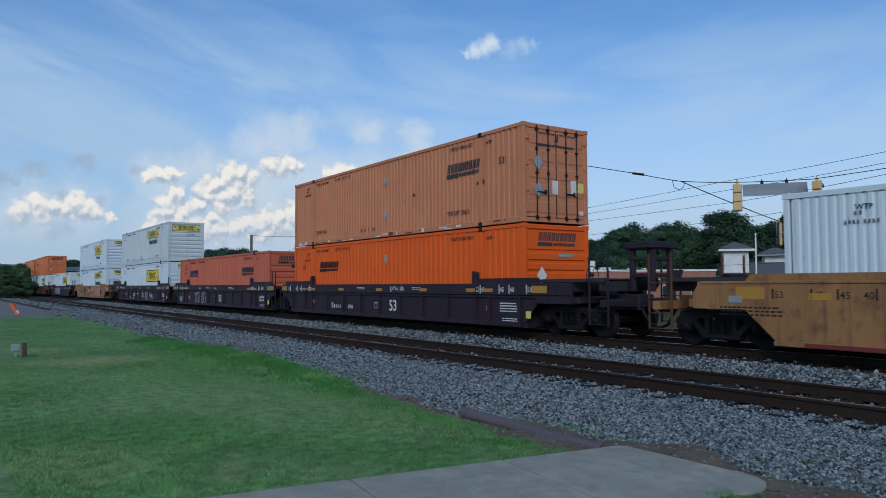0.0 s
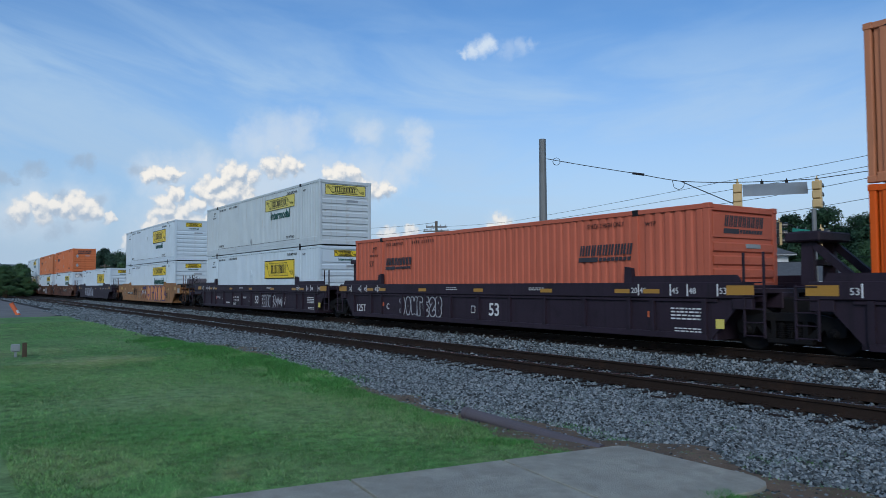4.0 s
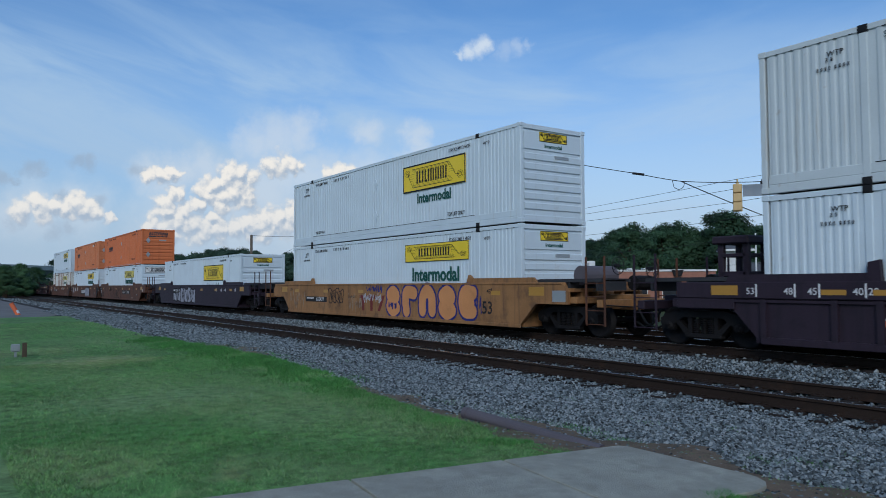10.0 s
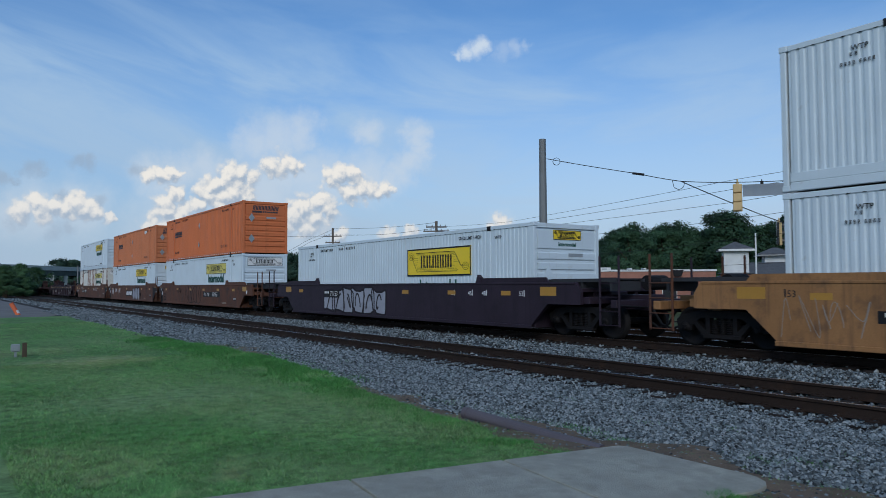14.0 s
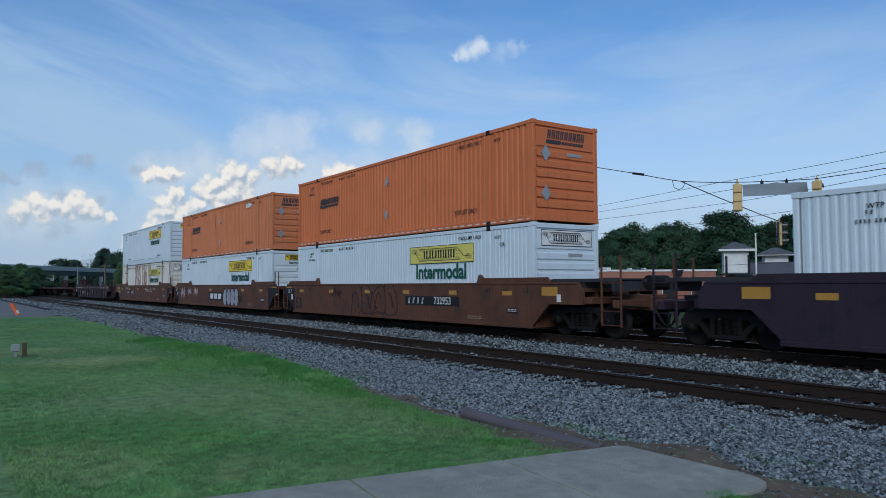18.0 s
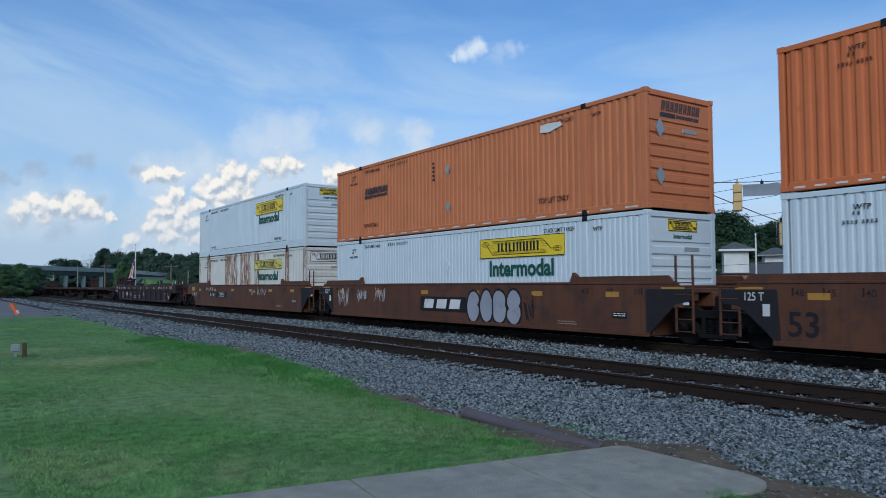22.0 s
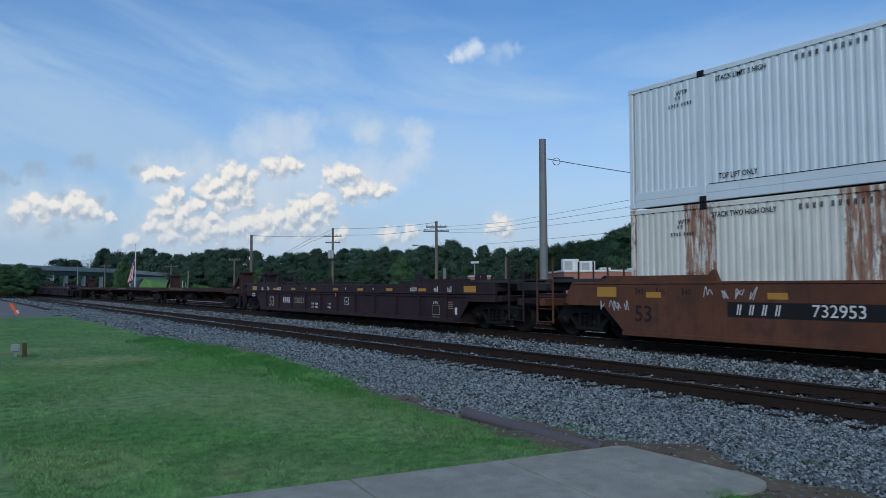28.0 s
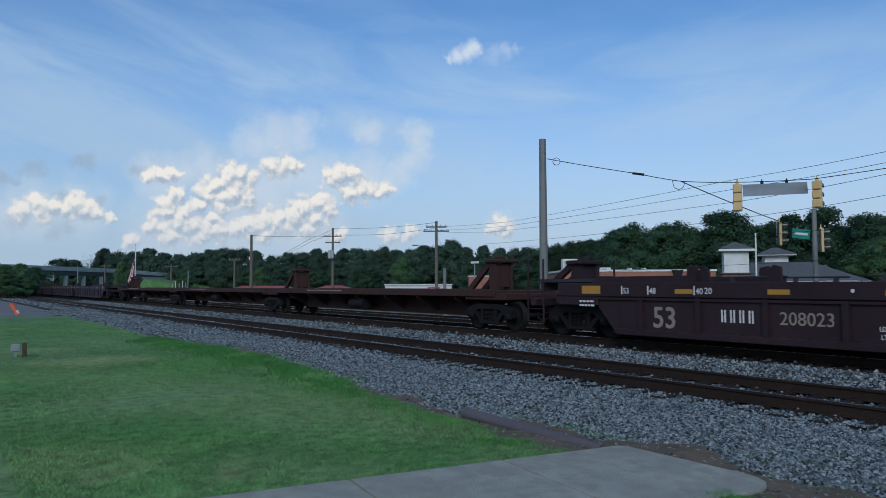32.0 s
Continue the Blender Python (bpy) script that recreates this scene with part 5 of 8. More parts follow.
# ---- trucks and cars ----
def truck_frame():
    """One cast side frame with its two windows, spring nest and bearing ends, centred on the bolster."""
    z = R_WHEEL
    m = Mesh()
    y0, y1 = -0.09, 0.09
    m.prism([(-1.12, z + 0.16), (-0.95, z + 0.27), (-0.5, z + 0.36), (0.5, z + 0.36), (0.95, z + 0.27), (1.12, z + 0.16), (1.12, z + 0.03), (0.72, z + 0.05), (0.5, z + 0.20), (-0.5, z + 0.20), (-0.72, z + 0.05), (-1.12, z + 0.03)], y0, y1)
    for s in (-1, 1):
        m.prism([(s * 0.74, z + 0.12), (s * 0.60, z + 0.12), (s * 0.22, z - 0.22), (s * 0.42, z - 0.22)], y0 + 0.01, y1 - 0.01)
        m.prism([(s * 0.28, z + 0.25), (s * 0.38, z + 0.25), (s * 0.38, z - 0.16), (s * 0.28, z - 0.16)], y0 + 0.015, y1 - 0.015)
        m.prism([(s * 0.70, z + 0.10), (s * 1.10, z + 0.10), (s * 1.12, z - 0.04), (s * 1.02, z - 0.08), (s * 0.76, z - 0.08)], y0 + 0.02, y1 - 0.02)
    m.box(-0.46, 0.46, y0, y1, z - 0.25, z - 0.15, 0.02)
    return m


def spring_nest():
    m = Mesh()
    for k in range(3):
        x = -0.19 + 0.19 * k
        for i in range(7):
            zz = R_WHEEL - 0.13 + i * 0.042
            m.lathe([(0.055, 0), (0.085, 0.006), (0.085, 0.020), (0.055, 0.026)], (x, 0, zz), "z", 10)
        m.rod((x, 0, R_WHEEL - 0.15), (x, 0, R_WHEEL + 0.17), 0.05, 8)
    return m


def wheelset_mesh():
    """Two wheels and their axle, turning about Y through the origin."""
    m = Mesh()
    r = R_WHEEL
    for s in (-1, 1):
        y = s * 0.7535
        prof = [(0.03, s * 0.09), (0.10, s * 0.09), (0.12, s * 0.03), (r - 0.10, s * 0.02), (r - 0.07, s * 0.06), (r - 0.005, s * 0.065), (r + 0.004, -s * 0.04), (r + 0.028, -s * 0.055), (r + 0.026, -s * 0.075), (r - 0.08, -s * 0.075), (r - 0.10, -s * 0.03), (0.12, -s * 0.04), (0.09, -s * 0.09), (0.03, -s * 0.09)]
        m.lathe(prof, (0, y, 0), "y", 28)
    m.rod((0, -1.02, 0), (0, 1.02, 0), 0.08, 12)
    for s in (-1, 1):
        m.rod((0, s * 0.93, 0), (0, s * 1.13, 0), 0.10, 10)
        for k in range(3):
            a = k * 2.094
            m.rod((0.05 * math.cos(a), s * 1.13, 0.05 * math.sin(a)), (0.05 * math.cos(a), s * 1.15, 0.05 * math.sin(a)), 0.018, 6)
    return m


TRUCK = {"frame": truck_frame().data("side_frame", M["iron"]), "springs": spring_nest().data("spring_nest", M["iron"]),
         "wheels": wheelset_mesh().data("wheelset", M["iron"], True),
         "bolster": Mesh().prism([(-1.0, R_WHEEL + 0.05), (1.0, R_WHEEL + 0.05), (1.0, R_WHEEL + 0.2), (0.5, R_WHEEL + 0.30), (-0.5, R_WHEEL + 0.30), (-1.0, R_WHEEL + 0.2)], -0.18, 0.18, "x").data("bolster", M["iron"]),
         "tread": Mesh().lathe([(R_WHEEL - 0.05, -0.82), (R_WHEEL + 0.0, -0.821), (R_WHEEL + 0.0045, -0.815)], (0, 0, 0), "y", 28).data("tread", M["tread"], True)}


def truck(parent, x):
    t = new("truck")
    t.parent, t.location = parent, (x, 0, 0)
    t["label"] = "four-wheeled cast-iron truck"
    for s in (-1, 1):
        shared("side_frame", TRUCK["frame"], t, (0, s * 1.02, 0))
        tagged(shared("spring_nest", TRUCK["springs"], t, (0, s * 1.02, 0)), kind="stuff")
    shared("bolster", TRUCK["bolster"], t)
    for s in (-1, 1):
        w = shared("wheelset", TRUCK["wheels"], t, (s * 0.89, 0, R_WHEEL))
        WHEELS.append((w, s * 0.89))
    return t


def coupler(parent, x, s):
    m = Mesh()
    m.box(x, x + s * 0.7, -0.09, 0.09, 0.76, 0.92, 0.02)
    m.box(x + s * 0.62, x + s * 0.88, -0.16, 0.15, 0.70, 0.99, 0.04)
    m.box(x + s * 0.80, x + s * 0.97, -0.02, 0.14, 0.72, 0.97, 0.03)
    c = part("coupler", m, M["iron"], parent, "dark cast coupler")
    h = Mesh().path([(x + s * 0.2, -0.3, 0.75), (x + s * 0.45, -0.3, 0.40), (x + s * 0.75, -0.26, 0.30), (x + s * 1.0, -0.22, 0.42)], 0.03, 6)
    part("air_hose", h, M["rubber"], parent, "hanging black air hose")
    return c


def ladder(parent, x, y, z0, z1, rungs, mat, wide=0.42, along="x"):
    m = Mesh()
    for k in (-0.5, 0.5):
        p = (x + k * wide, y) if along == "x" else (x, y + k * wide)
        m.box(p[0] - 0.025, p[0] + 0.025, p[1] - 0.02, p[1] + 0.02, z0, z1, 0.006)
    for i in range(rungs):
        z = z0 + 0.04 + (min(z1, 1.45) - z0 - 0.08) * i / max(1, rungs - 1)
        a, b = ((x - wide / 2, y - 0.03, z), (x + wide / 2, y - 0.03, z)) if along == "x" else ((x, y - wide / 2, z), (x, y + wide / 2, z))
        m.rod(a, b, 0.013, 6)
    return part("ladder", m, mat, parent, "end ladder with upright grab irons")


def hitch(parent, x, s, mat, top=2.45):
    """A raised trailer hitch: leaning legs under a flat head plate."""
    m = Mesh()
    if s == 0:
        for y in (-0.34, 0.34):
            for d in (-0.32, 0.30):
                m.box(x + d - 0.07, x + d + 0.07, y - 0.06, y + 0.06, 1.2, top - 0.16, 0.012)
        m.box(x - 0.3, x + 0.3, -0.4, 0.4, 1.55, 1.66, 0.01).box(x - 0.3, x + 0.3, -0.4, 0.4, 1.98, 2.06, 0.01)
        legs = part("trailer_hitch", m, mat, parent, "raised trailer hitch stand")
        part("head_plate", Mesh().box(x - 0.46, x + 0.44, -0.52, 0.52, top - 0.18, top, 0.03), mat, legs)
        return legs
    if top < 2.3:
        for y in (-0.30, 0.30):
            m.prism([(x - 0.10, 1.2), (x + 0.26, 1.2), (x + 0.22, top - 0.1), (x - 0.10, top - 0.1)], y - 0.05, y + 0.05)
            m.prism([(x - 1.35, 1.2), (x - 1.05, 1.2), (x - 0.02, top - 0.18), (x - 0.14, top - 0.05)], y - 0.06, y + 0.06)
        m.box(x - 0.06, x + 0.2, -0.3, 0.3, 1.3, top - 0.15, 0.02)
        legs = part("trailer_hitch", m, mat, parent, "raised trailer hitch stand")
        part("head_plate", Mesh().box(x - 0.22, x + 0.36, -0.46, 0.46, top - 0.12, top, 0.03).box(x - 0.1, x + 0.2, -0.12, 0.12, top - 0.01, top + 0.09, 0.02), mat, legs)
        return legs
    for y in (-0.42, 0.42):
        m.prism([(x - 0.14, 1.35), (x + 0.14, 1.35), (x + 0.11, top - 0.2), (x - 0.11, top - 0.2)], y - 0.06, y + 0.06)
        m.prism([(x - s * 1.15, 1.35), (x - s * 0.92, 1.35), (x - s * 0.02, top - 0.28), (x - s * 0.16, top - 0.22)], y - 0.05, y + 0.05)
    m.box(x - 0.12, x + 0.12, -0.42, 0.42, 1.75, 1.87, 0.01)
    legs = part("trailer_hitch", m, mat, parent, "raised trailer hitch stand")
    h = Mesh().box(x - 0.40, x + 0.34, -0.62, 0.62, top - 0.22, top - 0.02, 0.03)
    h.box(x - 0.2, x + 0.5 * s, -0.2, 0.2, top - 0.03, top + 0.02, 0.01)
    part("head_plate", h, mat, legs)
    return legs


def brake_wheel(parent, x, y, z, mat):
    m = Mesh()
    ring = [(x, y + 0.22 * math.cos(k * math.pi / 9), z + 0.22 * math.sin(k * math.pi / 9)) for k in range(19)]
    m.path(ring, 0.012, 6)
    for k in range(5):
        a = k * 2 * math.pi / 5
        m.rod((x, y, z), (x, y + 0.22 * math.cos(a), z + 0.22 * math.sin(a)), 0.009, 5)
    m.rod((x - 0.12, y, z), (x + 0.02, y, z), 0.05, 10)
    return part("brake_wheel", m, mat, parent, "hand brake wheel")


def reflectors(parent, xs, z, y, w=0.42, h=0.13):
    me = Mesh().box(-w / 2, w / 2, -0.003, 0.006, -h / 2, h / 2).data("reflector", M["reflector"])
    for x in xs:
        shared("reflector", me, parent, (x, y, z))


def load_marks(parent, xs, z, y, ink, h=0.26):
    """Length marks painted at the ends of the top chord."""
    m = Mesh()
    for x, text, side in xs:
        m.box(x - 0.018, x + 0.018, y - 0.003, y + 0.004, z - h / 2, z + h / 2)
        mark(text, x + side * 0.13, z - 0.02, 0.13, ink, parent, y)
    tagged(part("length_marks", m, ink, parent), kind="stuff")


TOP, LOW, OUT = 1.42, 0.20, 1.46


def well_car(u, paint, kind, label, group, front="end", rear="end", half=8.12):
    """A well for one box between two trucks. kind: 'ribbed' or 'smooth'. An end is 'end' with its own truck and platform, 'shared' with the
    truck carried here, or 'rest' where the neighbour carries the truck."""
    car = coupled(thing("well_car", label, "railcar", group), u)
    mat = M[paint]
    reach = {"end": 1.95, "shared": 1.0, "rest": 1.0}
    f, r = half + reach[front], half + reach[rear]
    key = (paint, kind, front, rear)
    prof = [(-half, LOW), (half, LOW), (half + 0.72, 0.86), (f, 0.86), (f, TOP - 0.24), (f - 0.16, TOP), (-r + 0.16, TOP), (-r, TOP - 0.24), (-r, 0.86), (-half - 0.72, 0.86)]
    for s in (-1, 1):
        m = Mesh()
        if kind == "smooth":
            m.prism(prof, s * OUT, s * (OUT - 0.10))
            m.box(-half - 0.1, half + 0.1, s * OUT, s * (OUT + 0.03), LOW - 0.03, LOW + 0.07, 0.01)
            m.box(-r + 0.2, f - 0.2, s * (OUT - 0.14), s * (OUT + 0.02), TOP - 0.04, TOP + 0.02, 0.01)
        else:
            web = [(-half, LOW), (half, LOW), (half + 0.6, 0.86), (half + 0.6, TOP), (-half - 0.6, TOP), (-half - 0.6, 0.86)]
            m.prism(web, s * (OUT - 0.07), s * (OUT - 0.12))
        wall = part("side_sill", m, mat, car, "pressed steel well side")
        if kind == "ribbed":
            chord = Mesh().box(-r, f, s * OUT, s * (OUT - 0.13), TOP - 0.34, TOP, 0.015)
            chord.box(-r + 0.8, f - 0.8, s * (OUT - 0.02), s * (OUT - 0.1), TOP - 0.42, TOP - 0.36, 0.008)
            part("top_chord", chord, mat, wall)
            part("bottom_chord", Mesh().box(-half + 0.05, half - 0.05, s * OUT, s * (OUT - 0.11), LOW - 0.02, LOW + 0.12, 0.012), mat, wall)
            rib = Mesh().prism([(s * OUT, LOW + 0.1), (s * OUT, TOP - 0.35), (s * (OUT - 0.09), TOP - 0.35), (s * (OUT - 0.09), LOW + 0.1)], -0.06, 0.06, "x").data("rib", mat)
            for x in [k * 1.47 + 0.05 for k in range(-4, 5)] + [-6.62, 6.62, 8.0, -8.02] if paint == "purple" else [k * 1.56 + 0.075 for k in range(-5, 5)] + [7.93]:
                shared("rib", rib, wall, (x, 0, 0))
            for e, ss in ((f, 1), (-r, -1)):
                part("end_sill", Mesh().box(ss * (half + 0.55), e, s * (OUT - 0.02), s * (OUT - 0.14), 0.86, 1.08, 0.01), mat, wall)
        # guides that stand over the sill where the box ends
        for e in (-1, 1):
            g = Mesh()
            a, b = e * (half - 2.2), e * (half + 0.75)
            g.prism([(a, TOP), (a + e * 0.10, TOP + 0.15), (b - e * 0.1, TOP + 0.15), (b, TOP)] if kind == "ribbed" else [(a - e * 0.2, TOP), (a, TOP + 0.16), (b - e * 0.15, TOP + 0.16), (b, TOP)], s * (OUT - 0.10), s * (OUT - 0.04))
            if kind == "ribbed":
                g.prism([(a - e * 0.12, TOP), (a + e * 0.14, TOP), (a + e * 0.10, TOP + 0.34), (a - e * 0.10, TOP + 0.38)], s * (OUT - 0.14), s * (OUT - 0.02))
            else:
                g.prism([(a - e * 0.30, TOP), (a - e * 0.02, TOP), (a - e * 0.06, TOP + 0.18), (a - e * 0.18, TOP + 0.27)], s * (OUT - 0.14), s * (OUT - 0.02))
            part("guide", g, mat, car)
    part("well_floor", Mesh().box(-half, half, -OUT + 0.1, OUT - 0.1, LOW, LOW + 0.05).box(-half, half, -0.5, -0.3, LOW + 0.05, LOW + 0.058).box(-half, half, 0.3, 0.5, LOW + 0.05, LOW + 0.058), M["black"], car)
    for e, how, reach_ in ((1, front, f), (-1, rear, r)):
        b = Mesh()
        b.box(e * (half + 0.02), e * (half + 0.12), -OUT + 0.1, OUT - 0.1, LOW - 0.01, 1.35, 0.01)
        b.box(e * (half + 0.1), e * (reach_ - 0.05), -OUT + 0.12, OUT - 0.12, 1.18, 1.28, 0.01)
        b.box(e * (half + 0.1), e * reach_, -0.32, 0.32, 0.86, 1.2, 0.02)
        for y in (-0.8, 0.8):
            b.box(e * (half + 0.1), e * (reach_ - 0.1), y - 0.07, y + 0.07, 1.0, 1.2, 0.01)
        part("end_frame", b, mat, car)
        if how == "end":
            p = Mesh()
            p.box(e * (reach_ - 0.1), e * (reach_ + 1.25), -0.30, 0.30, 0.72, 1.12, 0.02)
            p.box(e * (reach_ + 0.95), e * (reach_ + 1.15), -1.40, 1.40, 0.80, 1.0, 0.015)
            p.box(e * (reach_ - 0.1), e * (reach_ + 0.2), -1.35, 1.35, 0.88, 1.06, 0.015)
            part("end_platform", p, mat, car)
            gr = Mesh()
            for k in range(12):
                x = reach_ - 1.3 + k * 0.19
                gr.box(e * x, e * (x + 0.13), -1.25, -0.2, 1.50, 1.53)
            gr.box(e * (reach_ - 1.35), e * (reach_ + 1.0), -1.28, -1.22, 1.44, 1.52).box(e * (reach_ - 1.35), e * (reach_ + 1.0), -0.24, -0.18, 1.44, 1.52)
            for k in (0, 1.1, 2.1):
                gr.box(e * (reach_ - 1.3 + k), e * (reach_ - 1.22 + k), -1.25, -0.2, 1.22, 1.46)
            tagged(part("walkway", gr, M["grate"], car, "dark grated walkway"), kind="stuff")
            irons = M["brown"] if paint == "yellow_car" else mat
            ladder(car, e * (reach_ + 0.92), -1.40, 0.34, 2.08, 4, irons, 0.62)
            ladder(car, e * (reach_ + 0.92), 1.40, 0.34, 2.08, 4, irons, 0.62)
            coupler(car, e * (reach_ + 1.15), e)
            lever = Mesh().path([(e * (reach_ + 1.2), -1.3, 0.86), (e * (reach_ + 1.2), -0.3, 0.80), (e * (reach_ + 1.42), -0.12, 0.86)], 0.016, 6)
            part("uncoupling_lever", lever, M["black"], car)
            truck(car, e * (half + 1.55))
            tank = Mesh().rod((e * (reach_ + 0.5), 0.5, 1.42), (e * (reach_ + 0.5), 1.2, 1.42), 0.2, 14)
            part("air_tank", tank, M["iron"], car, "rounded air reservoir")
        else:
            j = Mesh().box(e * (reach_ - 0.1), e * (reach_ + 0.55), -0.28, 0.28, 0.74, 1.1, 0.03)
            part("articulated_joint", j, M["iron"], car)
            if how == "shared":
                truck(car, e * (half + 1.615))
            ladder(car, e * (reach_ + 0.05), -1.44, 0.30, 2.02 if e > 0 else 1.36, 5, mat, 0.44)
    # brake gear and rods under the ends
    rods = Mesh().rod((-half - 1.2, -0.5, 0.62), (-half - 0.1, -0.5, 0.9), 0.02).rod((half + 0.1, 0.5, 0.9), (half + 1.2, 0.5, 0.62), 0.02)
    part("brake_rod", rods, M["iron"], car)
    if kind == "smooth":
        reflectors(car, [-7.3, -4.3, -1.2, 1.6, 4.4, 7.1], TOP - 0.28, -OUT)
        reflectors(car, [-half - 0.6, half + 0.75], TOP - 0.22, -OUT, 0.62, 0.24)
    else:
        reflectors(car, [-6.62, -5.7, -3.0, 0.1, 3.1, 5.75, 6.62] if paint == "purple" else [-6.5, -4.3, -2.12, 0.04, 2.18, 4.38, 6.57], TOP - 0.20, -OUT, 0.46, 0.10)
        reflectors(car, [half + 0.75, -half - 0.75], TOP - 0.17, -OUT, 0.62, 0.2)
    return car


def spine_car(u0, u1, group, hitches, trucks):
    """A skeleton car: a deep centre beam under a narrow deck, trailer hitches at its ends."""
    uc, half = (u0 + u1) / 2, (u1 - u0) / 2
    car = coupled(thing("spine_car", "empty dull brown skeleton railcar with a trailer hitch", "railcar", group), uc)
    mat = M["spine"]
    deck = Mesh().box(-half + 0.3, half - 0.3, -1.25, 1.25, 1.12, 1.20, 0.01)
    deck.box(-half + 0.3, half - 0.3, -1.30, -1.2, 1.02, 1.24, 0.01).box(-half + 0.3, half - 0.3, 1.2, 1.30, 1.02, 1.24, 0.01)
    part("deck", deck, mat, car)
    beam = Mesh().prism([(-half + 0.3, 0.80), (-half + 1.6, 0.80), (-half + 2.6, 0.36), (half - 2.6, 0.36), (half - 1.6, 0.80), (half - 0.3, 0.80), (half - 0.3, 1.12), (-half + 0.3, 1.12)], -0.30, 0.30)
    part("centre_beam", beam, mat, car)
    br = Mesh().prism([(-1.22, 1.02), (-1.22, 0.94), (-0.30, 0.45), (0.30, 0.45), (1.22, 0.94), (1.22, 1.02)], -0.05, 0.05, "x").data("cross_bearer", mat)
    n = 7
    for k in range(n):
        shared("cross_bearer", br, car, (-half + 2.4 + (2 * half - 4.8) * k / (n - 1), 0, 0))
    part("air_tank", Mesh().rod((-0.8, -0.95, 0.66), (0.35, -0.95, 0.66), 0.20, 14), M["iron"], car, "rounded air reservoir")
    for x in trucks:
        truck(car, x - uc)
        part("end_sill", Mesh().box(x - uc - 1.0, x - uc + 1.0, -1.25, 1.25, 0.92, 1.12, 0.02), mat, car)
    for x, s in hitches:
        hitch(car, x - uc, s, mat, 2.2)
    bars(-4.5, 1.19, 3.6, 0.11, 1, M["tan_ink"], car, -1.301)
    return car

# ---- the train from front to rear ----
def note(car, ls, mat="white_ink", y=-OUT):
    for text, x, z, size in ls:
        mark(text, x, z, size, M[mat], car, y)


def build_train():
    boxes = "containers on the train"
    low, high = 0.26, 3.175

    # ochre car at the head of the shot
    a = well_car(98.43, "yellow_car", "smooth", "ochre yellow well car carrying a white corrugated container", "ochre well cars")
    load_marks(a, [(-8.23, "53", 1), (-7.46, "48", 1), (-6.97, "45", 1), (-6.3, "40", -1)], 1.18, -OUT, M["ink"], 0.2)
    bars(-9.4, 0.92, 1.4, 0.22, 3, M["ink"], a, -OUT)
    part("red_stripe", Mesh().box(-7.6, 7.6, -OUT - 0.034, -OUT - 0.02, LOW - 0.02, LOW + 0.06), M["spray_red"], a, "dark red stripe along the lower edge")
    part("plate", Mesh().box(-9.2, -8.9, -OUT - 0.006, -OUT, 1.0, 1.14), M["grey_plate"], a)
    c = container(90.36, low, "white_cont", "ribs", "white corrugated container in the ochre well car", boxes)
    side_print(c)

    # plum three-unit car
    g = "plum well cars"
    b1 = well_car(74.57, "purple", "ribbed", "dark plum ribbed well car under two stacked orange containers", g, "end", "shared")
    b2 = well_car(55.15, "purple", "ribbed", "dark plum ribbed well car with one salmon red container", g, "rest", "shared")
    b3 = well_car(35.57, "purple", "ribbed", "dark plum ribbed well car under two stacked white containers", g, "rest", "end")
    for car, base in ((b1, 74.57), (b2, 55.15), (b3, 35.57)):
        load_marks(car, [(8.35, "53", 1), (7.6, "48", 1), (7.15, "45", 1), (6.25, "40", 1), (-8.15, "53", -1), (-7.35, "48", -1), (-6.88, "45", -1), (-6.05, "40", -1)], TOP - 0.17, -OUT, M["white_ink"])
        mark("20", 6.12, TOP - 0.19, 0.13, M["white_ink"], car, -OUT)
        mark("20", -5.92, TOP - 0.19, 0.13, M["white_ink"], car, -OUT)
        bars(7.1, 0.86, 0.8, 0.30, 4, M["white_ink"], car, -OUT + 0.07)
        bars(7.2, 0.42, 0.8, 0.18, 3, M["white_ink"], car, -OUT + 0.07)
        bars(2.4, TOP - 0.12, 0.6, 0.1, 2, M["white_ink"], car, -OUT)
        bars(-1.6, TOP - 0.12, 0.6, 0.1, 2, M["white_ink"], car, -OUT)
        part("tag_plate", Mesh().box(-0.35, -0.15, -OUT + 0.066, -OUT + 0.075, 0.52, 0.74), M["white_ink"], car)
        part("tag_field", Mesh().box(-0.33, -0.17, -OUT + 0.062, -OUT + 0.07, 0.54, 0.72), M["purple"], car)
        part("data_plate", Mesh().box(8.25, 8.45, -OUT + 0.060, -OUT + 0.07, 0.44, 0.64), M["sign_worn"], car, "yellowed data plate")
        for x in (6.45, -5.8):
            part("warning_plate", Mesh().box(x, x + 0.12, -OUT + 0.060, -OUT + 0.07, 0.62, 0.76), M["orange_plastic"], car)
    note(b1, [("53", 1.0, 0.63, 0.38), ("B", -3.9, 0.55, 0.22)], y=-OUT + 0.066)
    spaced(-3.75, 0.46, 4, 0.17, 0.15, M["white_ink"], b1, -OUT + 0.066)
    mark("6505", -2.3, 0.53, 0.15, M["white_ink"], b1, -OUT + 0.066)
    note(b2, [("125T", -7.45, 0.5, 0.26), ("C", -5.4, 0.6, 0.2), ("53", 0.78, 0.63, 0.36)], y=-OUT + 0.066)
    bubbles("COWLESB", -4.55, -1.9, 0.30, 1.02, M["spray_white"], M["purple"], b2, -OUT + 0.06, 0.20, 0.08, 4)
    note(b3, [("53", 0.85, 0.64, 0.36), ("LD. LMT.  116,400", -2.3, 0.74, 0.10), ("LT. WT.  137,500", -2.3, 0.58, 0.10), ("PER UNIT", -0.95, 0.74, 0.10), ("A", -4.6, 0.66, 0.12)], y=-OUT + 0.066)
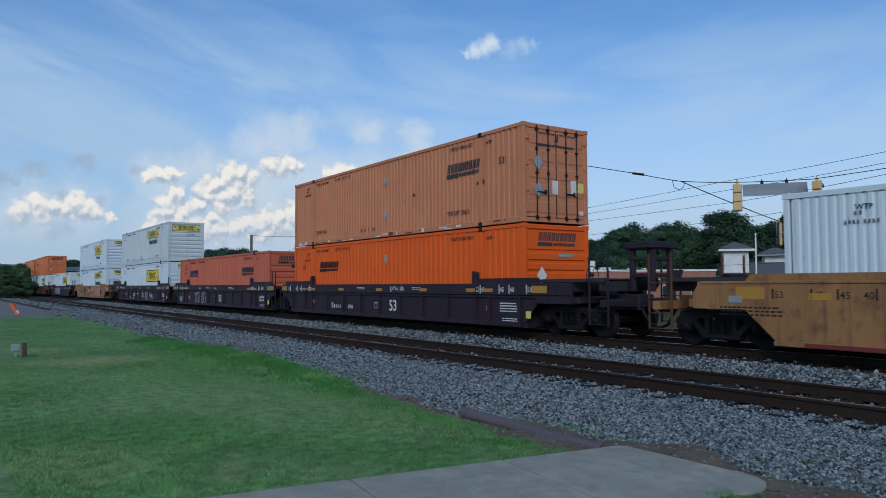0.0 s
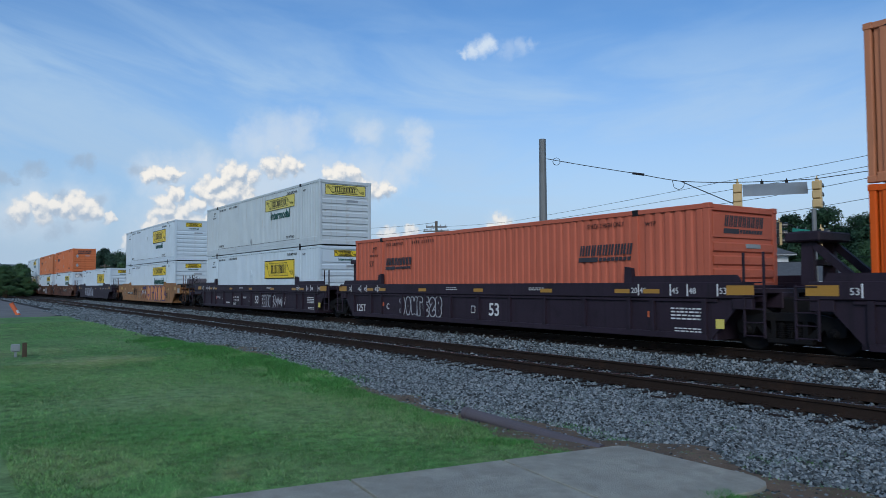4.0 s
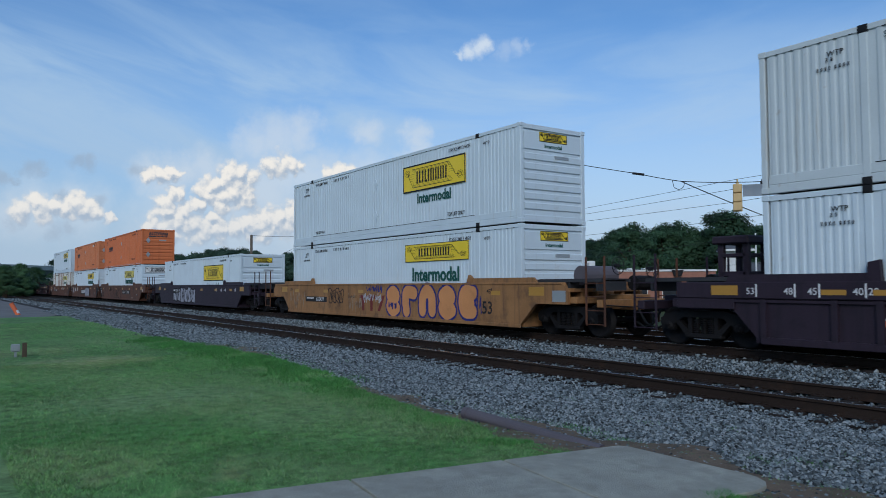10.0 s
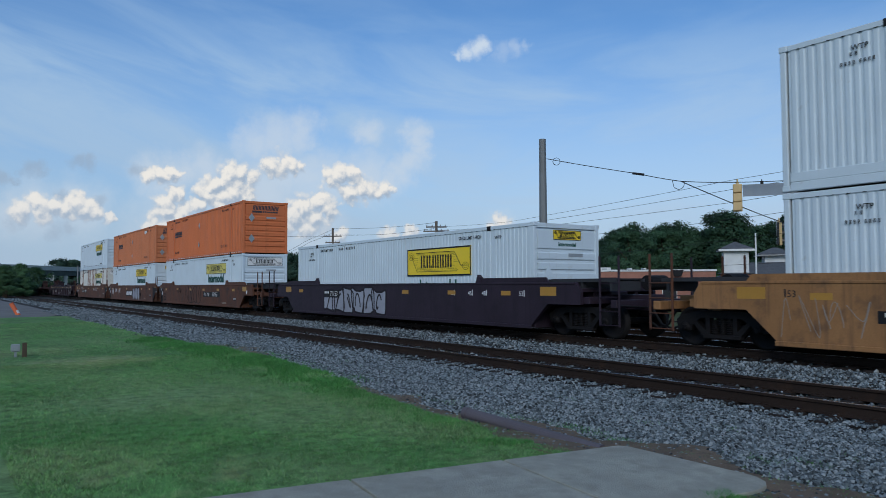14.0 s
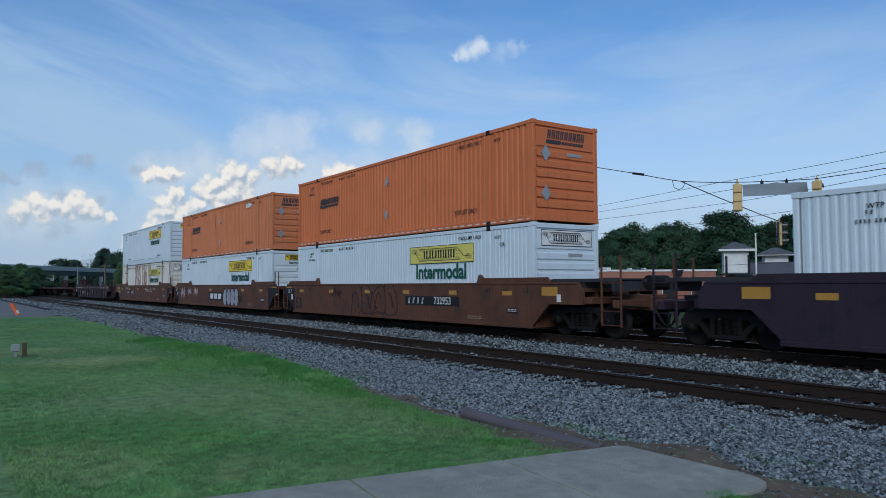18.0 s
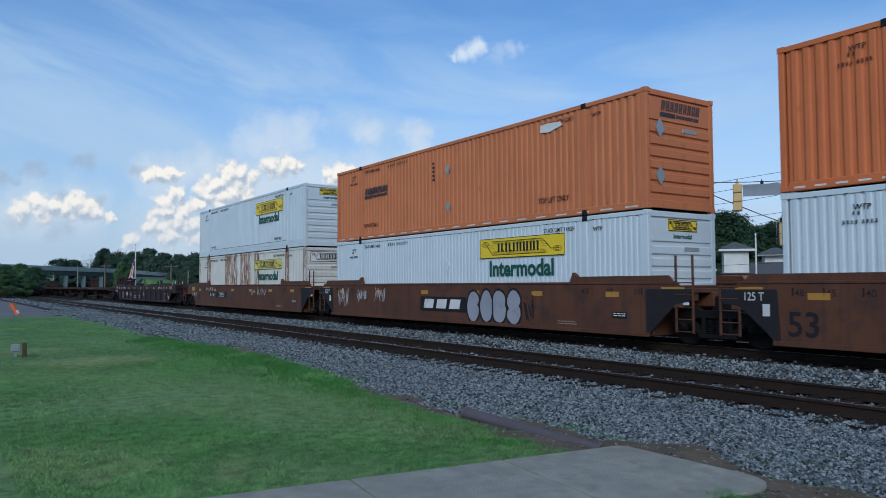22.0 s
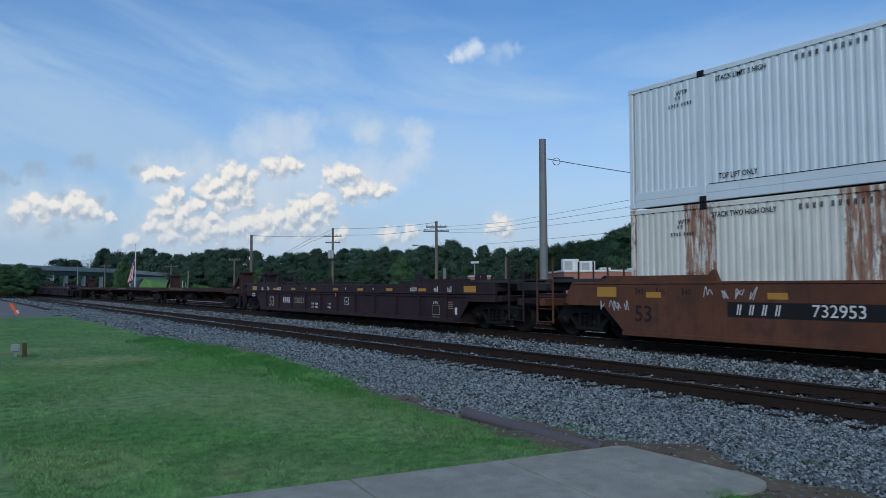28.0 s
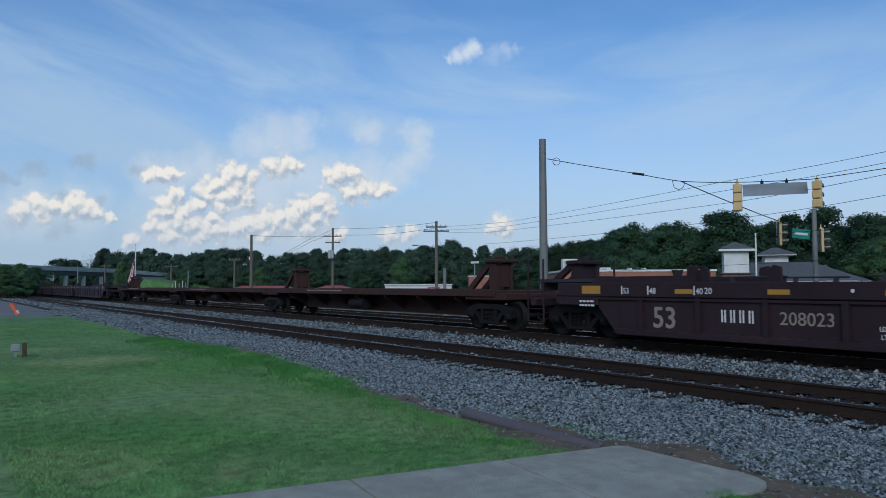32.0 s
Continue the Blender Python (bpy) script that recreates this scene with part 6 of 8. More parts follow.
    part("number_board", Mesh().box(-2.95, -2.0, -OUT + 0.064, -OUT + 0.07, 0.32, 0.5), M["black"], b3)
    mark("6505", -2.52, 0.40, 0.16, M["white_ink"], b3, -OUT + 0.062)
    bars(-3.95, 0.48, 0.6, 0.17, 1, M["white_ink"], b3, -OUT + 0.066)
    bubbles("ECONBS", 1.6, 3.45, 0.28, 0.92, M["spray_white"], M["purple"], b3, -OUT + 0.06, 0.18, 0.08, 9)
    scrawl("scrawl", 3.5, 4.6, 0.36, 0.86, 5, M["spray_white"], b3, -OUT + 0.06, 9, 0.03)
    scrawl("scrawl", -5.9, -4.9, 0.62, 0.8, 4, M["spray_white"], b3, -OUT + 0.06, 19, 0.02)
    scrawl("scrawl", 0.9, 1.9, 1.14, 1.36, 6, M["spray_white"], b1, -OUT, 21, 0.022)
    hitch(b1, 11.5, 0, M["purple"])
    hitch(b2, 9.75, -1, M["purple"])
    hitch(b3, 10.0, 0, M["purple"])
    hitch(b3, -9.35, 0, M["purple"])
    brake_wheel(b1, 10.55, -1.15, 1.62, M["purple"])
    brake_wheel(b3, -11.1, -1.0, 1.75, M["black"])

    c = container(66.5, high, "peach", "doors", "faded peach-orange corrugated container with barred doors, on top", boxes)
    side_print(c, stack="STACK 2 HIGH ONLY")
    block_logo(78.87 - 74.57, 4.82 - high, 1.75, 0.46, M["navy_ink"], c, FACE)
    mark("53'", 7.13, 1.88, 0.2, M["navy_ink"], c, FACE)
    diamond(0.28, 5.24 - high, 0.18, c, FACE)
    diamond(0.30, 3.99 - high, 0.18, c, FACE)
    front_sign(c, "mark")
    for zz, yy in ((1.75, -0.75), (0.95, -0.75)):
        d = diamond(yy, zz, 0.24, c, 0)
        d.rotation_euler, d.location = (0, 0, radians(90)), (8.10, 0, 0)
    for y0, y1, z0, z1, mt in ((-0.18, 0.05, 0.85, 1.25, "white_ink"), (0.58, 0.85, 0.85, 1.3, "white_ink"), (0.86, 1.1, 0.95, 1.25, "sign_worn"), (0.9, 1.1, 0.28, 0.4, "white_ink")):
        part("sticker", Mesh().box(8.052, 8.082, y0, y1, z0, z1), M[mt], c)
    chips = random.Random(5)
    for k in range(26):
        a = chips.uniform(-7.9, 7.6)
        part("paint_chip", Mesh().box(a, a + chips.uniform(0.05, 0.5), -1.2985, -1.29, 0.03 + chips.choice((0, 0.09)), 0.05 + chips.choice((0.01, 0.03, 0.10))), M["white_ink" if k % 3 else "spray_red"], c)
    for a in (-1.6, -1.35, -1.0, -0.7, -0.55, 2.2, 2.3, 5.9, 6.2):
        part("rust_spot", Mesh().box(a, a + chips.uniform(0.03, 0.07), FACE - 0.002, FACE + 0.01, 0.30 if a < 0 else 1.3, (0.34 if a < 0 else 1.36) + chips.uniform(0.02, 0.09)), M["rail_side"], c)
    c = container(66.5, low, "orange", "ribs", "bright orange corrugated container in the plum well car", boxes)
    side_print(c, top=False, stack="STACK 2 HIGH ONLY")
    block_logo(69.25 - 74.57, 1.96 - low, 1.75, 0.42, M["ink"], c, FACE)
    mark("53'", -6.95, 1.9, 0.2, M["ink"], c, FACE)
    diamond(0.33, 2.34 - low, 0.2, c, FACE)
    front_sign(c, "mark")
    d = diamond(-0.62, 1.38, 0.26, c, 0, M["white_ink"])
    d.rotation_euler, d.location = (0, 0, radians(90)), (8.07, 0, 0)
    c = container(47.07, low, "red_cont", "ribs", "salmon red corrugated container standing alone in its well", boxes)
    side_print(c, top=False, stack="STACK 2 HIGH ONLY")
    block_logo(49.45 - 55.15, 1.93 - low, 1.75, 0.44, M["navy_ink"], c, FACE)
    block_logo(4.2, 1.93 - low, 1.75, 0.44, M["navy_ink"], c, FACE)
    mark("53'", -6.8, 1.92, 0.2, M["ink"], c, FACE)
    front_sign(c, "mark")
    c = container(27.5, high, "cream_cont", "ribs", "weathered white corrugated container with a yellow banner, on top", boxes)
    side_print(c)
    banner(37.3 - 35.57, 40.95 - 35.57, 5.1 - high, 5.69 - high, c, FACE, "worn")
    mark("Intermodal", 39.2 - 35.57, 4.82 - high, 0.38, M["green_ink"], c, FACE)
    diamond(-0.3, 3.7 - high, 0.2, c, FACE)
    front_sign(c, "worn")
    c = container(27.5, low, "white_cont", "ribs", "white corrugated container with a framed yellow banner, stacked below", boxes)
    side_print(c, top=False)
    banner(37.26 - 35.57, 40.98 - 35.57, 1.71 - low, 2.62 - low, c, FACE, "framed")
    diamond(-0.25, 2.0 - low, 0.2, c, FACE, M["white_cont"])
    front_sign(c, "small")

    # ochre single car
    y = well_car(12.03, "yellow_car", "smooth", "ochre well car with peach and blue spray paint", "ochre well cars")
    load_marks(y, [(6.2, "45", -1), (6.9, "48", -1), (-8.0, "53", 1)], 1.2, -OUT, M["ink"], 0.16)
    mark("53", 6.7, 0.68, 0.36, M["ink"], y, -OUT)
    bubbles("SLUSE", 0.7, 6.3, 0.22, 1.42, M["spray_blue"], M["spray_peach"], y, -OUT - 0.004, 0.36, 0.15, 3)
    scrawl("scrawl", 0.95, 1.5, 0.5, 0.8, 3, M["spray_blue"], y, -OUT - 0.014, 2, 0.028)
    scrawl("scrawl", -0.7, 0.5, 1.08, 1.4, 6, M["spray_blue"], y, -OUT - 0.004, 26, 0.03)
    scrawl("scrawl", -1.0, 0.4, 0.7, 1.08, 6, M["spray_white"], y, -OUT - 0.008, 27, 0.03)
    scrawl("scrawl", 6.0, 6.45, 0.5, 1.2, 3, M["spray_blue"], y, -OUT - 0.002, 6, 0.03)
    scrawl("scrawl", -8.2, -6.3, 0.35, 1.25, 4, M["tan_ink"], y, -OUT - 0.002, 8, 0.012)
    scrawl("scrawl", -4.0, -2.7, 0.65, 1.26, 4, M["spray_black"], y, -OUT - 0.002, 12, 0.035)
    scrawl("scrawl", -2.2, -1.0, 0.30, 1.1, 3, M["tan_ink"], y, -OUT - 0.002, 14, 0.012)
    stem = Mesh()
    for a in (-1.0, -0.35):
        stem.box(a - 0.28, a + 0.28, -OUT - 0.005, -OUT, 0.88, 1.0).box(a - 0.09, a + 0.09, -OUT - 0.005, -OUT, 0.42, 0.88)
    skewed(stem, 0.12, 0.30, 0.42, 1.0, -OUT - 0.002, 0.6)
    part("maker_mark", stem, M["spray_red"], y, "faded dark red maker's mark, painted over")
    part("number_board", Mesh().box(-6.32, -4.2, -OUT - 0.005, -OUT, 0.68, 0.90), M["black"], y)
    mark("652419", -4.85, 0.79, 0.17, M["white_ink"], y, -OUT - 0.005)
    bars(-6.2, 0.87, 0.75, 0.16, 1, M["white_ink"], y, -OUT - 0.005)
    mark("LD LMT 182770", -1.9, 0.93, 0.09, M["ink"], y, -OUT)
    part("plate", Mesh().box(9.5, 10.0, -OUT - 0.006, -OUT, 0.92, 1.22), M["grey_plate"], y)
    brake_wheel(y, 11.3, -0.9, 1.85, M["black"])
    part("air_tank", Mesh().rod((10.0, -0.9, 1.62), (10.0, 0.3, 1.62), 0.26, 18), M["pipe"], y, "dark rounded reservoir")
    c = container(3.95, high, "white_cont", "ribs", "white corrugated container stacked on top, with a framed yellow banner", boxes)
    side_print(c)
    banner(13.73 - 12.03, 17.47 - 12.03, 4.63 - high, 5.57 - high, c, FACE, "framed")
    mark("Intermodal", 15.65 - 12.03, 4.36 - high, 0.32, M["green_ink"], c, FACE)
    diamond(-0.3, 5.2 - high, 0.2, c, FACE, M["white_cont"])
    diamond(-0.3, 4.0 - high, 0.2, c, FACE, M["white_cont"])
    front_sign(c, "small")
    c = container(3.95, low, "white_cont", "ribs", "white corrugated container with a yellow banner, stacked below", boxes)
    side_print(c, top=False)
    banner(13.85 - 12.03, 17.6 - 12.03, 2.18 - low, 2.79 - low, c, FACE)
    mark("Intermodal", 15.7 - 12.03, 1.72 - low, 0.44, M["green_ink"], c, FACE)
    front_sign(c, "small")

    # dark single car with one box
    f = well_car(-11.5, "purple", "smooth", "dark plum well car with grey block spray paint", "plum well cars")
    load_marks(f, [(4.55, "40", -1), (5.5, "45", -1), (6.2, "48", -1), (7.9, "53", -1)], 1.14, -OUT, M["white_ink"], 0.18)
    scrawl("scrawl", -4.8, 0.2, 0.28, 1.30, 6, M["spray_black"], f, -OUT - 0.004, 31, 0.075, M["spray_grey"], square=0.35)
    part("number_board", Mesh().box(-4.9, -3.5, -OUT - 0.024, -OUT, 0.88, 1.18), M["black"], f)
    mark("71153", -3.95, 1.03, 0.19, M["white_ink"], f, -OUT - 0.024)
    bars(-4.82, 1.13, 0.42, 0.2, 1, M["white_ink"], f, -OUT - 0.024)
    c = container(-19.51, low, "white_cont", "ribs", "white corrugated container with framed yellow banner, alone in its well", boxes)
    side_print(c, top=False)
    banner(1.43, 5.16, 1.68 - low, 2.62 - low, c, FACE, "framed")
    mark("Intermodal", 3.3, 1.36 - low, 0.34, M["green_ink"], c, FACE)
    front_sign(c, "small")
    d = diamond(-0.75, 1.35, 0.3, c, 0, M["white_cont"])
    d.rotation_euler, d.location = (0, 0, radians(90)), (8.07, 0, 0)

    # brown three-unit car
    g = "brown well cars"
    t1 = well_car(-35.08, "brown", "smooth", "rust-brown smooth-sided well car under an orange and a white container", g, "end", "shared")
    t2 = well_car(-54.53, "brown", "smooth", "rust-brown well car with silver bubble spray paint", g, "rest", "shared")
    t3 = well_car(-73.97, "brown", "smooth", "rust-brown well car under a white and a rust-streaked container", g, "rest", "end")
    for car in (t1, t2, t3):
        load_marks(car, [(8.0, "53", -1), (7.1, "48", -1), (6.3, "45", -1), (-6.5, "40", 1), (-7.2, "45", 1), (-7.8, "48", 1)], 1.22, -OUT, M["ink"], 0.16)
        part("number_plate_field", Mesh().box(7.1, 7.55, -OUT - 0.005, -OUT, 0.56, 0.72), M["black"], car)
        bars(7.13, 0.69, 0.38, 0.1, 2, M["white_ink"], car, -OUT - 0.005)
        bars(5.2, 0.44, 0.7, 0.12, 2, M["tan_ink"], car, -OUT)
        part("paper_tag", Mesh().box(9.15, 9.3, -OUT - 0.005, -OUT, 0.92, 1.12), M["white_ink"], car)
    for car, x in ((t1, 3.2), (t3, -3.75)):
        part("number_board", Mesh().box(x - 1.65, x + 1.55, -OUT - 0.005, -OUT, 0.70, 1.01), M["black"], car)
        mark("732953", x + 0.62, 0.855, 0.23, M["white_ink"], car, -OUT - 0.005)
        spaced(x - 1.45, 0.75, 4, 0.28, 0.21, M["white_ink"], car, -OUT - 0.005, "maker_mark", 0.2)
    part("number_board", Mesh().box(-1.45, 1.15, -OUT - 0.005, -OUT, 0.52, 1.0), M["black"], t2)
    lg = Mesh()
    for k in range(3):
        skewed(lg, -1.25 + k * 0.74, -0.70 + k * 0.74, 0.62, 0.92, -OUT - 0.006, 0.3)
    part("maker_mark", lg, M["white_ink"], t2, "three slanted white blocks on a black field")
    bubbles("GOBS", 1.2, 3.75, 0.22, 1.26, M["spray_black"], M["spray_grey"], t2, -OUT - 0.004, 0.36, 0.14, 41, True)
    scrawl("scrawl", 3.6, 4.3, 0.35, 1.1, 3, M["spray_black"], t2, -OUT - 0.002, 45, 0.03)
    for k, (a, b) in enumerate(((-7.6, -6.7), (-6.0, -5.2), (-4.6, -3.8))):
        scrawl("scrawl", a, b, 0.75 - 0.2 * (k == 0), 1.3, 6, M["spray_white"], t2, -OUT - 0.002, 50 + k, 0.012)
    scrawl("scrawl", -2.5, 0.95, 0.22, 1.40, 4, M["spray_black"], t1, -OUT - 0.002, 61, 0.035)
    scrawl("scrawl", -4.3, -3.3, 0.8, 1.3, 3, M["spray_black"], t1, -OUT - 0.002, 63, 0.03)
    mark("53", -7.6, 0.58, 0.46, M["spray_black"], t1, -OUT - 0.002)
    mark("53", -7.6, 0.68, 0.36, M["spray_black"], t3, -OUT - 0.002)
    scrawl("scrawl", -8.9, -8.0, 0.75, 1.0, 4, M["spray_white"], t3, -OUT - 0.002, 71, 0.018)
    scrawl("scrawl", -6.0, -4.6, 1.05, 1.33, 4, M["spray_white"], t3, -OUT - 0.002, 73, 0.02)
    scrawl("scrawl", 1.5, 4.0, 0.85, 1.3, 5, M["spray_white"], t3, -OUT - 0.002, 75, 0.012)
    for car in (t2, t3):
        part("joint_panel", Mesh().prism([(8.12, 0.24), (8.12, 1.27), (9.35, 1.27), (9.35, 1.0), (8.95, 0.94), (8.2, 0.24)], -OUT - 0.008, -OUT - 0.002), M["sooty"], car, "sooty end panel")
    for car in (t1, t2):
        part("joint_panel", Mesh().prism([(-9.35, 0.98), (-9.35, 1.27), (-8.12, 1.27), (-8.06, 0.24), (-8.12, 0.24), (-8.95, 0.94)], -OUT - 0.012, -OUT - 0.002), M["sooty"], car, "sooty end panel with white lettering")
        part("paper_tag", Mesh().box(-8.42, -8.27, -OUT - 0.017, -OUT - 0.012, 0.74, 0.98), M["white_ink"], car)
        mark("125 T", -8.62, 1.12, 0.165, M["white_ink"], car, -OUT - 0.012)
    c = container(-43.16, high, "orange_mid", "ribs", "dulled orange corrugated container stacked on top", boxes)
    side_print(c, stack="STACK 2 HIGH ONLY")
    block_logo(-40.8 + 35.08, 4.70 - high, 1.72, 0.40, M["navy_ink"], c, FACE)
    diamond(0.0, 5.2 - high, 0.19, c, FACE)
    diamond(-0.05, 3.99 - high, 0.19, c, FACE)
    worn = Mesh()
    for k in range(40):
        worn.box(-7.8 + k * 0.4, -7.8 + k * 0.4 + 0.22, -1.2985, -1.29, 0.05, 0.085)
    tagged(part("worn_edge", worn, M["white_ink"], c, "paint worn pale along the bottom rail"), kind="stuff")
    front_sign(c, "mark")
    for zz in (1.95, 0.8):
        d = diamond(-0.8, zz, 0.24, c, 0)
        d.rotation_euler, d.location = (0, 0, radians(90)), (8.075, 0, 0)
    c = container(-43.16, low, "white_cont", "ribs", "white corrugated container with a worn yellow banner, stacked below", boxes)
    side_print(c, top=False)
    mark("OR", 6.7, 2.3, 0.12, M["ink"], c, FACE)
    banner(1.63, 5.32, 2.10 - low, 2.69 - low, c, FACE, "worn")
    mark("Intermodal", 3.46, 1.80 - low, 0.46, M["green_ink"], c, FACE)
    front_sign(c, "white")
    c = container(-62.6, high, "peach_deep", "ribs", "faded orange corrugated container stacked on top", boxes)
    side_print(c, stack="STACK 2 HIGH ONLY")
    block_logo(-60.2 + 54.53, 4.72 - high, 1.72, 0.40, M["navy_ink"], c, FACE)
    diamond(-0.05, 5.15 - high, 0.19, c, FACE)
    diamond(-0.05, 3.93 - high, 0.19, c, FACE)
    bars(-0.95, 5.5 - high, 0.14, 0.7, 5, M["ink"], c, FACE)
    part("torn_sticker", Mesh().prism([(4.4, 2.40), (4.75, 2.36), (5.3, 2.47), (5.2, 2.58), (4.7, 2.62), (4.42, 2.6)], FACE - 0.003, FACE + 0.004), M["fascia"], c)
    worn = Mesh()
    for k in range(20):
        worn.box(-7.8 + k * 0.8, -7.8 + k * 0.8 + 0.4, -1.2985, -1.29, 0.05, 0.085)
    tagged(part("worn_edge", worn, M["white_ink"], c, "paint worn pale along the bottom rail"), kind="stuff")
    front_sign(c, "mark")
    for zz in (1.95, 0.8):
        d = diamond(-0.8, zz, 0.24, c, 0)
        d.rotation_euler, d.location = (0, 0, radians(90)), (8.075, 0, 0)
    c = container(-62.6, low, "white_cont", "ribs", "white corrugated container with a yellow banner, stacked below", boxes)
    side_print(c, top=False)
    banner(1.66, 5.32, 2.17 - low, 2.755 - low, c, FACE)
    mark("Intermodal", 3.5, 1.84 - low, 0.44, M["green_ink"], c, FACE)
    diamond(-0.1, 1.98 - low, 0.2, c, FACE, M["white_cont"])
    front_sign(c, "small")
    c = container(-82.05, high, "white_cont", "ribs", "white corrugated container stacked on top, with a yellow banner", boxes)
    side_print(c)
    banner(-72.08 + 73.97, -68.45 + 73.97, 5.02 - high, 5.65 - high, c, FACE)
    mark("Intermodal", 3.68, 4.75 - high, 0.42, M["green_ink"], c, FACE)
    front_sign(c, "small")
    c = container(-82.05, low, "rust_cont", "ribs", "white corrugated container heavily streaked with rust", boxes)
    side_print(c, top=False, stack="STACK TWO HIGH ONLY")
    banner(-72.2 + 73.97, -68.5 + 73.97, 2.2 - low, 2.69 - low, c, FACE, "worn")
    mark("Intermodal", 3.6, 1.85 - low, 0.42, M["green_ink"], c, FACE)
    front_sign(c, "white")

    # empty maroon car
    e = well_car(-97.535, "maroon", "ribbed", "empty dark maroon ribbed well car", "empty cars", half=8.51)
    load_marks(e, [(-8.26, "53", 1), (-7.48, "48", 1), (-6.23, "40", 1), (8.26, "53", -1), (7.49, "48", -1), (6.0, "40", -1)], TOP - 0.18, -OUT, M["white_ink"], 0.2)
    for x in (-5.88, 6.14):
        mark("20", x, TOP - 0.19, 0.13, M["white_ink"], e, -OUT)
    note(e, [("53", -7.08, 0.60, 0.46)], "tan_ink", -OUT + 0.066)
    mark("208023", -3.79, 0.69, 0.25, M["tan_ink"], e, -OUT + 0.062)
    spaced(-5.62, 0.58, 4, 0.21, 0.26, M["white_ink"], e, -OUT + 0.064, "maker_mark")
    note(e, [("LD LMT   170500", -2.14, 0.58, 0.085), ("LT WT    49500", -2.15, 0.44, 0.085), ("IL 53-2", -0.67, 0.59, 0.085), ("IW 8-8", -0.68, 0.45, 0.085), ("H", 0.92, 0.73, 0.10), ("L 72-5", 7.28, 0.80, 0.09)], y=-OUT + 0.064)
    for name, cx, cz, rx, rz, mt in (("plate_outline", 0.92, 0.75, 0.17, 0.14, "white_ink"), ("panel_outline", 7.30, 0.56, 0.22, 0.16, "tan_ink")):
        frame_ = Mesh()
        for a, b, c, d in ((-rx, rx, rz - 0.015, rz), (-rx, rx, -rz, 0.015 - rz), (-rx, 0.015 - rx, 0.015 - rz, rz - 0.015), (rx - 0.015, rx, 0.015 - rz, rz - 0.015)):
            frame_.box(cx + a, cx + b, -OUT + 0.062, -OUT + 0.067, cz + c, cz + d)
        part(name, frame_, M[mt], e, "stencilled outline on the side")
    bars(7.9, 0.84, 0.38, 0.26, 4, M["tan_ink"], e, -OUT + 0.066)
    bars(7.12, 0.33, 0.34, 0.08, 2, M["white_ink"], e, -OUT + 0.066)
    part("paper_tag", Mesh().box(8.38, 8.5, -OUT + 0.060, -OUT + 0.067, 0.44, 0.66), M["white_ink"], e, "white paper tag")
    for x in (-2.9, 0.95, 3.2):
        part("round_mark", Mesh().rod((x, -OUT - 0.003, TOP - 0.17), (x, -OUT + 0.004, TOP - 0.17), 0.035, 10), M["white_ink"], e)
    part("white_tick", Mesh().box(0.06, 0.09, -OUT - 0.003, -OUT + 0.01, 0.93, 1.07), M["white_ink"], e)
    bars(-9.66, 0.98, 0.5, 0.2, 2, M["white_ink"], e, -OUT)
    # box guides and lashing brackets that stand on the chords of the empty well
    for sy in (-1, 1):
        for x in ((-6.07, -4.43, 6.05) if sy < 0 else (-6.07, 6.05)):
            g_ = Mesh().prism([(x - 0.13, TOP), (x + 0.13, TOP), (x + 0.10, TOP + 0.30), (x - 0.04, TOP + 0.34), (x - 0.12, TOP + 0.26)], sy * (OUT - 0.20), sy * (OUT - 0.12))
            g_.box(x - 0.10, x + 0.10, sy * (OUT - 0.34), sy * (OUT - 0.21), TOP - 0.02, TOP + 0.08)
            part("box_guide", g_, M["maroon"], e)
        for x in (-5.0, -2.0, 1.2, 5.2, 7.2):
            part("lashing_rail", Mesh().rod((x - 0.75, sy * (OUT - 0.25), TOP + 0.10), (x + 0.75, sy * (OUT - 0.25), TOP + 0.10), 0.022, 6).box(x - 0.5, x - 0.42, sy * (OUT - 0.29), sy * (OUT - 0.21), TOP - 0.01, TOP + 0.10).box(x + 0.42, x + 0.5, sy * (OUT - 0.29), sy * (OUT - 0.21), TOP - 0.01, TOP + 0.10), M["grate"], e)
    brake_wheel(e, 11.35, -1.0, 1.7, M["black"])
    hitch(e, -10.97, 1, M["maroon"], 2.05)

    # skeleton cars and empty wells behind
    spine_car(-128.9, -110.6, "empty cars", [(-112.2, 1), (-127.9, 1)], [-111.4])
    spine_car(-147.2, -128.9, "empty cars", [], [-128.9])
    spine_car(-166.3, -147.2, "empty cars", [(-164.9, 1)], [-147.2, -165.4])
    for k, (fr, re) in enumerate((("end", "shared"), ("rest", "shared"), ("rest", "end"))):
        well_car(-181.9 - 20.2 * k, "purple", "ribbed", "empty dark well car far down the line", "empty cars", fr, re, 8.5)
    for k in range(3):
        spine_car(-258.0 - 20 * k, -239.0 - 20 * k, "empty cars", [(-241.0 - 20 * k, 1)], [-239.9 - 20 * k])


build_train()

# ---- beyond the tracks: woods, poles and wires, signals, buildings, the bridge ----
FIELD = -1.32


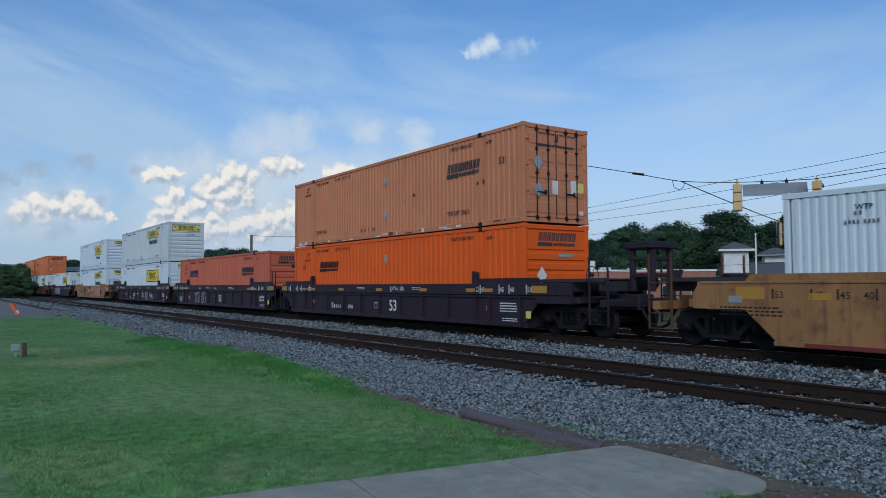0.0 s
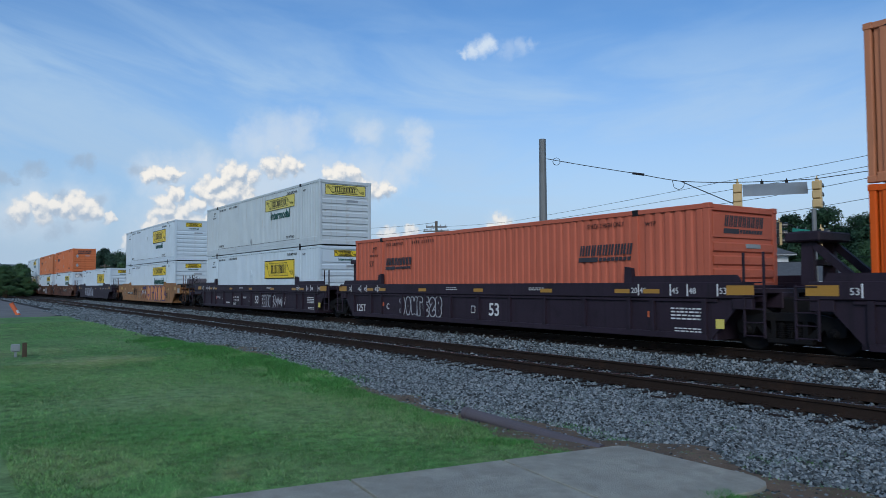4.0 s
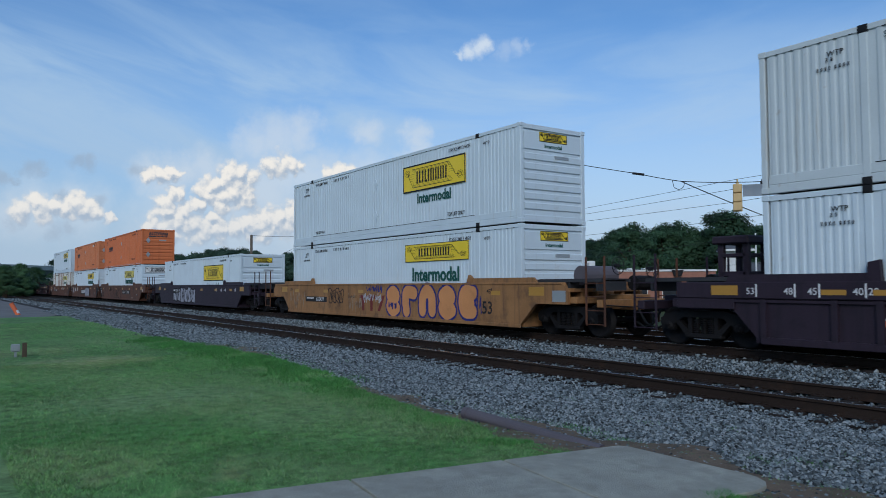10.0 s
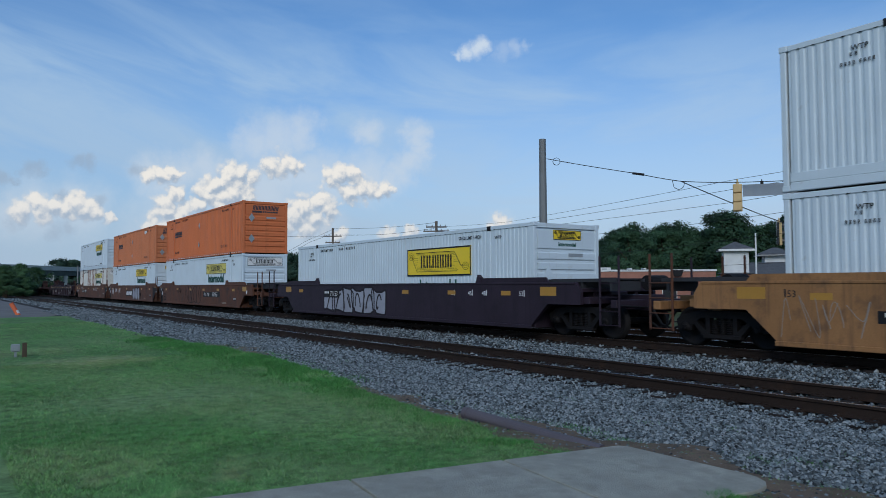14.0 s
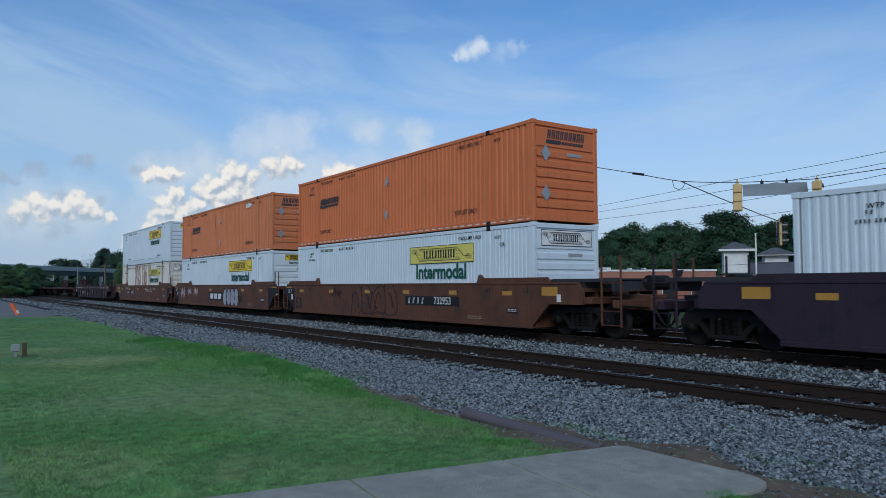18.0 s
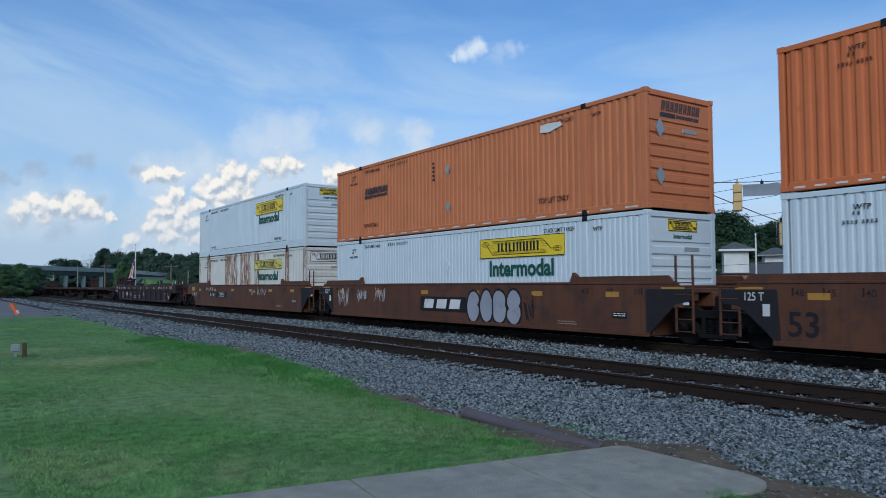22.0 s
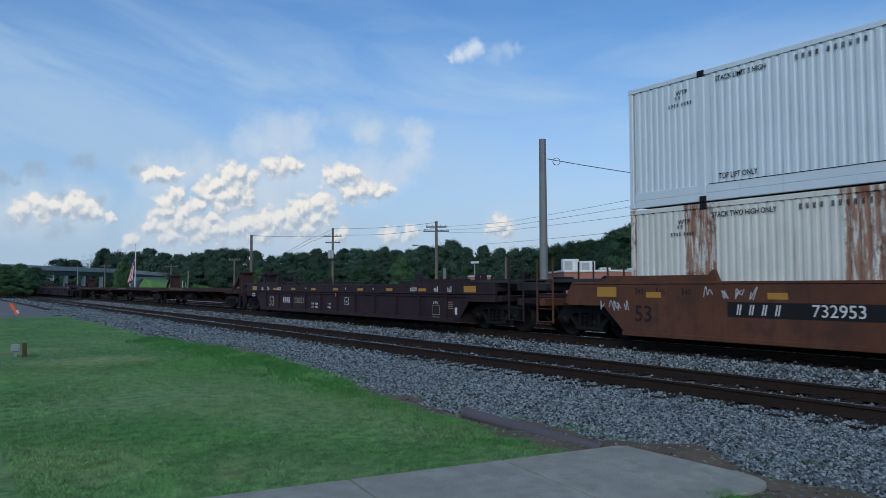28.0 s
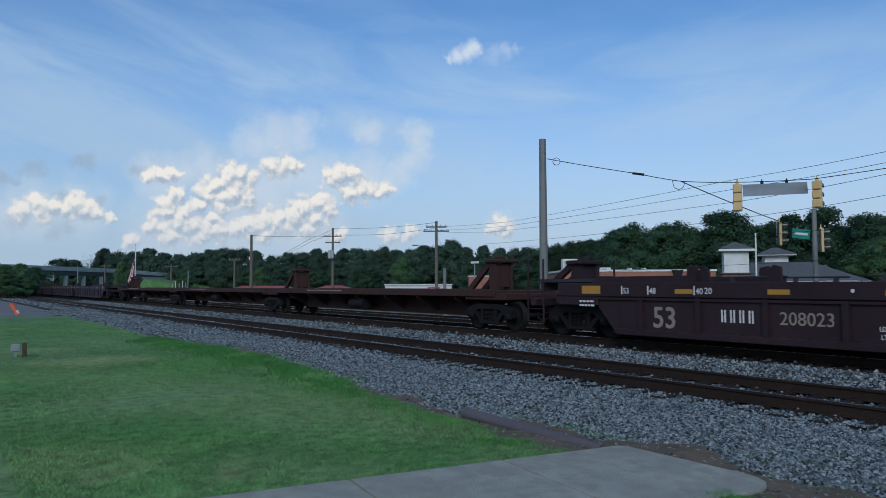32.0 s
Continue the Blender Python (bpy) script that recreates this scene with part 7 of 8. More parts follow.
def leaf_cloud(rng, blobs, n, size, heart=None):
    """Leaf clumps scattered over and inside a set of round masses."""
    tot = sum(b[3] ** 2 for b in blobs)
    hub = np.array(heart) if heart else None

    def whole(p):
        if hub is None:
            return 0.0
        q = p - hub
        return 0.7 * q / np.linalg.norm(q, axis=1)[:, None]

    out_v, out_f, k = [], [], 0
    for bx, by, bz, br, sq in blobs:
        c = max(8, int(n * br * br / tot))
        d = rng.normal(size=(c, 3))
        d /= np.linalg.norm(d, axis=1)[:, None]
        rad = br * (0.40 + 0.95 * rng.beta(2.4, 2.2, c))
        p = d * rad[:, None] * (1, 1, sq) + (bx, by, bz)
        # leaves lie more or less along the skin of the mass
        face = d * 0.7 + whole(p) + rng.normal(size=(c, 3)) * 0.45 + (0, 0, 0.25)
        face /= np.linalg.norm(face, axis=1)[:, None]
        a = np.cross(face, rng.normal(size=(c, 3)))
        b = np.cross(face, a)
        a = a / np.linalg.norm(a, axis=1)[:, None]
        b = b - a * np.sum(a * b, axis=1)[:, None]
        b = b / np.linalg.norm(b, axis=1)[:, None]
        s = size * rng.uniform(0.55, 1.35, (c, 1))
        q = np.stack([p - a * s - b * s * 0.5, p + a * s - b * s * 0.4, p + b * s * 1.05], 1)
        out_v.append(q.reshape(-1, 3))
        out_f.append(np.arange(c)[:, None] * 3 + k + (0, 1, 2))
        k += 3 * c
    return np.concatenate(out_v), np.concatenate(out_f)


def tree_model(seed, mat, tall=10.0, wide=4.2, slim=1.0, n=22000, leaf=0.11):
    """A broad-leaved tree 10 m tall: tapered trunk, limbs, an uneven crown with gaps."""
    rng = np.random.default_rng(seed)
    tree = thing("tree", "broad-leaved green tree at the edge of the wood", "tree", "trees behind the line")
    m = Mesh()
    m.rod((0, 0, -0.3), (0.15, 0.1, tall * 0.34), 0.30, 9, 0.20)
    m.rod((0.15, 0.1, tall * 0.34), (0.05, -0.1, tall * 0.80), 0.20, 8, 0.05)
    blobs = []
    lobe = rng.uniform(0, 6.283, 3)
    for k in range(64):
        a, h = k * 2.4 + rng.uniform(-0.4, 0.4), rng.uniform(0.20, 0.95)
        spread = 1 + 0.22 * math.sin(2 * a + lobe[0]) + 0.16 * math.sin(3 * a + lobe[1] + 4 * h)
        r = wide * (0.34 + 0.46 * rng.random()) * spread * math.sin(math.pi * min(1, 0.22 + 0.74 * h)) * slim
        x, y, z = r * math.cos(a), r * math.sin(a), tall * h
        if k % 2:
            m.rod((0.1, 0, tall * max(0.16, h * 0.62)), (x * 0.8, y * 0.8, z), 0.09, 6, 0.03)
        blobs.append((x, y, min(z, tall * rng.uniform(0.84, 0.93)), wide * rng.uniform(0.10, 0.25) * (1.15 - 0.4 * h), rng.uniform(0.6, 0.95)))
    blobs.append((0, 0, tall * 0.80, wide * 0.34, 0.9))
    blobs.append((0, 0, tall * 0.55, wide * 0.5, 1.1))
    part("trunk", m, M["bark"], tree)
    v, f = leaf_cloud(rng, blobs, n, leaf, (0, 0, tall * 0.45))
    part("crown", triangles("crown", v, f, mat), None, tree)
    return tree


def trees():
    models = [tree_model(1, M["leaf"]), tree_model(2, M["leaf"], wide=4.8), tree_model(3, M["leaf_light"], wide=4.0), tree_model(4, M["leaf"], wide=3.8, slim=0.9), tree_model(5, M["leaf_light"], wide=4.6)]
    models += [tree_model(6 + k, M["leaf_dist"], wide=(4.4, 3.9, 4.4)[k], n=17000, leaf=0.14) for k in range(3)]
    rng = random.Random(7)
    used = set()

    def plant(x, y, top, k, wide=1.0):
        g = FIELD if y > 30 else -0.45
        s = (top - g) / 9.7
        m = pose(x, y, g, 0, 0, rng.uniform(0, 360)) @ Matrix.Diagonal((s * wide, s * wide, s, 1))
        if k in used:
            ob = copy_thing(models[k], m)
            ob.scale = (s * wide, s * wide, s)
        else:
            used.add(k)
            models[k].location, models[k].rotation_euler, models[k].scale = (x, y, g), (0, 0, rng.uniform(0, 6)), (s * wide, s * wide, s)

    # wood's edge: across the view, up, and how far off
    line = [(-1.06, -0.020, 128), (-0.99, -0.024, 122), (-0.955, -0.022, 120), (-0.92, -0.04, 132), (-0.86, -0.018, 262), (-0.83, -0.014, 262), (-0.765, 0.010, 262), (-0.735, 0.004, 258), (-0.70, 0.006, 256),
            (-0.665, 0.002, 252), (-0.63, -0.001, 250), (-0.595, -0.008, 240), (-0.56, -0.004, 240), (-0.525, -0.001, 235), (-0.49, 0.001, 230), (-0.455, 0.002, 226), (-0.42, 0.001, 222), (-0.385, -0.006, 215), (-0.35, -0.006, 210),
            (-0.32, -0.004, 205), (-0.285, 0.004, 200), (-0.255, 0.005, 198), (-0.225, 0.006, 190), (-0.195, 0.0, 186), (-0.165, 0.006, 180), (-0.135, 0.018, 176), (-0.105, 0.008, 172), (-0.075, 0.008, 168), (-0.045, 0.012, 165),
            (-0.01, 0.013, 160), (0.02, 0.018, 156), (0.055, 0.018, 152), (0.09, 0.020, 148), (0.125, 0.016, 145), (0.16, 0.012, 142), (0.195, 0.014, 138), (0.23, 0.018, 134), (0.26, 0.020, 130), (0.295, 0.018, 126), (0.33, 0.018, 122),
            (0.365, 0.024, 118), (0.395, 0.046, 100), (0.43, 0.074, 92), (0.465, 0.045, 96), (0.50, 0.060, 94), (0.535, 0.066, 94), (0.57, 0.052, 96), (0.605, 0.064, 92), (0.64, 0.080, 92), (0.675, 0.082, 92), (0.71, 0.062, 95),
            (0.745, 0.066, 95), (0.785, 0.074, 90), (0.82, 0.084, 88), (0.86, 0.086, 86), (0.895, 0.074, 86), (0.93, 0.070, 82), (0.965, 0.078, 78), (1.0, 0.082, 76), (1.04, 0.088, 74), (1.09, 0.088, 74)]
    half = math.tan(radians(62.62 / 2))
    for i, (px, py, d) in enumerate(line):
        way = VIEW.to_3x3() @ Vector((px * half, py * half, -1))
        p = VIEW.translation + way * d
        p.z = FIELD + (p.z - FIELD) * rng.uniform(0.90, 1.06)
        w = max(1.0, 0.040 * d * half / ((p.z - FIELD) / 9.7 * 3.6)) if d > 100 else 1.0
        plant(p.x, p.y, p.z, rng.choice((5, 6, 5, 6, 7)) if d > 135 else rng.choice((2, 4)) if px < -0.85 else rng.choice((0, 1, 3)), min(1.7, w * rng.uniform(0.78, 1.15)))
    for px, py, d in ((-1.03, -0.055, 112), (-0.985, -0.045, 110), (-0.945, -0.06, 112), (-1.08, -0.04, 112)):
        p = VIEW.translation + (VIEW.to_3x3() @ Vector((px * half, py * half, -1))) * d
        plant(p.x, p.y, p.z, 2 if px < -1 else 4, 1.5)
    # smaller trees standing before the wood
    for x, y, top, k, w in ((-125.3, 47.3, 5.0, 2, 0.9), (-105.7, 58.1, 5.4, 3, 1.15), (-102.4, 62.8, 6.2, 4, 0.85), (-192.9, 37.5, 7.6, 2, 0.9), (-204.5, 56, 5.2, 4, 1.1),
                            (-34.0, 73.5, 5.6, 4, 0.9), (-34.0, 70.2, 4.4, 2, 1.0), (-31.2, 70.5, 5.8, 4, 0.9), (-120, 56, 4.6, 0, 1.1), (-112, 70, 6.0, 1, 1.0), (-98, 74, 5.6, 0, 1.0), (-60, 80, 4.6, 2, 1.0), (-52, 78, 5.2, 4, 1.0), (-45, 82, 5.0, 0, 1.0), (-150, 55, 5.5, 0, 1.2), (-165, 60, 6.0, 1, 1.2)):
        plant(x, y, top, k, w)
    # undergrowth and the depth of the wood behind its edge, right round the horizon
    rng2 = np.random.default_rng(3)
    blobs = []
    for px, py, d in line:
        for k in range(3):
            way = VIEW.to_3x3() @ Vector(((px + rng2.uniform(-0.02, 0.02)) * half, py * half, -1))
            far = d * rng2.uniform(1.0, 1.16)
            p = VIEW.translation + way * far
            top = (p.z - FIELD) * rng2.uniform(0.35, 0.74)
            r = max(1.8, 0.022 * far)
            if d > 100 or k > 0:
                blobs.append((p.x, p.y, FIELD + top - r * 0.6, r, 1.0))
                blobs.append((p.x, p.y, FIELD + top * 0.35, r * 1.1, 1.1))
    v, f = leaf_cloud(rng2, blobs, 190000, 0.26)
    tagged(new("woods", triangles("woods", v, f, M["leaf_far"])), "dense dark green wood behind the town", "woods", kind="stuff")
    ring = []
    for k in range(90):
        a = radians(90 + 35 + 3 * k)
        d = 300 + 60 * rng2.random()
        ring.append((d * math.sin(a - radians(90)), d * math.cos(a - radians(90)), 4.0, 9.0, 0.9))
    ring = [b for b in ring if not (b[0] < -10 and b[1] > -60)]
    v, f = leaf_cloud(rng2, ring, 9000, 1.6)
    tagged(new("far_woods", triangles("far_woods", v, f, M["leaf_far"])), "distant dark woods all round", "woods", kind="stuff")


def pole(x, y, top, r, mat, label, arms=(), base=FIELD, name="utility_pole", category="utility pole"):
    p = thing(name, label, category, at=(x, y, base))
    h = top - base
    part("shaft", Mesh().rod((0, 0, -0.5), (0, 0, h), r * 1.15, 12, r * 0.85), mat, p, smooth=False)
    for dz, half_, turn in arms:
        a = Mesh().box(-half_, half_, -0.06, 0.06, -0.06, 0.06, 0.01)
        arm = part("crossarm", a, M["pole"], p)
        arm.location, arm.rotation_euler = (0, 0, h - dz), (0, 0, turn)
        ins = Mesh().lathe([(0.0, 0.0), (0.05, 0.01), (0.03, 0.06), (0.055, 0.10), (0.02, 0.16), (0.0, 0.17)], (0, 0, 0.06), "z", 8).data("insulator", M["grey_plate"])
        for s in (-0.9, -0.4, 0.4, 0.9):
            shared("insulator", ins, arm, (s * half_, 0, 0))
    return p


def wire(pts, sag=0.0, r=0.012, name="overhead_wire", label="black overhead wire between poles"):
    m = Mesh()
    out = []
    for (a, b) in zip(pts, pts[1:]):
        a, b = Vector(a), Vector(b)
        for k in range(6):
            t = k / 6
            out.append(a.lerp(b, t) - Vector((0, 0, 4 * sag * t * (1 - t))))
    out.append(Vector(pts[-1]))
    m.path(out, r, 5)
    tagged(part(name, m, M["wire"]), label, "wire", "overhead wires")


def poles_and_wires():
    pole(-23.58, 21.68, 7.75, 0.175, M["steel_pole"], "tall grey steel strain pole behind the tracks", base=-0.6, name="strain_pole", category="pole")
    pole(-72.74, 26.42, 6.59, 0.15, M["pole"], "weathered wooden utility pole")
    t = pole(-81.53, 39.95, 8.42, 0.15, M["pole"], "wooden utility pole with transformers", [(1.0, 1.1, 0.95), (1.8, 0.9, 0.95)])
    for a in (-0.32, 0.38):
        part("transformer", Mesh().rod((a, -0.25, 6.0), (a, -0.25, 7.0), 0.24, 12), M["grey_plate"], t, "grey drum transformer")
    t = pole(-57.72, 39.23, 7.47, 0.15, M["pole"], "wooden utility pole with two crossarms and a street light", [(0.55, 1.0, 0.95), (0.95, 1.25, 0.95)])
    part("lamp_arm", Mesh().path([(0, 0, 6.2), (-0.6, -0.8, 6.5), (-1.1, -1.5, 6.5)], 0.035, 6), M["steel"], t)
    part("lamp_head", Mesh().box(-1.5, -1.0, -1.85, -1.4, 6.42, 6.55, 0.04), M["steel"], t)
    t = pole(-98.45, 33.4, 5.07, 0.13, M["pole"], "wooden pole with a long lamp arm", [(0.2, 0.8, 0.9)])
    pole(-155.15, 39.41, 5.81, 0.16, M["pole"], "distant wooden utility pole", [(0.5, 1.3, 0.9)])
    pole(-162.9, 28.22, 5.86, 0.15, M["pole"], "distant wooden utility pole", [(0.4, 1.0, 0.9)])
    pole(-166.07, 23.62, 5.6, 0.13, M["steel_pole"], "distant steel lamp pole")
    pole(-143.0, 39.49, 4.2, 0.09, M["steel"], "pale steel lamp pole")
    pole(-178, 17.0, 5.4, 0.14, M["pole"], "distant wooden utility pole")
    for k in range(5):
        pole(-139 - 1.0 * k, 35.5 + 0.9 * k, 1.9 + 0.4 * (k % 2), 0.06, M["fascia"], "short white flag mast in a row", name="mast", category="mast")
    pole(-23.03, 36.84, 4.14, 0.05, M["fascia"], "thin white pole beside the street", name="thin_pole", category="pole")
    pole(-46.34, 38.4, 3.65, 0.10, M["pole"], "short wooden pole before the wood")
    pole(-49.24, 34.29, 2.74, 0.14, M["steel_pole"], "short grey steel post", name="post", category="post")
    fl = pole(-59.77, 45.39, 3.58, 0.06, M["steel"], "steel mast with two flood lights", name="flood_light", category="light")
    for a in (-0.35, 0.35):
        part("lamp_head", Mesh().box(a - 0.18, a + 0.18, -0.15, 0.15, 4.86, 5.08, 0.03), M["fascia"], fl)
    sp = pole(-19.03, 35.5, 5.05, 0.13, M["steel_pole"], "grey steel signal pole with a street sign", name="signal_pole", category="pole")
    # street sign, its wording left as a bar
    s = thing("street_sign", "green street sign with a pale bar on the span wire", "sign", at=(-17.82, 32.08, 3.62))
    s.rotation_euler = (0, radians(6), radians(56))
    part("plate", Mesh().box(-0.40, 0.40, -0.012, 0.012, -0.22, 0.22, 0.004), M["street_green"], s)
    part("bar", Mesh().box(-0.30, 0.30, -0.016, -0.010, -0.05, 0.05), M["fascia"], s)
    part("hanger", Mesh().path([(0.2, 0, 0.17), (0.2, 0, 0.32)], 0.015, 5).path([(-0.2, 0, 0.17), (-0.2, 0, 0.32)], 0.015, 5), M["steel"], s)
    # span wires
    wire([(-23.44, 21.78, 6.88), (-20.24, 24.01, 5.99), (-18.93, 25.06, 5.6), (-17.08, 25.98, 5.41), (-15.28, 28.56, 5.53), (-11.0, 32.5, 6.3)], 0.02, 0.016)
    wire([(-18.93, 25.06, 5.6), (-18.63, 30.86, 4.37), (-19.08, 35.52, 3.94)], 0.03, 0.02)
    ring = [Vector((-23.05, 22.0, 6.72)) + Vector((0.1, 0.12, 0)) * math.cos(a * 0.52) + Vector((0, 0, 0.16)) * math.sin(a * 0.52) for a in range(13)]
    wire(ring, 0, 0.012, "cable_coil", "coiled black cable end")
    loop = [(-19.2, 24.85, 5.66), (-19.15, 24.9, 5.35), (-18.98, 25.0, 5.25), (-18.85, 25.1, 5.35), (-18.8, 25.15, 5.58)]
    wire(loop, 0, 0.012, "cable_loop", "black cable drip loop")
    tagged(part("cable_splice", Mesh().rod((-20.45, 23.86, 6.03), (-20.05, 24.14, 5.94), 0.05, 8), M["wire"]), "black splice sleeve on the span wire", "cable splice")
    for pts in (((-57.74, 39.24, 6.93), (-44.55, 37.24, 6.36), (-20.02, 30.45, 6.23), (-11.82, 28.24, 6.2), (0, 25.1, 6.4)),
                ((-57.76, 39.25, 6.6), (-44.56, 37.25, 6.04), (-20.04, 30.47, 5.79), (-11.83, 28.25, 5.8), (0, 25.1, 6.0)),
                ((-57.76, 39.25, 6.49), (-47.18, 37.01, 5.65), (-20.07, 30.48, 5.18), (-11.85, 28.26, 5.39), (0, 25.1, 5.8)),
                ((-48.8, 38.27, 4.83), (-30.61, 34.65, 4.62), (-20.96, 32.75, 4.65), (-12.8, 30.45, 4.88), (0, 27, 5.2)),
                ((-57.02, 40.57, 3.66), (-30.67, 34.68, 3.33), (-19.08, 32.03, 3.7), (-12.85, 30.48, 3.75), (0, 27, 3.9)),
                ((-54.61, 44.18, 2.13), (-27.72, 39.0, 2.47), (-13.82, 32.69, 2.57), (0, 27, 2.7)),
                ((-72.74, 26.42, 6.53), (-74.95, 32.01, 6.73), (-81.57, 39.98, 7.44)),
                ((-81.53, 39.95, 8.35), (-69.25, 40.15, 7.68), (-57.73, 39.23, 7.36)),
                ((-81.56, 39.97, 7.58), (-69.28, 40.17, 6.93), (-57.75, 39.24, 6.82)),
                ((-81.53, 39.96, 8.28), (-77.78, 34.96, 6.6), (-76.1, 30.54, 4.5)),
                ((-81.55, 39.97, 7.86), (-77.61, 35.24, 6.4), (-75.38, 31.55, 4.93)),
                ((-155.18, 39.43, 4.99), (-120.08, 37.44, 3.96), (-98.51, 33.43, 3.76)),
                ((-162.9, 28.22, 5.5), (-158, 34, 5.0), (-155.15, 39.41, 5.3))):
        wire(pts, 0.05, 0.010 if pts[0][0] > -60 else 0.016)
    # guy wire
    wire([(-57.7, 39.2, 6.0), (-54.9, 43.2, -1.2)], 0, 0.012, "guy_wire", "steel guy wire of a utility pole")


def signal(x, y, z, turn, label, body="signal"):
    s = thing("traffic_signal", label, "traffic signal", "traffic signals", at=(x, y, z))
    s.rotation_euler = (0, 0, turn)
    part("backing", Mesh().box(-0.17, 0.17, -0.02, 0.10, -0.55, 0.55, 0.02), M["signal"], s)
    for k in (-0.36, 0.0, 0.36):
        sec = part("section", Mesh().box(-0.165, 0.165, -0.12, 0.0, k - 0.165, k + 0.165, 0.03), M[body], s)
        lens = Mesh().lathe([(0.0, -0.012), (0.10, -0.006), (0.14, 0.0)], (0, 0.105, k), "y", 16)
        part("lens", lens, M["lens"], sec)
        v = Mesh()
        for i in range(12):
            a0, a1 = radians(-30 + i * 20), radians(-10 + i * 20)
            v.add([(0.155 * math.cos(a), b, k + 0.155 * math.sin(a)) for a in (a0, a1) for b in (0.10, 0.36)] + [(0.147 * math.cos(a), b, k + 0.147 * math.sin(a)) for a in (a0, a1) for b in (0.10, 0.36)],
                  [(0, 1, 3, 2), (4, 6, 7, 5), (1, 5, 7, 3)])
        part("visor", v, M["lens"], sec)
    part("hanger", Mesh().rod((0, 0, 0.55), (0, 0, 0.74), 0.03, 8).box(-0.06, 0.06, -0.06, 0.06, 0.52, 0.6, 0.01), M["signal"], s)


def crossing():
    # signals hang with their lenses to the far road
    signal(-17.04, 26.09, 4.80, radians(30), "yellow traffic signal hanging from the span wire")
    signal(-15.23, 28.69, 4.92, radians(10), "yellow traffic signal hanging from the span wire")
    signal(-18.94, 32.23, 3.70, radians(-52), "yellow-backed traffic signal with black visors on the span wire", "lens")
    signal(-17.84, 33.84, 3.38, radians(-52), "yellow-backed traffic signal with black visors beside the pole", "lens")
    b = thing("overhead_sign", "back of a long grey overhead street sign", "sign", at=(-16.42, 27.74, 5.19))
    b.rotation_euler = (0, radians(-3), radians(61))
    part("plate", Mesh().box(-1.38, 1.38, -0.01, 0.01, -0.24, 0.24, 0.004), M["steel"], b)
    for a in (-0.55, 0.5):
        part("hanger", Mesh().box(a - 0.06, a + 0.06, -0.03, 0.03, 0.24, 0.36, 0.01).rod((a, 0, 0.3), (a, 0, 0.42), 0.02), M["wire"], b)


ACROSS = math.atan2(0.8217, 0.5697)      # buildings stand square to the far road


def house_box(p, w, d, h, name="wall", mat="brick"):
    """Four walls as one shell, local x along the front, the front at y = 0."""
    m = Mesh()
    t = 0.25
    for a, b, c, e in ((-w / 2, w / 2, 0, t), (-w / 2, w / 2, d - t, d), (-w / 2, -w / 2 + t, t, d - t), (w / 2 - t, w / 2, t, d - t)):
        m.box(a, b, c, e, 0, h)
    return part(name, m, M[mat], p)


def building(x, y, label, z=FIELD, turn=ACROSS, name="building", category="building"):
    b = thing(name, label, category, at=(x, y, z))
    b.rotation_euler = (0, 0, turn)
    return b


def win(parent, x, z, w, h, y=-0.01):
    f = Mesh().box(x - w / 2 - 0.06, x + w / 2 + 0.06, y - 0.03, y + 0.03, z - 0.06, z).box(x - w / 2 - 0.06, x + w / 2 + 0.06, y - 0.03, y + 0.03, z + h, z + h + 0.06)
    f.box(x - w / 2 - 0.06, x - w / 2, y - 0.03, y + 0.03, z, z + h).box(x + w / 2, x + w / 2 + 0.06, y - 0.03, y + 0.03, z, z + h)
    o = part("window", f, M["fascia"], parent)
    part("pane", Mesh().box(x - w / 2, x + w / 2, y - 0.01, y + 0.01, z, z + h), M["glass_dark"], o)


def hip_roof(m, w0, w1, d0, d1, z, h, inset, eave=0.35):
    x0, x1, y0, y1 = w0 - eave, w1 + eave, d0 - eave, d1 + eave
    m.add([(x0, y0, z), (x1, y0, z), (x1, y1, z), (x0, y1, z), (x0, y0, z - 0.12), (x1, y0, z - 0.12), (x1, y1, z - 0.12), (x0, y1, z - 0.12), (x0 + inset, (y0 + y1) / 2, z + h), (x1 - inset, (y0 + y1) / 2, z + h)],
          [(0, 1, 9, 8), (1, 2, 9), (2, 3, 8, 9), (3, 0, 8), (4, 5, 1, 0), (5, 6, 2, 1), (6, 7, 3, 2), (7, 4, 0, 3), (7, 6, 5, 4)])
    return m


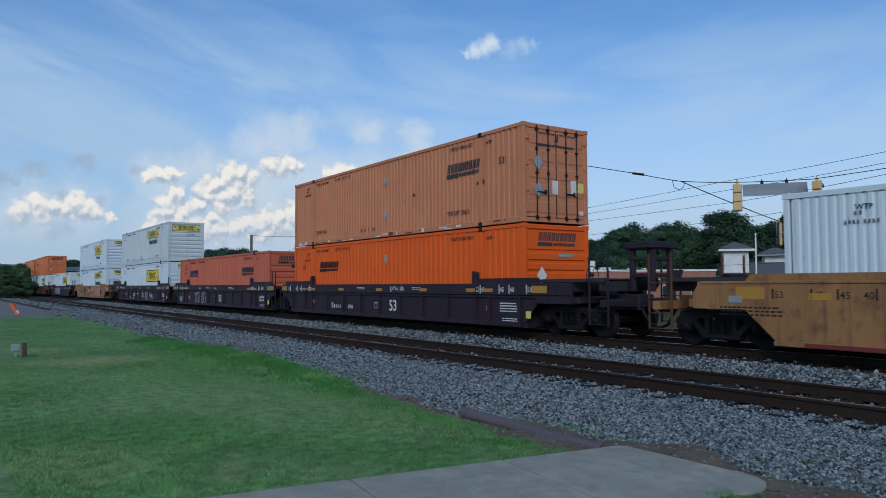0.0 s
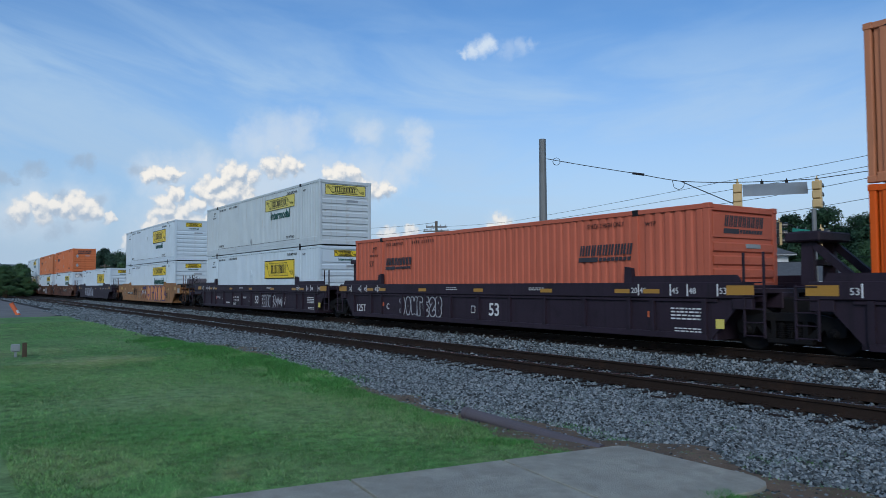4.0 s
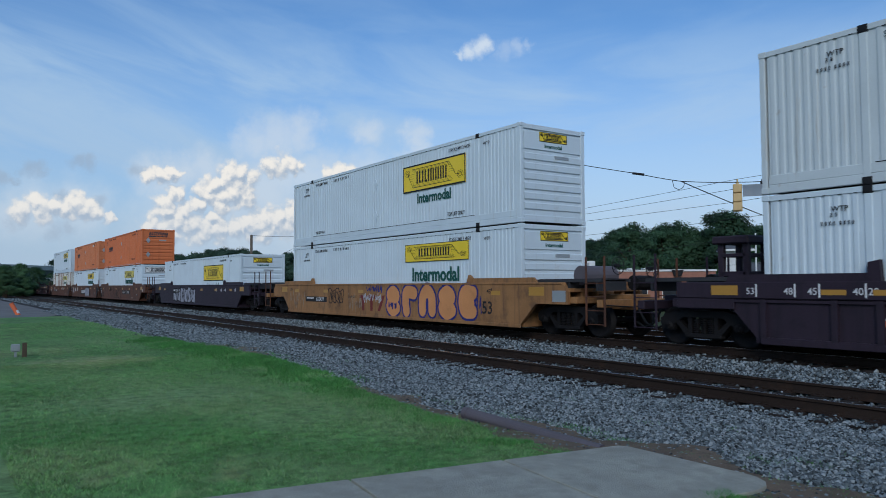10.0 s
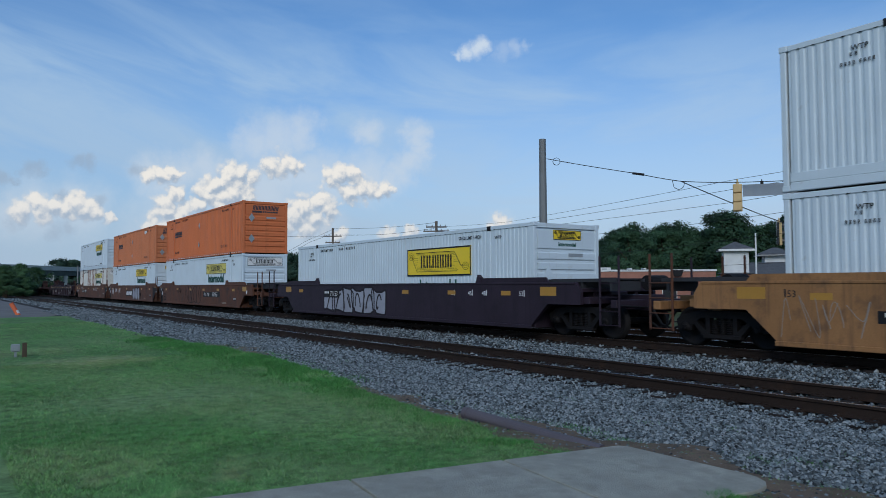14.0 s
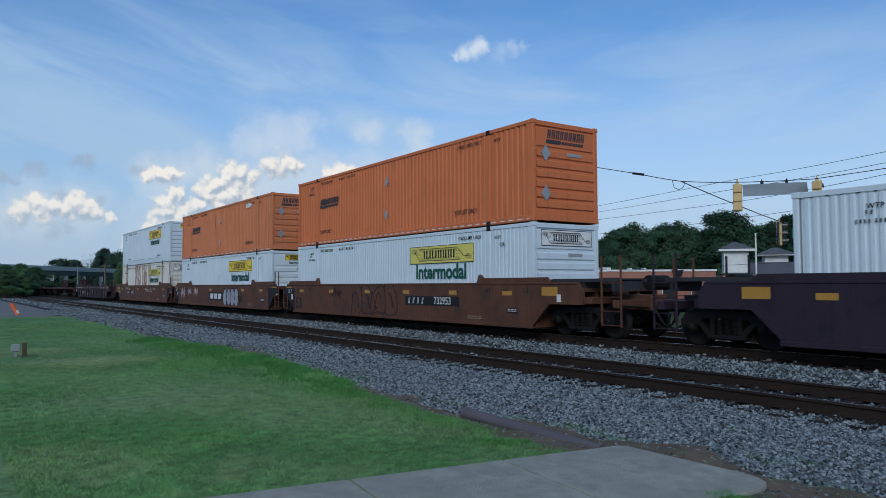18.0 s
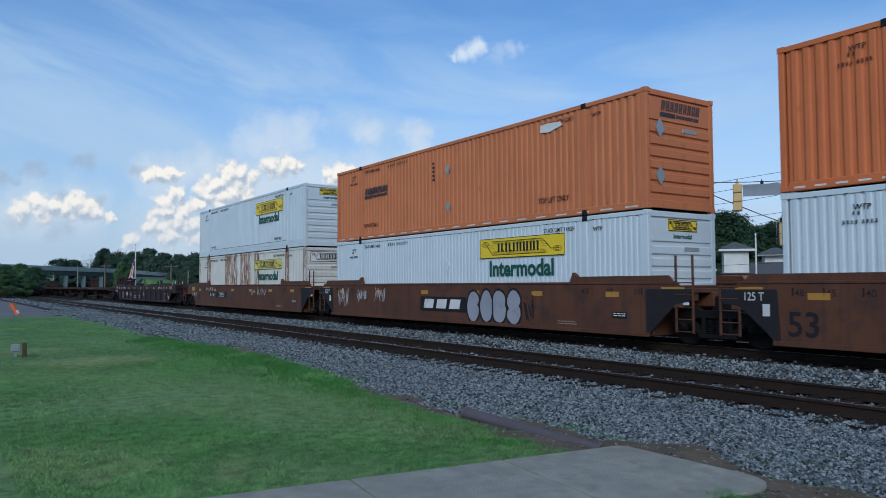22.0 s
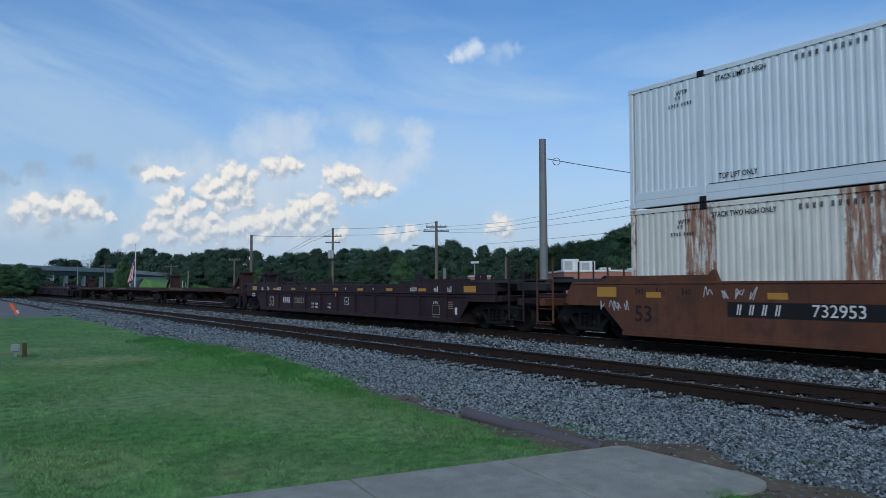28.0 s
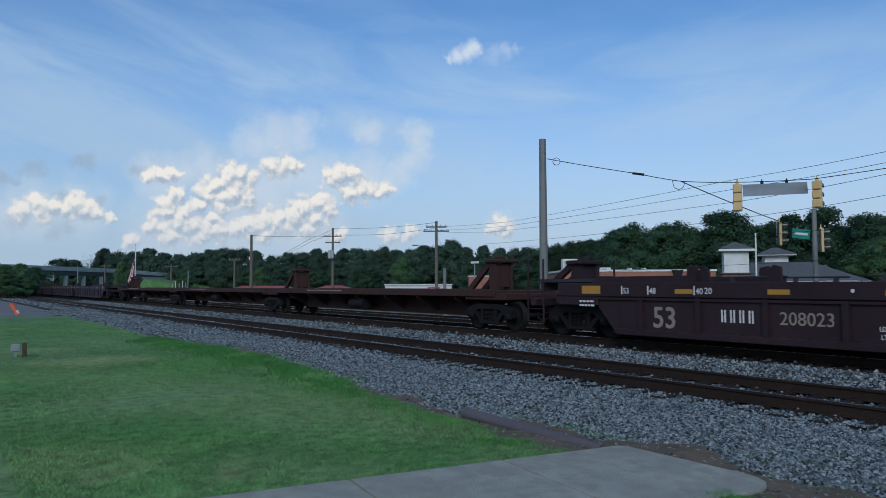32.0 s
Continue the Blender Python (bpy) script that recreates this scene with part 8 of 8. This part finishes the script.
def buildings():
    # long low brick building
    b = building(-50.1, 59.4, "long low red-brick building with a white roof edge")
    house_box(b, 15.6, 12, 3.95)
    part("roof_edge", Mesh().box(-7.9, 7.9, -0.08, 0.12, 3.96, 4.16, 0.02).box(-7.9, -7.7, 0.13, 12, 3.96, 4.16).box(7.7, 7.9, 0.13, 12, 3.96, 4.16), M["fascia"], b)
    part("roof", Mesh().box(-7.7, 7.7, 0.12, 11.9, 3.9, 3.98), M["shingle"], b)
    part("scupper", Mesh().prism([(3.2, 4.1), (4.4, 4.1), (4.15, 3.45), (3.45, 3.45)], -0.28, -0.10), M["black"], b, "dark hopper on the wall")
    part("ledge", Mesh().box(-7.85, 7.85, -0.2, -0.02, 3.12, 3.22), M["fascia"], b)
    for k in range(5):
        win(b, -6 + 3 * k, 1.1, 1.4, 1.4)
    for x, w, h, y in ((-6.6, 1.7, 1.3, 3.0), (-4.9, 1.6, 1.05, 2.4), (-3.0, 1.1, 0.35, 2.4), (-0.6, 0.3, 0.25, 1.4), (0.9, 0.3, 0.25, 1.4)):
        u = part("roof_unit", Mesh().box(x - w / 2, x + w / 2, y, y + 1.2, 3.99, 4.10 + h, 0.03), M["fascia"], b, "pale rooftop air unit")
        part("grille", Mesh().box(x - w * 0.4, x + w * 0.1, y - 0.02, y - 0.004, 4.2, 4.05 + h * 0.85), M["grey_plate"], u)
    # porch range of the house, with its two lantern towers
    h = building(-36.9, 56.1, "brick house with two white lantern towers and grey hipped roofs", turn=ACROSS - 0.28, name="house", category="house")
    house_box(h, 2.0, 2.0, 5.55, "tower", "siding")
    base_ = house_box(h, 2.3, 2.3, 3.5, "tower_base", "brick")
    base_.location = (0, -0.15, 0)
    part("skirt_roof", Mesh().box(-1.35, 1.35, -0.4, 2.3, 3.52, 3.62, 0.02), M["shingle"], h)
    part("tower_roof", hip_roof(Mesh(), -1.0, 1.0, 0, 2.0, 5.66, 0.66, 1.35, 0.42), M["shingle"], h, "grey pyramid roof")
    part("eave", Mesh().box(-1.42, 1.42, -0.42, 2.42, 5.50, 5.55).box(-1.44, 1.44, -0.45, -0.41, 5.46, 5.64), M["fascia"], h)
    part("downpipe", Mesh().rod((-0.95, -0.05, 3.4), (-0.95, -0.05, 5.5), 0.05, 6), M["fascia"], h)
    t2 = house_box(h, 2.0, 2.0, 5.30, "tower", "siding")
    t2.location = (4.1, 6.2, 0)
    part("tower_roof", hip_roof(Mesh(), 3.1, 5.1, 6.2, 8.2, 5.42, 0.62, 1.4, 0.6), M["shingle"], h, "grey pyramid roof")
    part("eave", Mesh().box(2.48, 5.72, 5.58, 8.8, 5.26, 5.31), M["fascia"], h)
    w = house_box(h, 11.6, 8, 2.75, "wall", "brick")
    w.location = (4.3, 1.6, 0)
    part("roof", hip_roof(Mesh(), -1.5, 10.1, 1.6, 9.6, 2.88, 1.75, 3.8, 0.5), M["shingle"], h, "grey hipped roof")
    part("fascia", Mesh().box(-2.0, 10.6, 1.06, 1.10, 2.70, 2.86), M["fascia"], h)
    # gable behind
    g = building(-39.4, 75.2, "small white gabled house among the trees", name="house", category="house")
    house_box(g, 4.2, 6, 2.85, "wall", "siding")
    part("gable", Mesh().prism([(-2.1, 2.85), (2.1, 2.85), (0, 4.3)], 0.0, 0.2), M["siding"], g)
    part("roof", Mesh().prism([(-2.5, 2.72), (-2.5, 2.85), (0, 4.6), (2.5, 2.85), (2.5, 2.72), (0, 4.42)], -0.3, 6.3), M["shingle"], g, "grey gabled roof")
    # small brick block
    k = building(-61.9, 47.7, "small red-brick block beyond the tracks")
    house_box(k, 2.3, 4, 3.55)
    part("roof_edge", Mesh().box(-1.2, 1.2, -0.05, 4.05, 3.56, 3.66, 0.01), M["fascia"], k)
    # white shed with a red board
    s = building(-77.5, 49.9, "long low white shed with a red board", name="shed", category="shed")
    house_box(s, 8.4, 6, 2.62, "wall", "siding")
    part("roof", Mesh().box(-4.3, 4.3, -0.2, 6.2, 2.63, 2.78, 0.02), M["fascia"], s)
    part("board", Mesh().box(1.2, 2.7, -0.06, -0.01, 1.95, 2.40, 0.01), M["red_roof"], s, "red sign board with a pale bar")
    part("board_bar", Mesh().box(1.4, 2.5, -0.075, -0.062, 2.1, 2.25), M["fascia"], s)
    # pale direction board by the street
    o = thing("direction_board", "long white board with black lettering by the street", "sign", at=(-25.55, 51.0, FIELD))
    o.rotation_euler = (0, 0, ACROSS)
    part("board", Mesh().box(-1.15, 1.15, -0.03, 0.03, 2.40, 2.86, 0.01), M["fascia"], o)
    for x in (-0.9, 0.9):
        part("post", Mesh().box(x - 0.05, x + 0.05, 0.04, 0.14, -0.3, 2.8, 0.01), M["steel"], o)
    mark("TO OFFICE SUITES", 0, 2.63, 0.2, M["ink"], o, -0.033)
    # low red-roofed stalls
    for x, y, w in ((-108, 39.5, 7), (-98, 38.5, 6), (-90, 44, 5)):
        r = building(x, y, "low building with a dull red roof", name="shed", category="shed")
        house_box(r, w, 4, 2.0, "wall", "siding")
        part("roof", hip_roof(Mesh(), -w / 2, w / 2, 0, 4, 2.1, 0.55, 1.8), M["red_roof"], r)


def bridge():
    b = thing("road_bridge", "long grey road bridge on concrete piers over the line", "bridge", kind="structure")
    pts = [(-176.0, -14.0, 6.05), (-189.75, 7.04, 6.03), (-199.83, 18.88, 5.87), (-230.82, 44.47, 5.78), (-259.21, 73.93, 4.4), (-285, 105, 2.6)]
    for (a, c) in zip(pts, pts[1:]):
        a, c = Vector(a), Vector(c)
        d = (c - a)
        n = Vector((d.y, -d.x, 0)).normalized()      # towards the camera
        if n.x < 0:
            n = -n
        for name, off0, off1, z0, z1, mt in (("parapet", 0.15, -0.1, -0.35, 0.55, "bridge"), ("deck", 0.3, -9.0, -0.55, -0.12, "bridge"), ("girder", 0.0, -0.4, -1.75, -0.56, "girder")):
            m = Mesh()
            q = [a + n * off0, c + n * off0, c + n * off1, a + n * off1]
            m.add([(p.x, p.y, p.z + z0) for p in q] + [(p.x, p.y, p.z + z1) for p in q], [(0, 1, 2, 3), (7, 6, 5, 4), (0, 4, 5, 1), (1, 5, 6, 2), (2, 6, 7, 3), (3, 7, 4, 0)])
            part(name, m, M[mt], b)
    for x, y, z, w in ((-204.5, 22.2, 4.1, 1.6), (-216.5, 32.2, 4.1, 0.5), (-223, 37.6, 4.1, 0.5), (-210, 27, 4.1, 0.5)):
        part("pier", Mesh().box(x - w, x + w * 0.2, y - w, y + w, FIELD - 0.3, z, 0.05), M["bridge"], b, "concrete bridge pier")
    wall = Mesh().prism([(-231, 44.0), (-228.5, 46.5), (-248, 66), (-251, 63)], FIELD - 0.3, 4.0, "z")
    part("abutment", wall, M["bridge"], b, "pale concrete abutment")
    bank = Mesh()
    bank.add([(-226, 47, -1.4), (-228, 50, 3.4), (-250, 78, 2.6), (-280, 108, 1.2), (-250, 110, -1.4), (-222, 72, -1.4), (-238, 50, 3.4), (-290, 100, 1.2)], [(0, 1, 5), (1, 2, 5), (2, 3, 4, 5), (1, 6, 2), (2, 6, 7, 3)])
    tagged(part("embankment", bank, M["turf"]), "grassy slope beside the bridge", "embankment", kind="structure")


def flag():
    f = thing("flagpole", "white flagpole with a striped flag hanging at half height", "flagpole", at=(-116.71, 24.41, FIELD))
    part("shaft", Mesh().rod((0, 0, -0.4), (0, 0, 8.85), 0.09, 10, 0.05), M["fascia"], f)
    part("finial", Mesh().lathe([(0.0, 0.0), (0.08, 0.05), (0.09, 0.1), (0.0, 0.18)], (0, 0, 8.85), "z", 10), M["sign_yellow"], f)
    # the cloth hangs in folds, striped along its length
    ax = Vector((0.57, 0.82, 0)) * -1
    for i in range(9):
        m = Mesh()
        pts = []
        for j in range(9):
            t = j / 8
            for e in (0, 1):
                s = (i + e) / 9
                x = 0.08 + 0.95 * s + 0.4 * t * (1 - s) * 0.0
                off = 0.10 * math.sin(9 * s + 3 * t)
                p = ax * (x * (0.35 + 0.65 * t) + 0.25 * t) + Vector((0.82, -0.57, 0)) * off
                pts.append((p.x, p.y, 6.75 - 3.1 * t - 0.55 * s))
        m.v = pts
        m.f = [(2 * j, 2 * j + 1, 2 * j + 3, 2 * j + 2) for j in range(8)]
        part("flag_stripe", m, M["flag_red" if i % 2 == 0 else "flag_white"], f)
    c = Mesh()
    c.v = [tuple(Vector(p) + Vector((0.03, -0.02, 0))) for p in [(-0.04, -0.06, 6.78), (-0.22, -0.32, 6.5), (-0.30, -0.42, 5.6), (-0.10, -0.14, 5.8)]]
    c.f = [(0, 1, 2, 3)]
    part("flag_canton", c, M["flag_blue"], f)


def parked_car(x, y, turn, mat, label):
    c = thing("parked_car", label, "car", "parked cars", at=(x, y, FIELD))
    c.rotation_euler = (0, 0, turn)
    part("body", Mesh().prism([(-2.2, 0.35), (2.2, 0.35), (2.25, 0.75), (1.3, 0.92), (-2.0, 0.98), (-2.25, 0.8)], -0.88, 0.88), mat, c)
    part("cabin", Mesh().prism([(-1.9, 0.97), (1.0, 0.93), (0.35, 1.45), (-1.4, 1.47)], -0.76, 0.76), M["glass_dark"], c)
    part("roof", Mesh().box(-1.35, 0.35, -0.74, 0.74, 1.46, 1.52, 0.02), mat, c)
    for a in (-1.4, 1.4):
        for s in (-0.8, 0.8):
            w = part("wheel", Mesh().rod((a, s - 0.1, 0.33), (a, s + 0.1, 0.33), 0.33, 14), M["rubber"], c)
            part("rim", Mesh().rod((a, s - 0.11, 0.33), (a, s + 0.11, 0.33), 0.19, 10), M["steel"], w)


def small_cloud():
    """A thin drifting cloud far off: a domed sheet, torn by noise in its own space."""
    m = bpy.data.materials.new("thin_cloud")
    m.use_nodes = True
    nt = m.node_tree
    nt.nodes.clear()
    co = nt.nodes.new("ShaderNodeTexCoord").outputs["Object"]
    n = nt.nodes.new("ShaderNodeTexNoise")
    n.inputs["Scale"].default_value, n.inputs["Detail"].default_value, n.inputs["Roughness"].default_value = 0.013, 8, 0.6
    nt.links.new(co, n.inputs["Vector"])
    warp = nt.nodes.new("ShaderNodeVectorMath")
    warp.operation = "MULTIPLY_ADD"
    warp.inputs[1].default_value = (110, 0, 72)
    nt.links.new(n.outputs["Color"], warp.inputs[0])
    off = nt.nodes.new("ShaderNodeVectorMath")
    off.operation = "ADD"
    off.inputs[1].default_value = (-55, 0, -36)
    nt.links.new(co, off.inputs[0])
    nt.links.new(off.outputs[0], warp.inputs[2])
    last = None
    for x, z, r, k in ((-84, -8, 40, 0.9), (-42, 2, 46, 0.95), (-120, -20, 24, 0.8), (36, -4, 46, 0.30), (84, 6, 42, 0.40), (126, 12, 26, 0.35)):
        d = nt.nodes.new("ShaderNodeVectorMath")
        d.operation = "DISTANCE"
        d.inputs[1].default_value = (x, 0, z)
        nt.links.new(warp.outputs[0], d.inputs[0])
        a = nt.nodes.new("ShaderNodeMapRange")
        a.interpolation_type = "SMOOTHSTEP"
        for i, v in zip((1, 2, 3, 4), (r * 1.15, r * 0.25, 0.0, k)):
            a.inputs[i].default_value = v
        nt.links.new(d.outputs["Value"], a.inputs[0])
        if last:
            b = nt.nodes.new("ShaderNodeMath")
            b.operation = "MAXIMUM"
            nt.links.new(last, b.inputs[0])
            nt.links.new(a.outputs[0], b.inputs[1])
            last = b.outputs[0]
        else:
            last = a.outputs[0]
    glow = nt.nodes.new("ShaderNodeEmission")
    glow.inputs["Color"].default_value, glow.inputs["Strength"].default_value = (0.62, 0.72, 0.84, 1), 1.0
    clear = nt.nodes.new("ShaderNodeBsdfTransparent")
    mix = nt.nodes.new("ShaderNodeMixShader")
    nt.links.new(last, mix.inputs[0])
    nt.links.new(clear.outputs[0], mix.inputs[1])
    nt.links.new(glow.outputs[0], mix.inputs[2])
    out = nt.nodes.new("ShaderNodeOutputMaterial")
    nt.links.new(mix.outputs[0], out.inputs["Surface"])
    s = Mesh()
    s.v = [(-220 + 34 * i, 14 * (1 - ((i - 6.5) / 6.5) ** 2) * (1 - ((j - 3.5) / 3.5) ** 2), -119 + 34 * j) for j in range(8) for i in range(14)]
    s.f = [(j * 14 + i, j * 14 + i + 1, (j + 1) * 14 + i + 1, (j + 1) * 14 + i) for j in range(7) for i in range(13)]
    return tagged(part("cloud", s, m, smooth=True), "small torn white cloud drifting in the blue sky", "cloud", kind="structure")


CLOUD = small_cloud()
trees()
poles_and_wires()
crossing()
buildings()
bridge()
flag()
for k, (x, y, m) in enumerate(((-101, 35.5, "car_paint"), (-106, 36.8, "fascia"), (-96, 35.8, "red_roof"), (-112, 38, "car_paint"), (-86, 36, "red_roof"), (-91, 37, "fascia"))):
    parked_car(x, y, 0.6 + 0.2 * k, M[m], "parked car in the lot beyond the tracks")
far_road = Mesh().prism([(-140, 31.0), (60, 27.5), (60, 34.5), (-140, 37.5)], FIELD + 0.02, FIELD + 0.06, "z")
tagged(part("road", far_road, M["asphalt"]), "grey street behind the tracks", "road", kind="structure")

# ---- what moves ----
def motions():
    times = [0.0, 2.0, 4.0, 6.0, 8.0, 10.0, 12.0, 14.0, 16.0, 18.0, 20.0, 22.0, 24.0, 26.0, 28.0, 30.0, 32.0]
    for ob, u, z in TRAIN:
        walk(ob, [(t, pose(u + run(t), LINE, z)) for t in times])

    half = math.tan(radians(62.62 / 2))
    drift = []
    for t, px, py in ((0.0, 0.130, 0.459), (8.0, 0.118, 0.457), (16.0, 0.108, 0.454), (24.0, 0.099, 0.451), (32.0, 0.090, 0.448)):
        p = VIEW @ Vector((px * half * 2600, py * half * 2600, -2600))
        drift.append((t, pose(p.x, p.y, p.z, 0, 0, 55.3)))
    walk(CLOUD, drift)
    turns = [k / 10 for k in range(321)]
    rolled = [-(run(t) - run(0.0)) / R_WHEEL for t in turns]
    for ob, x in WHEELS:
        walk(ob, [(t, pose(x, 0, R_WHEEL, 0, math.degrees(-a), 0)) for t, a in zip(turns, rolled)])


motions()
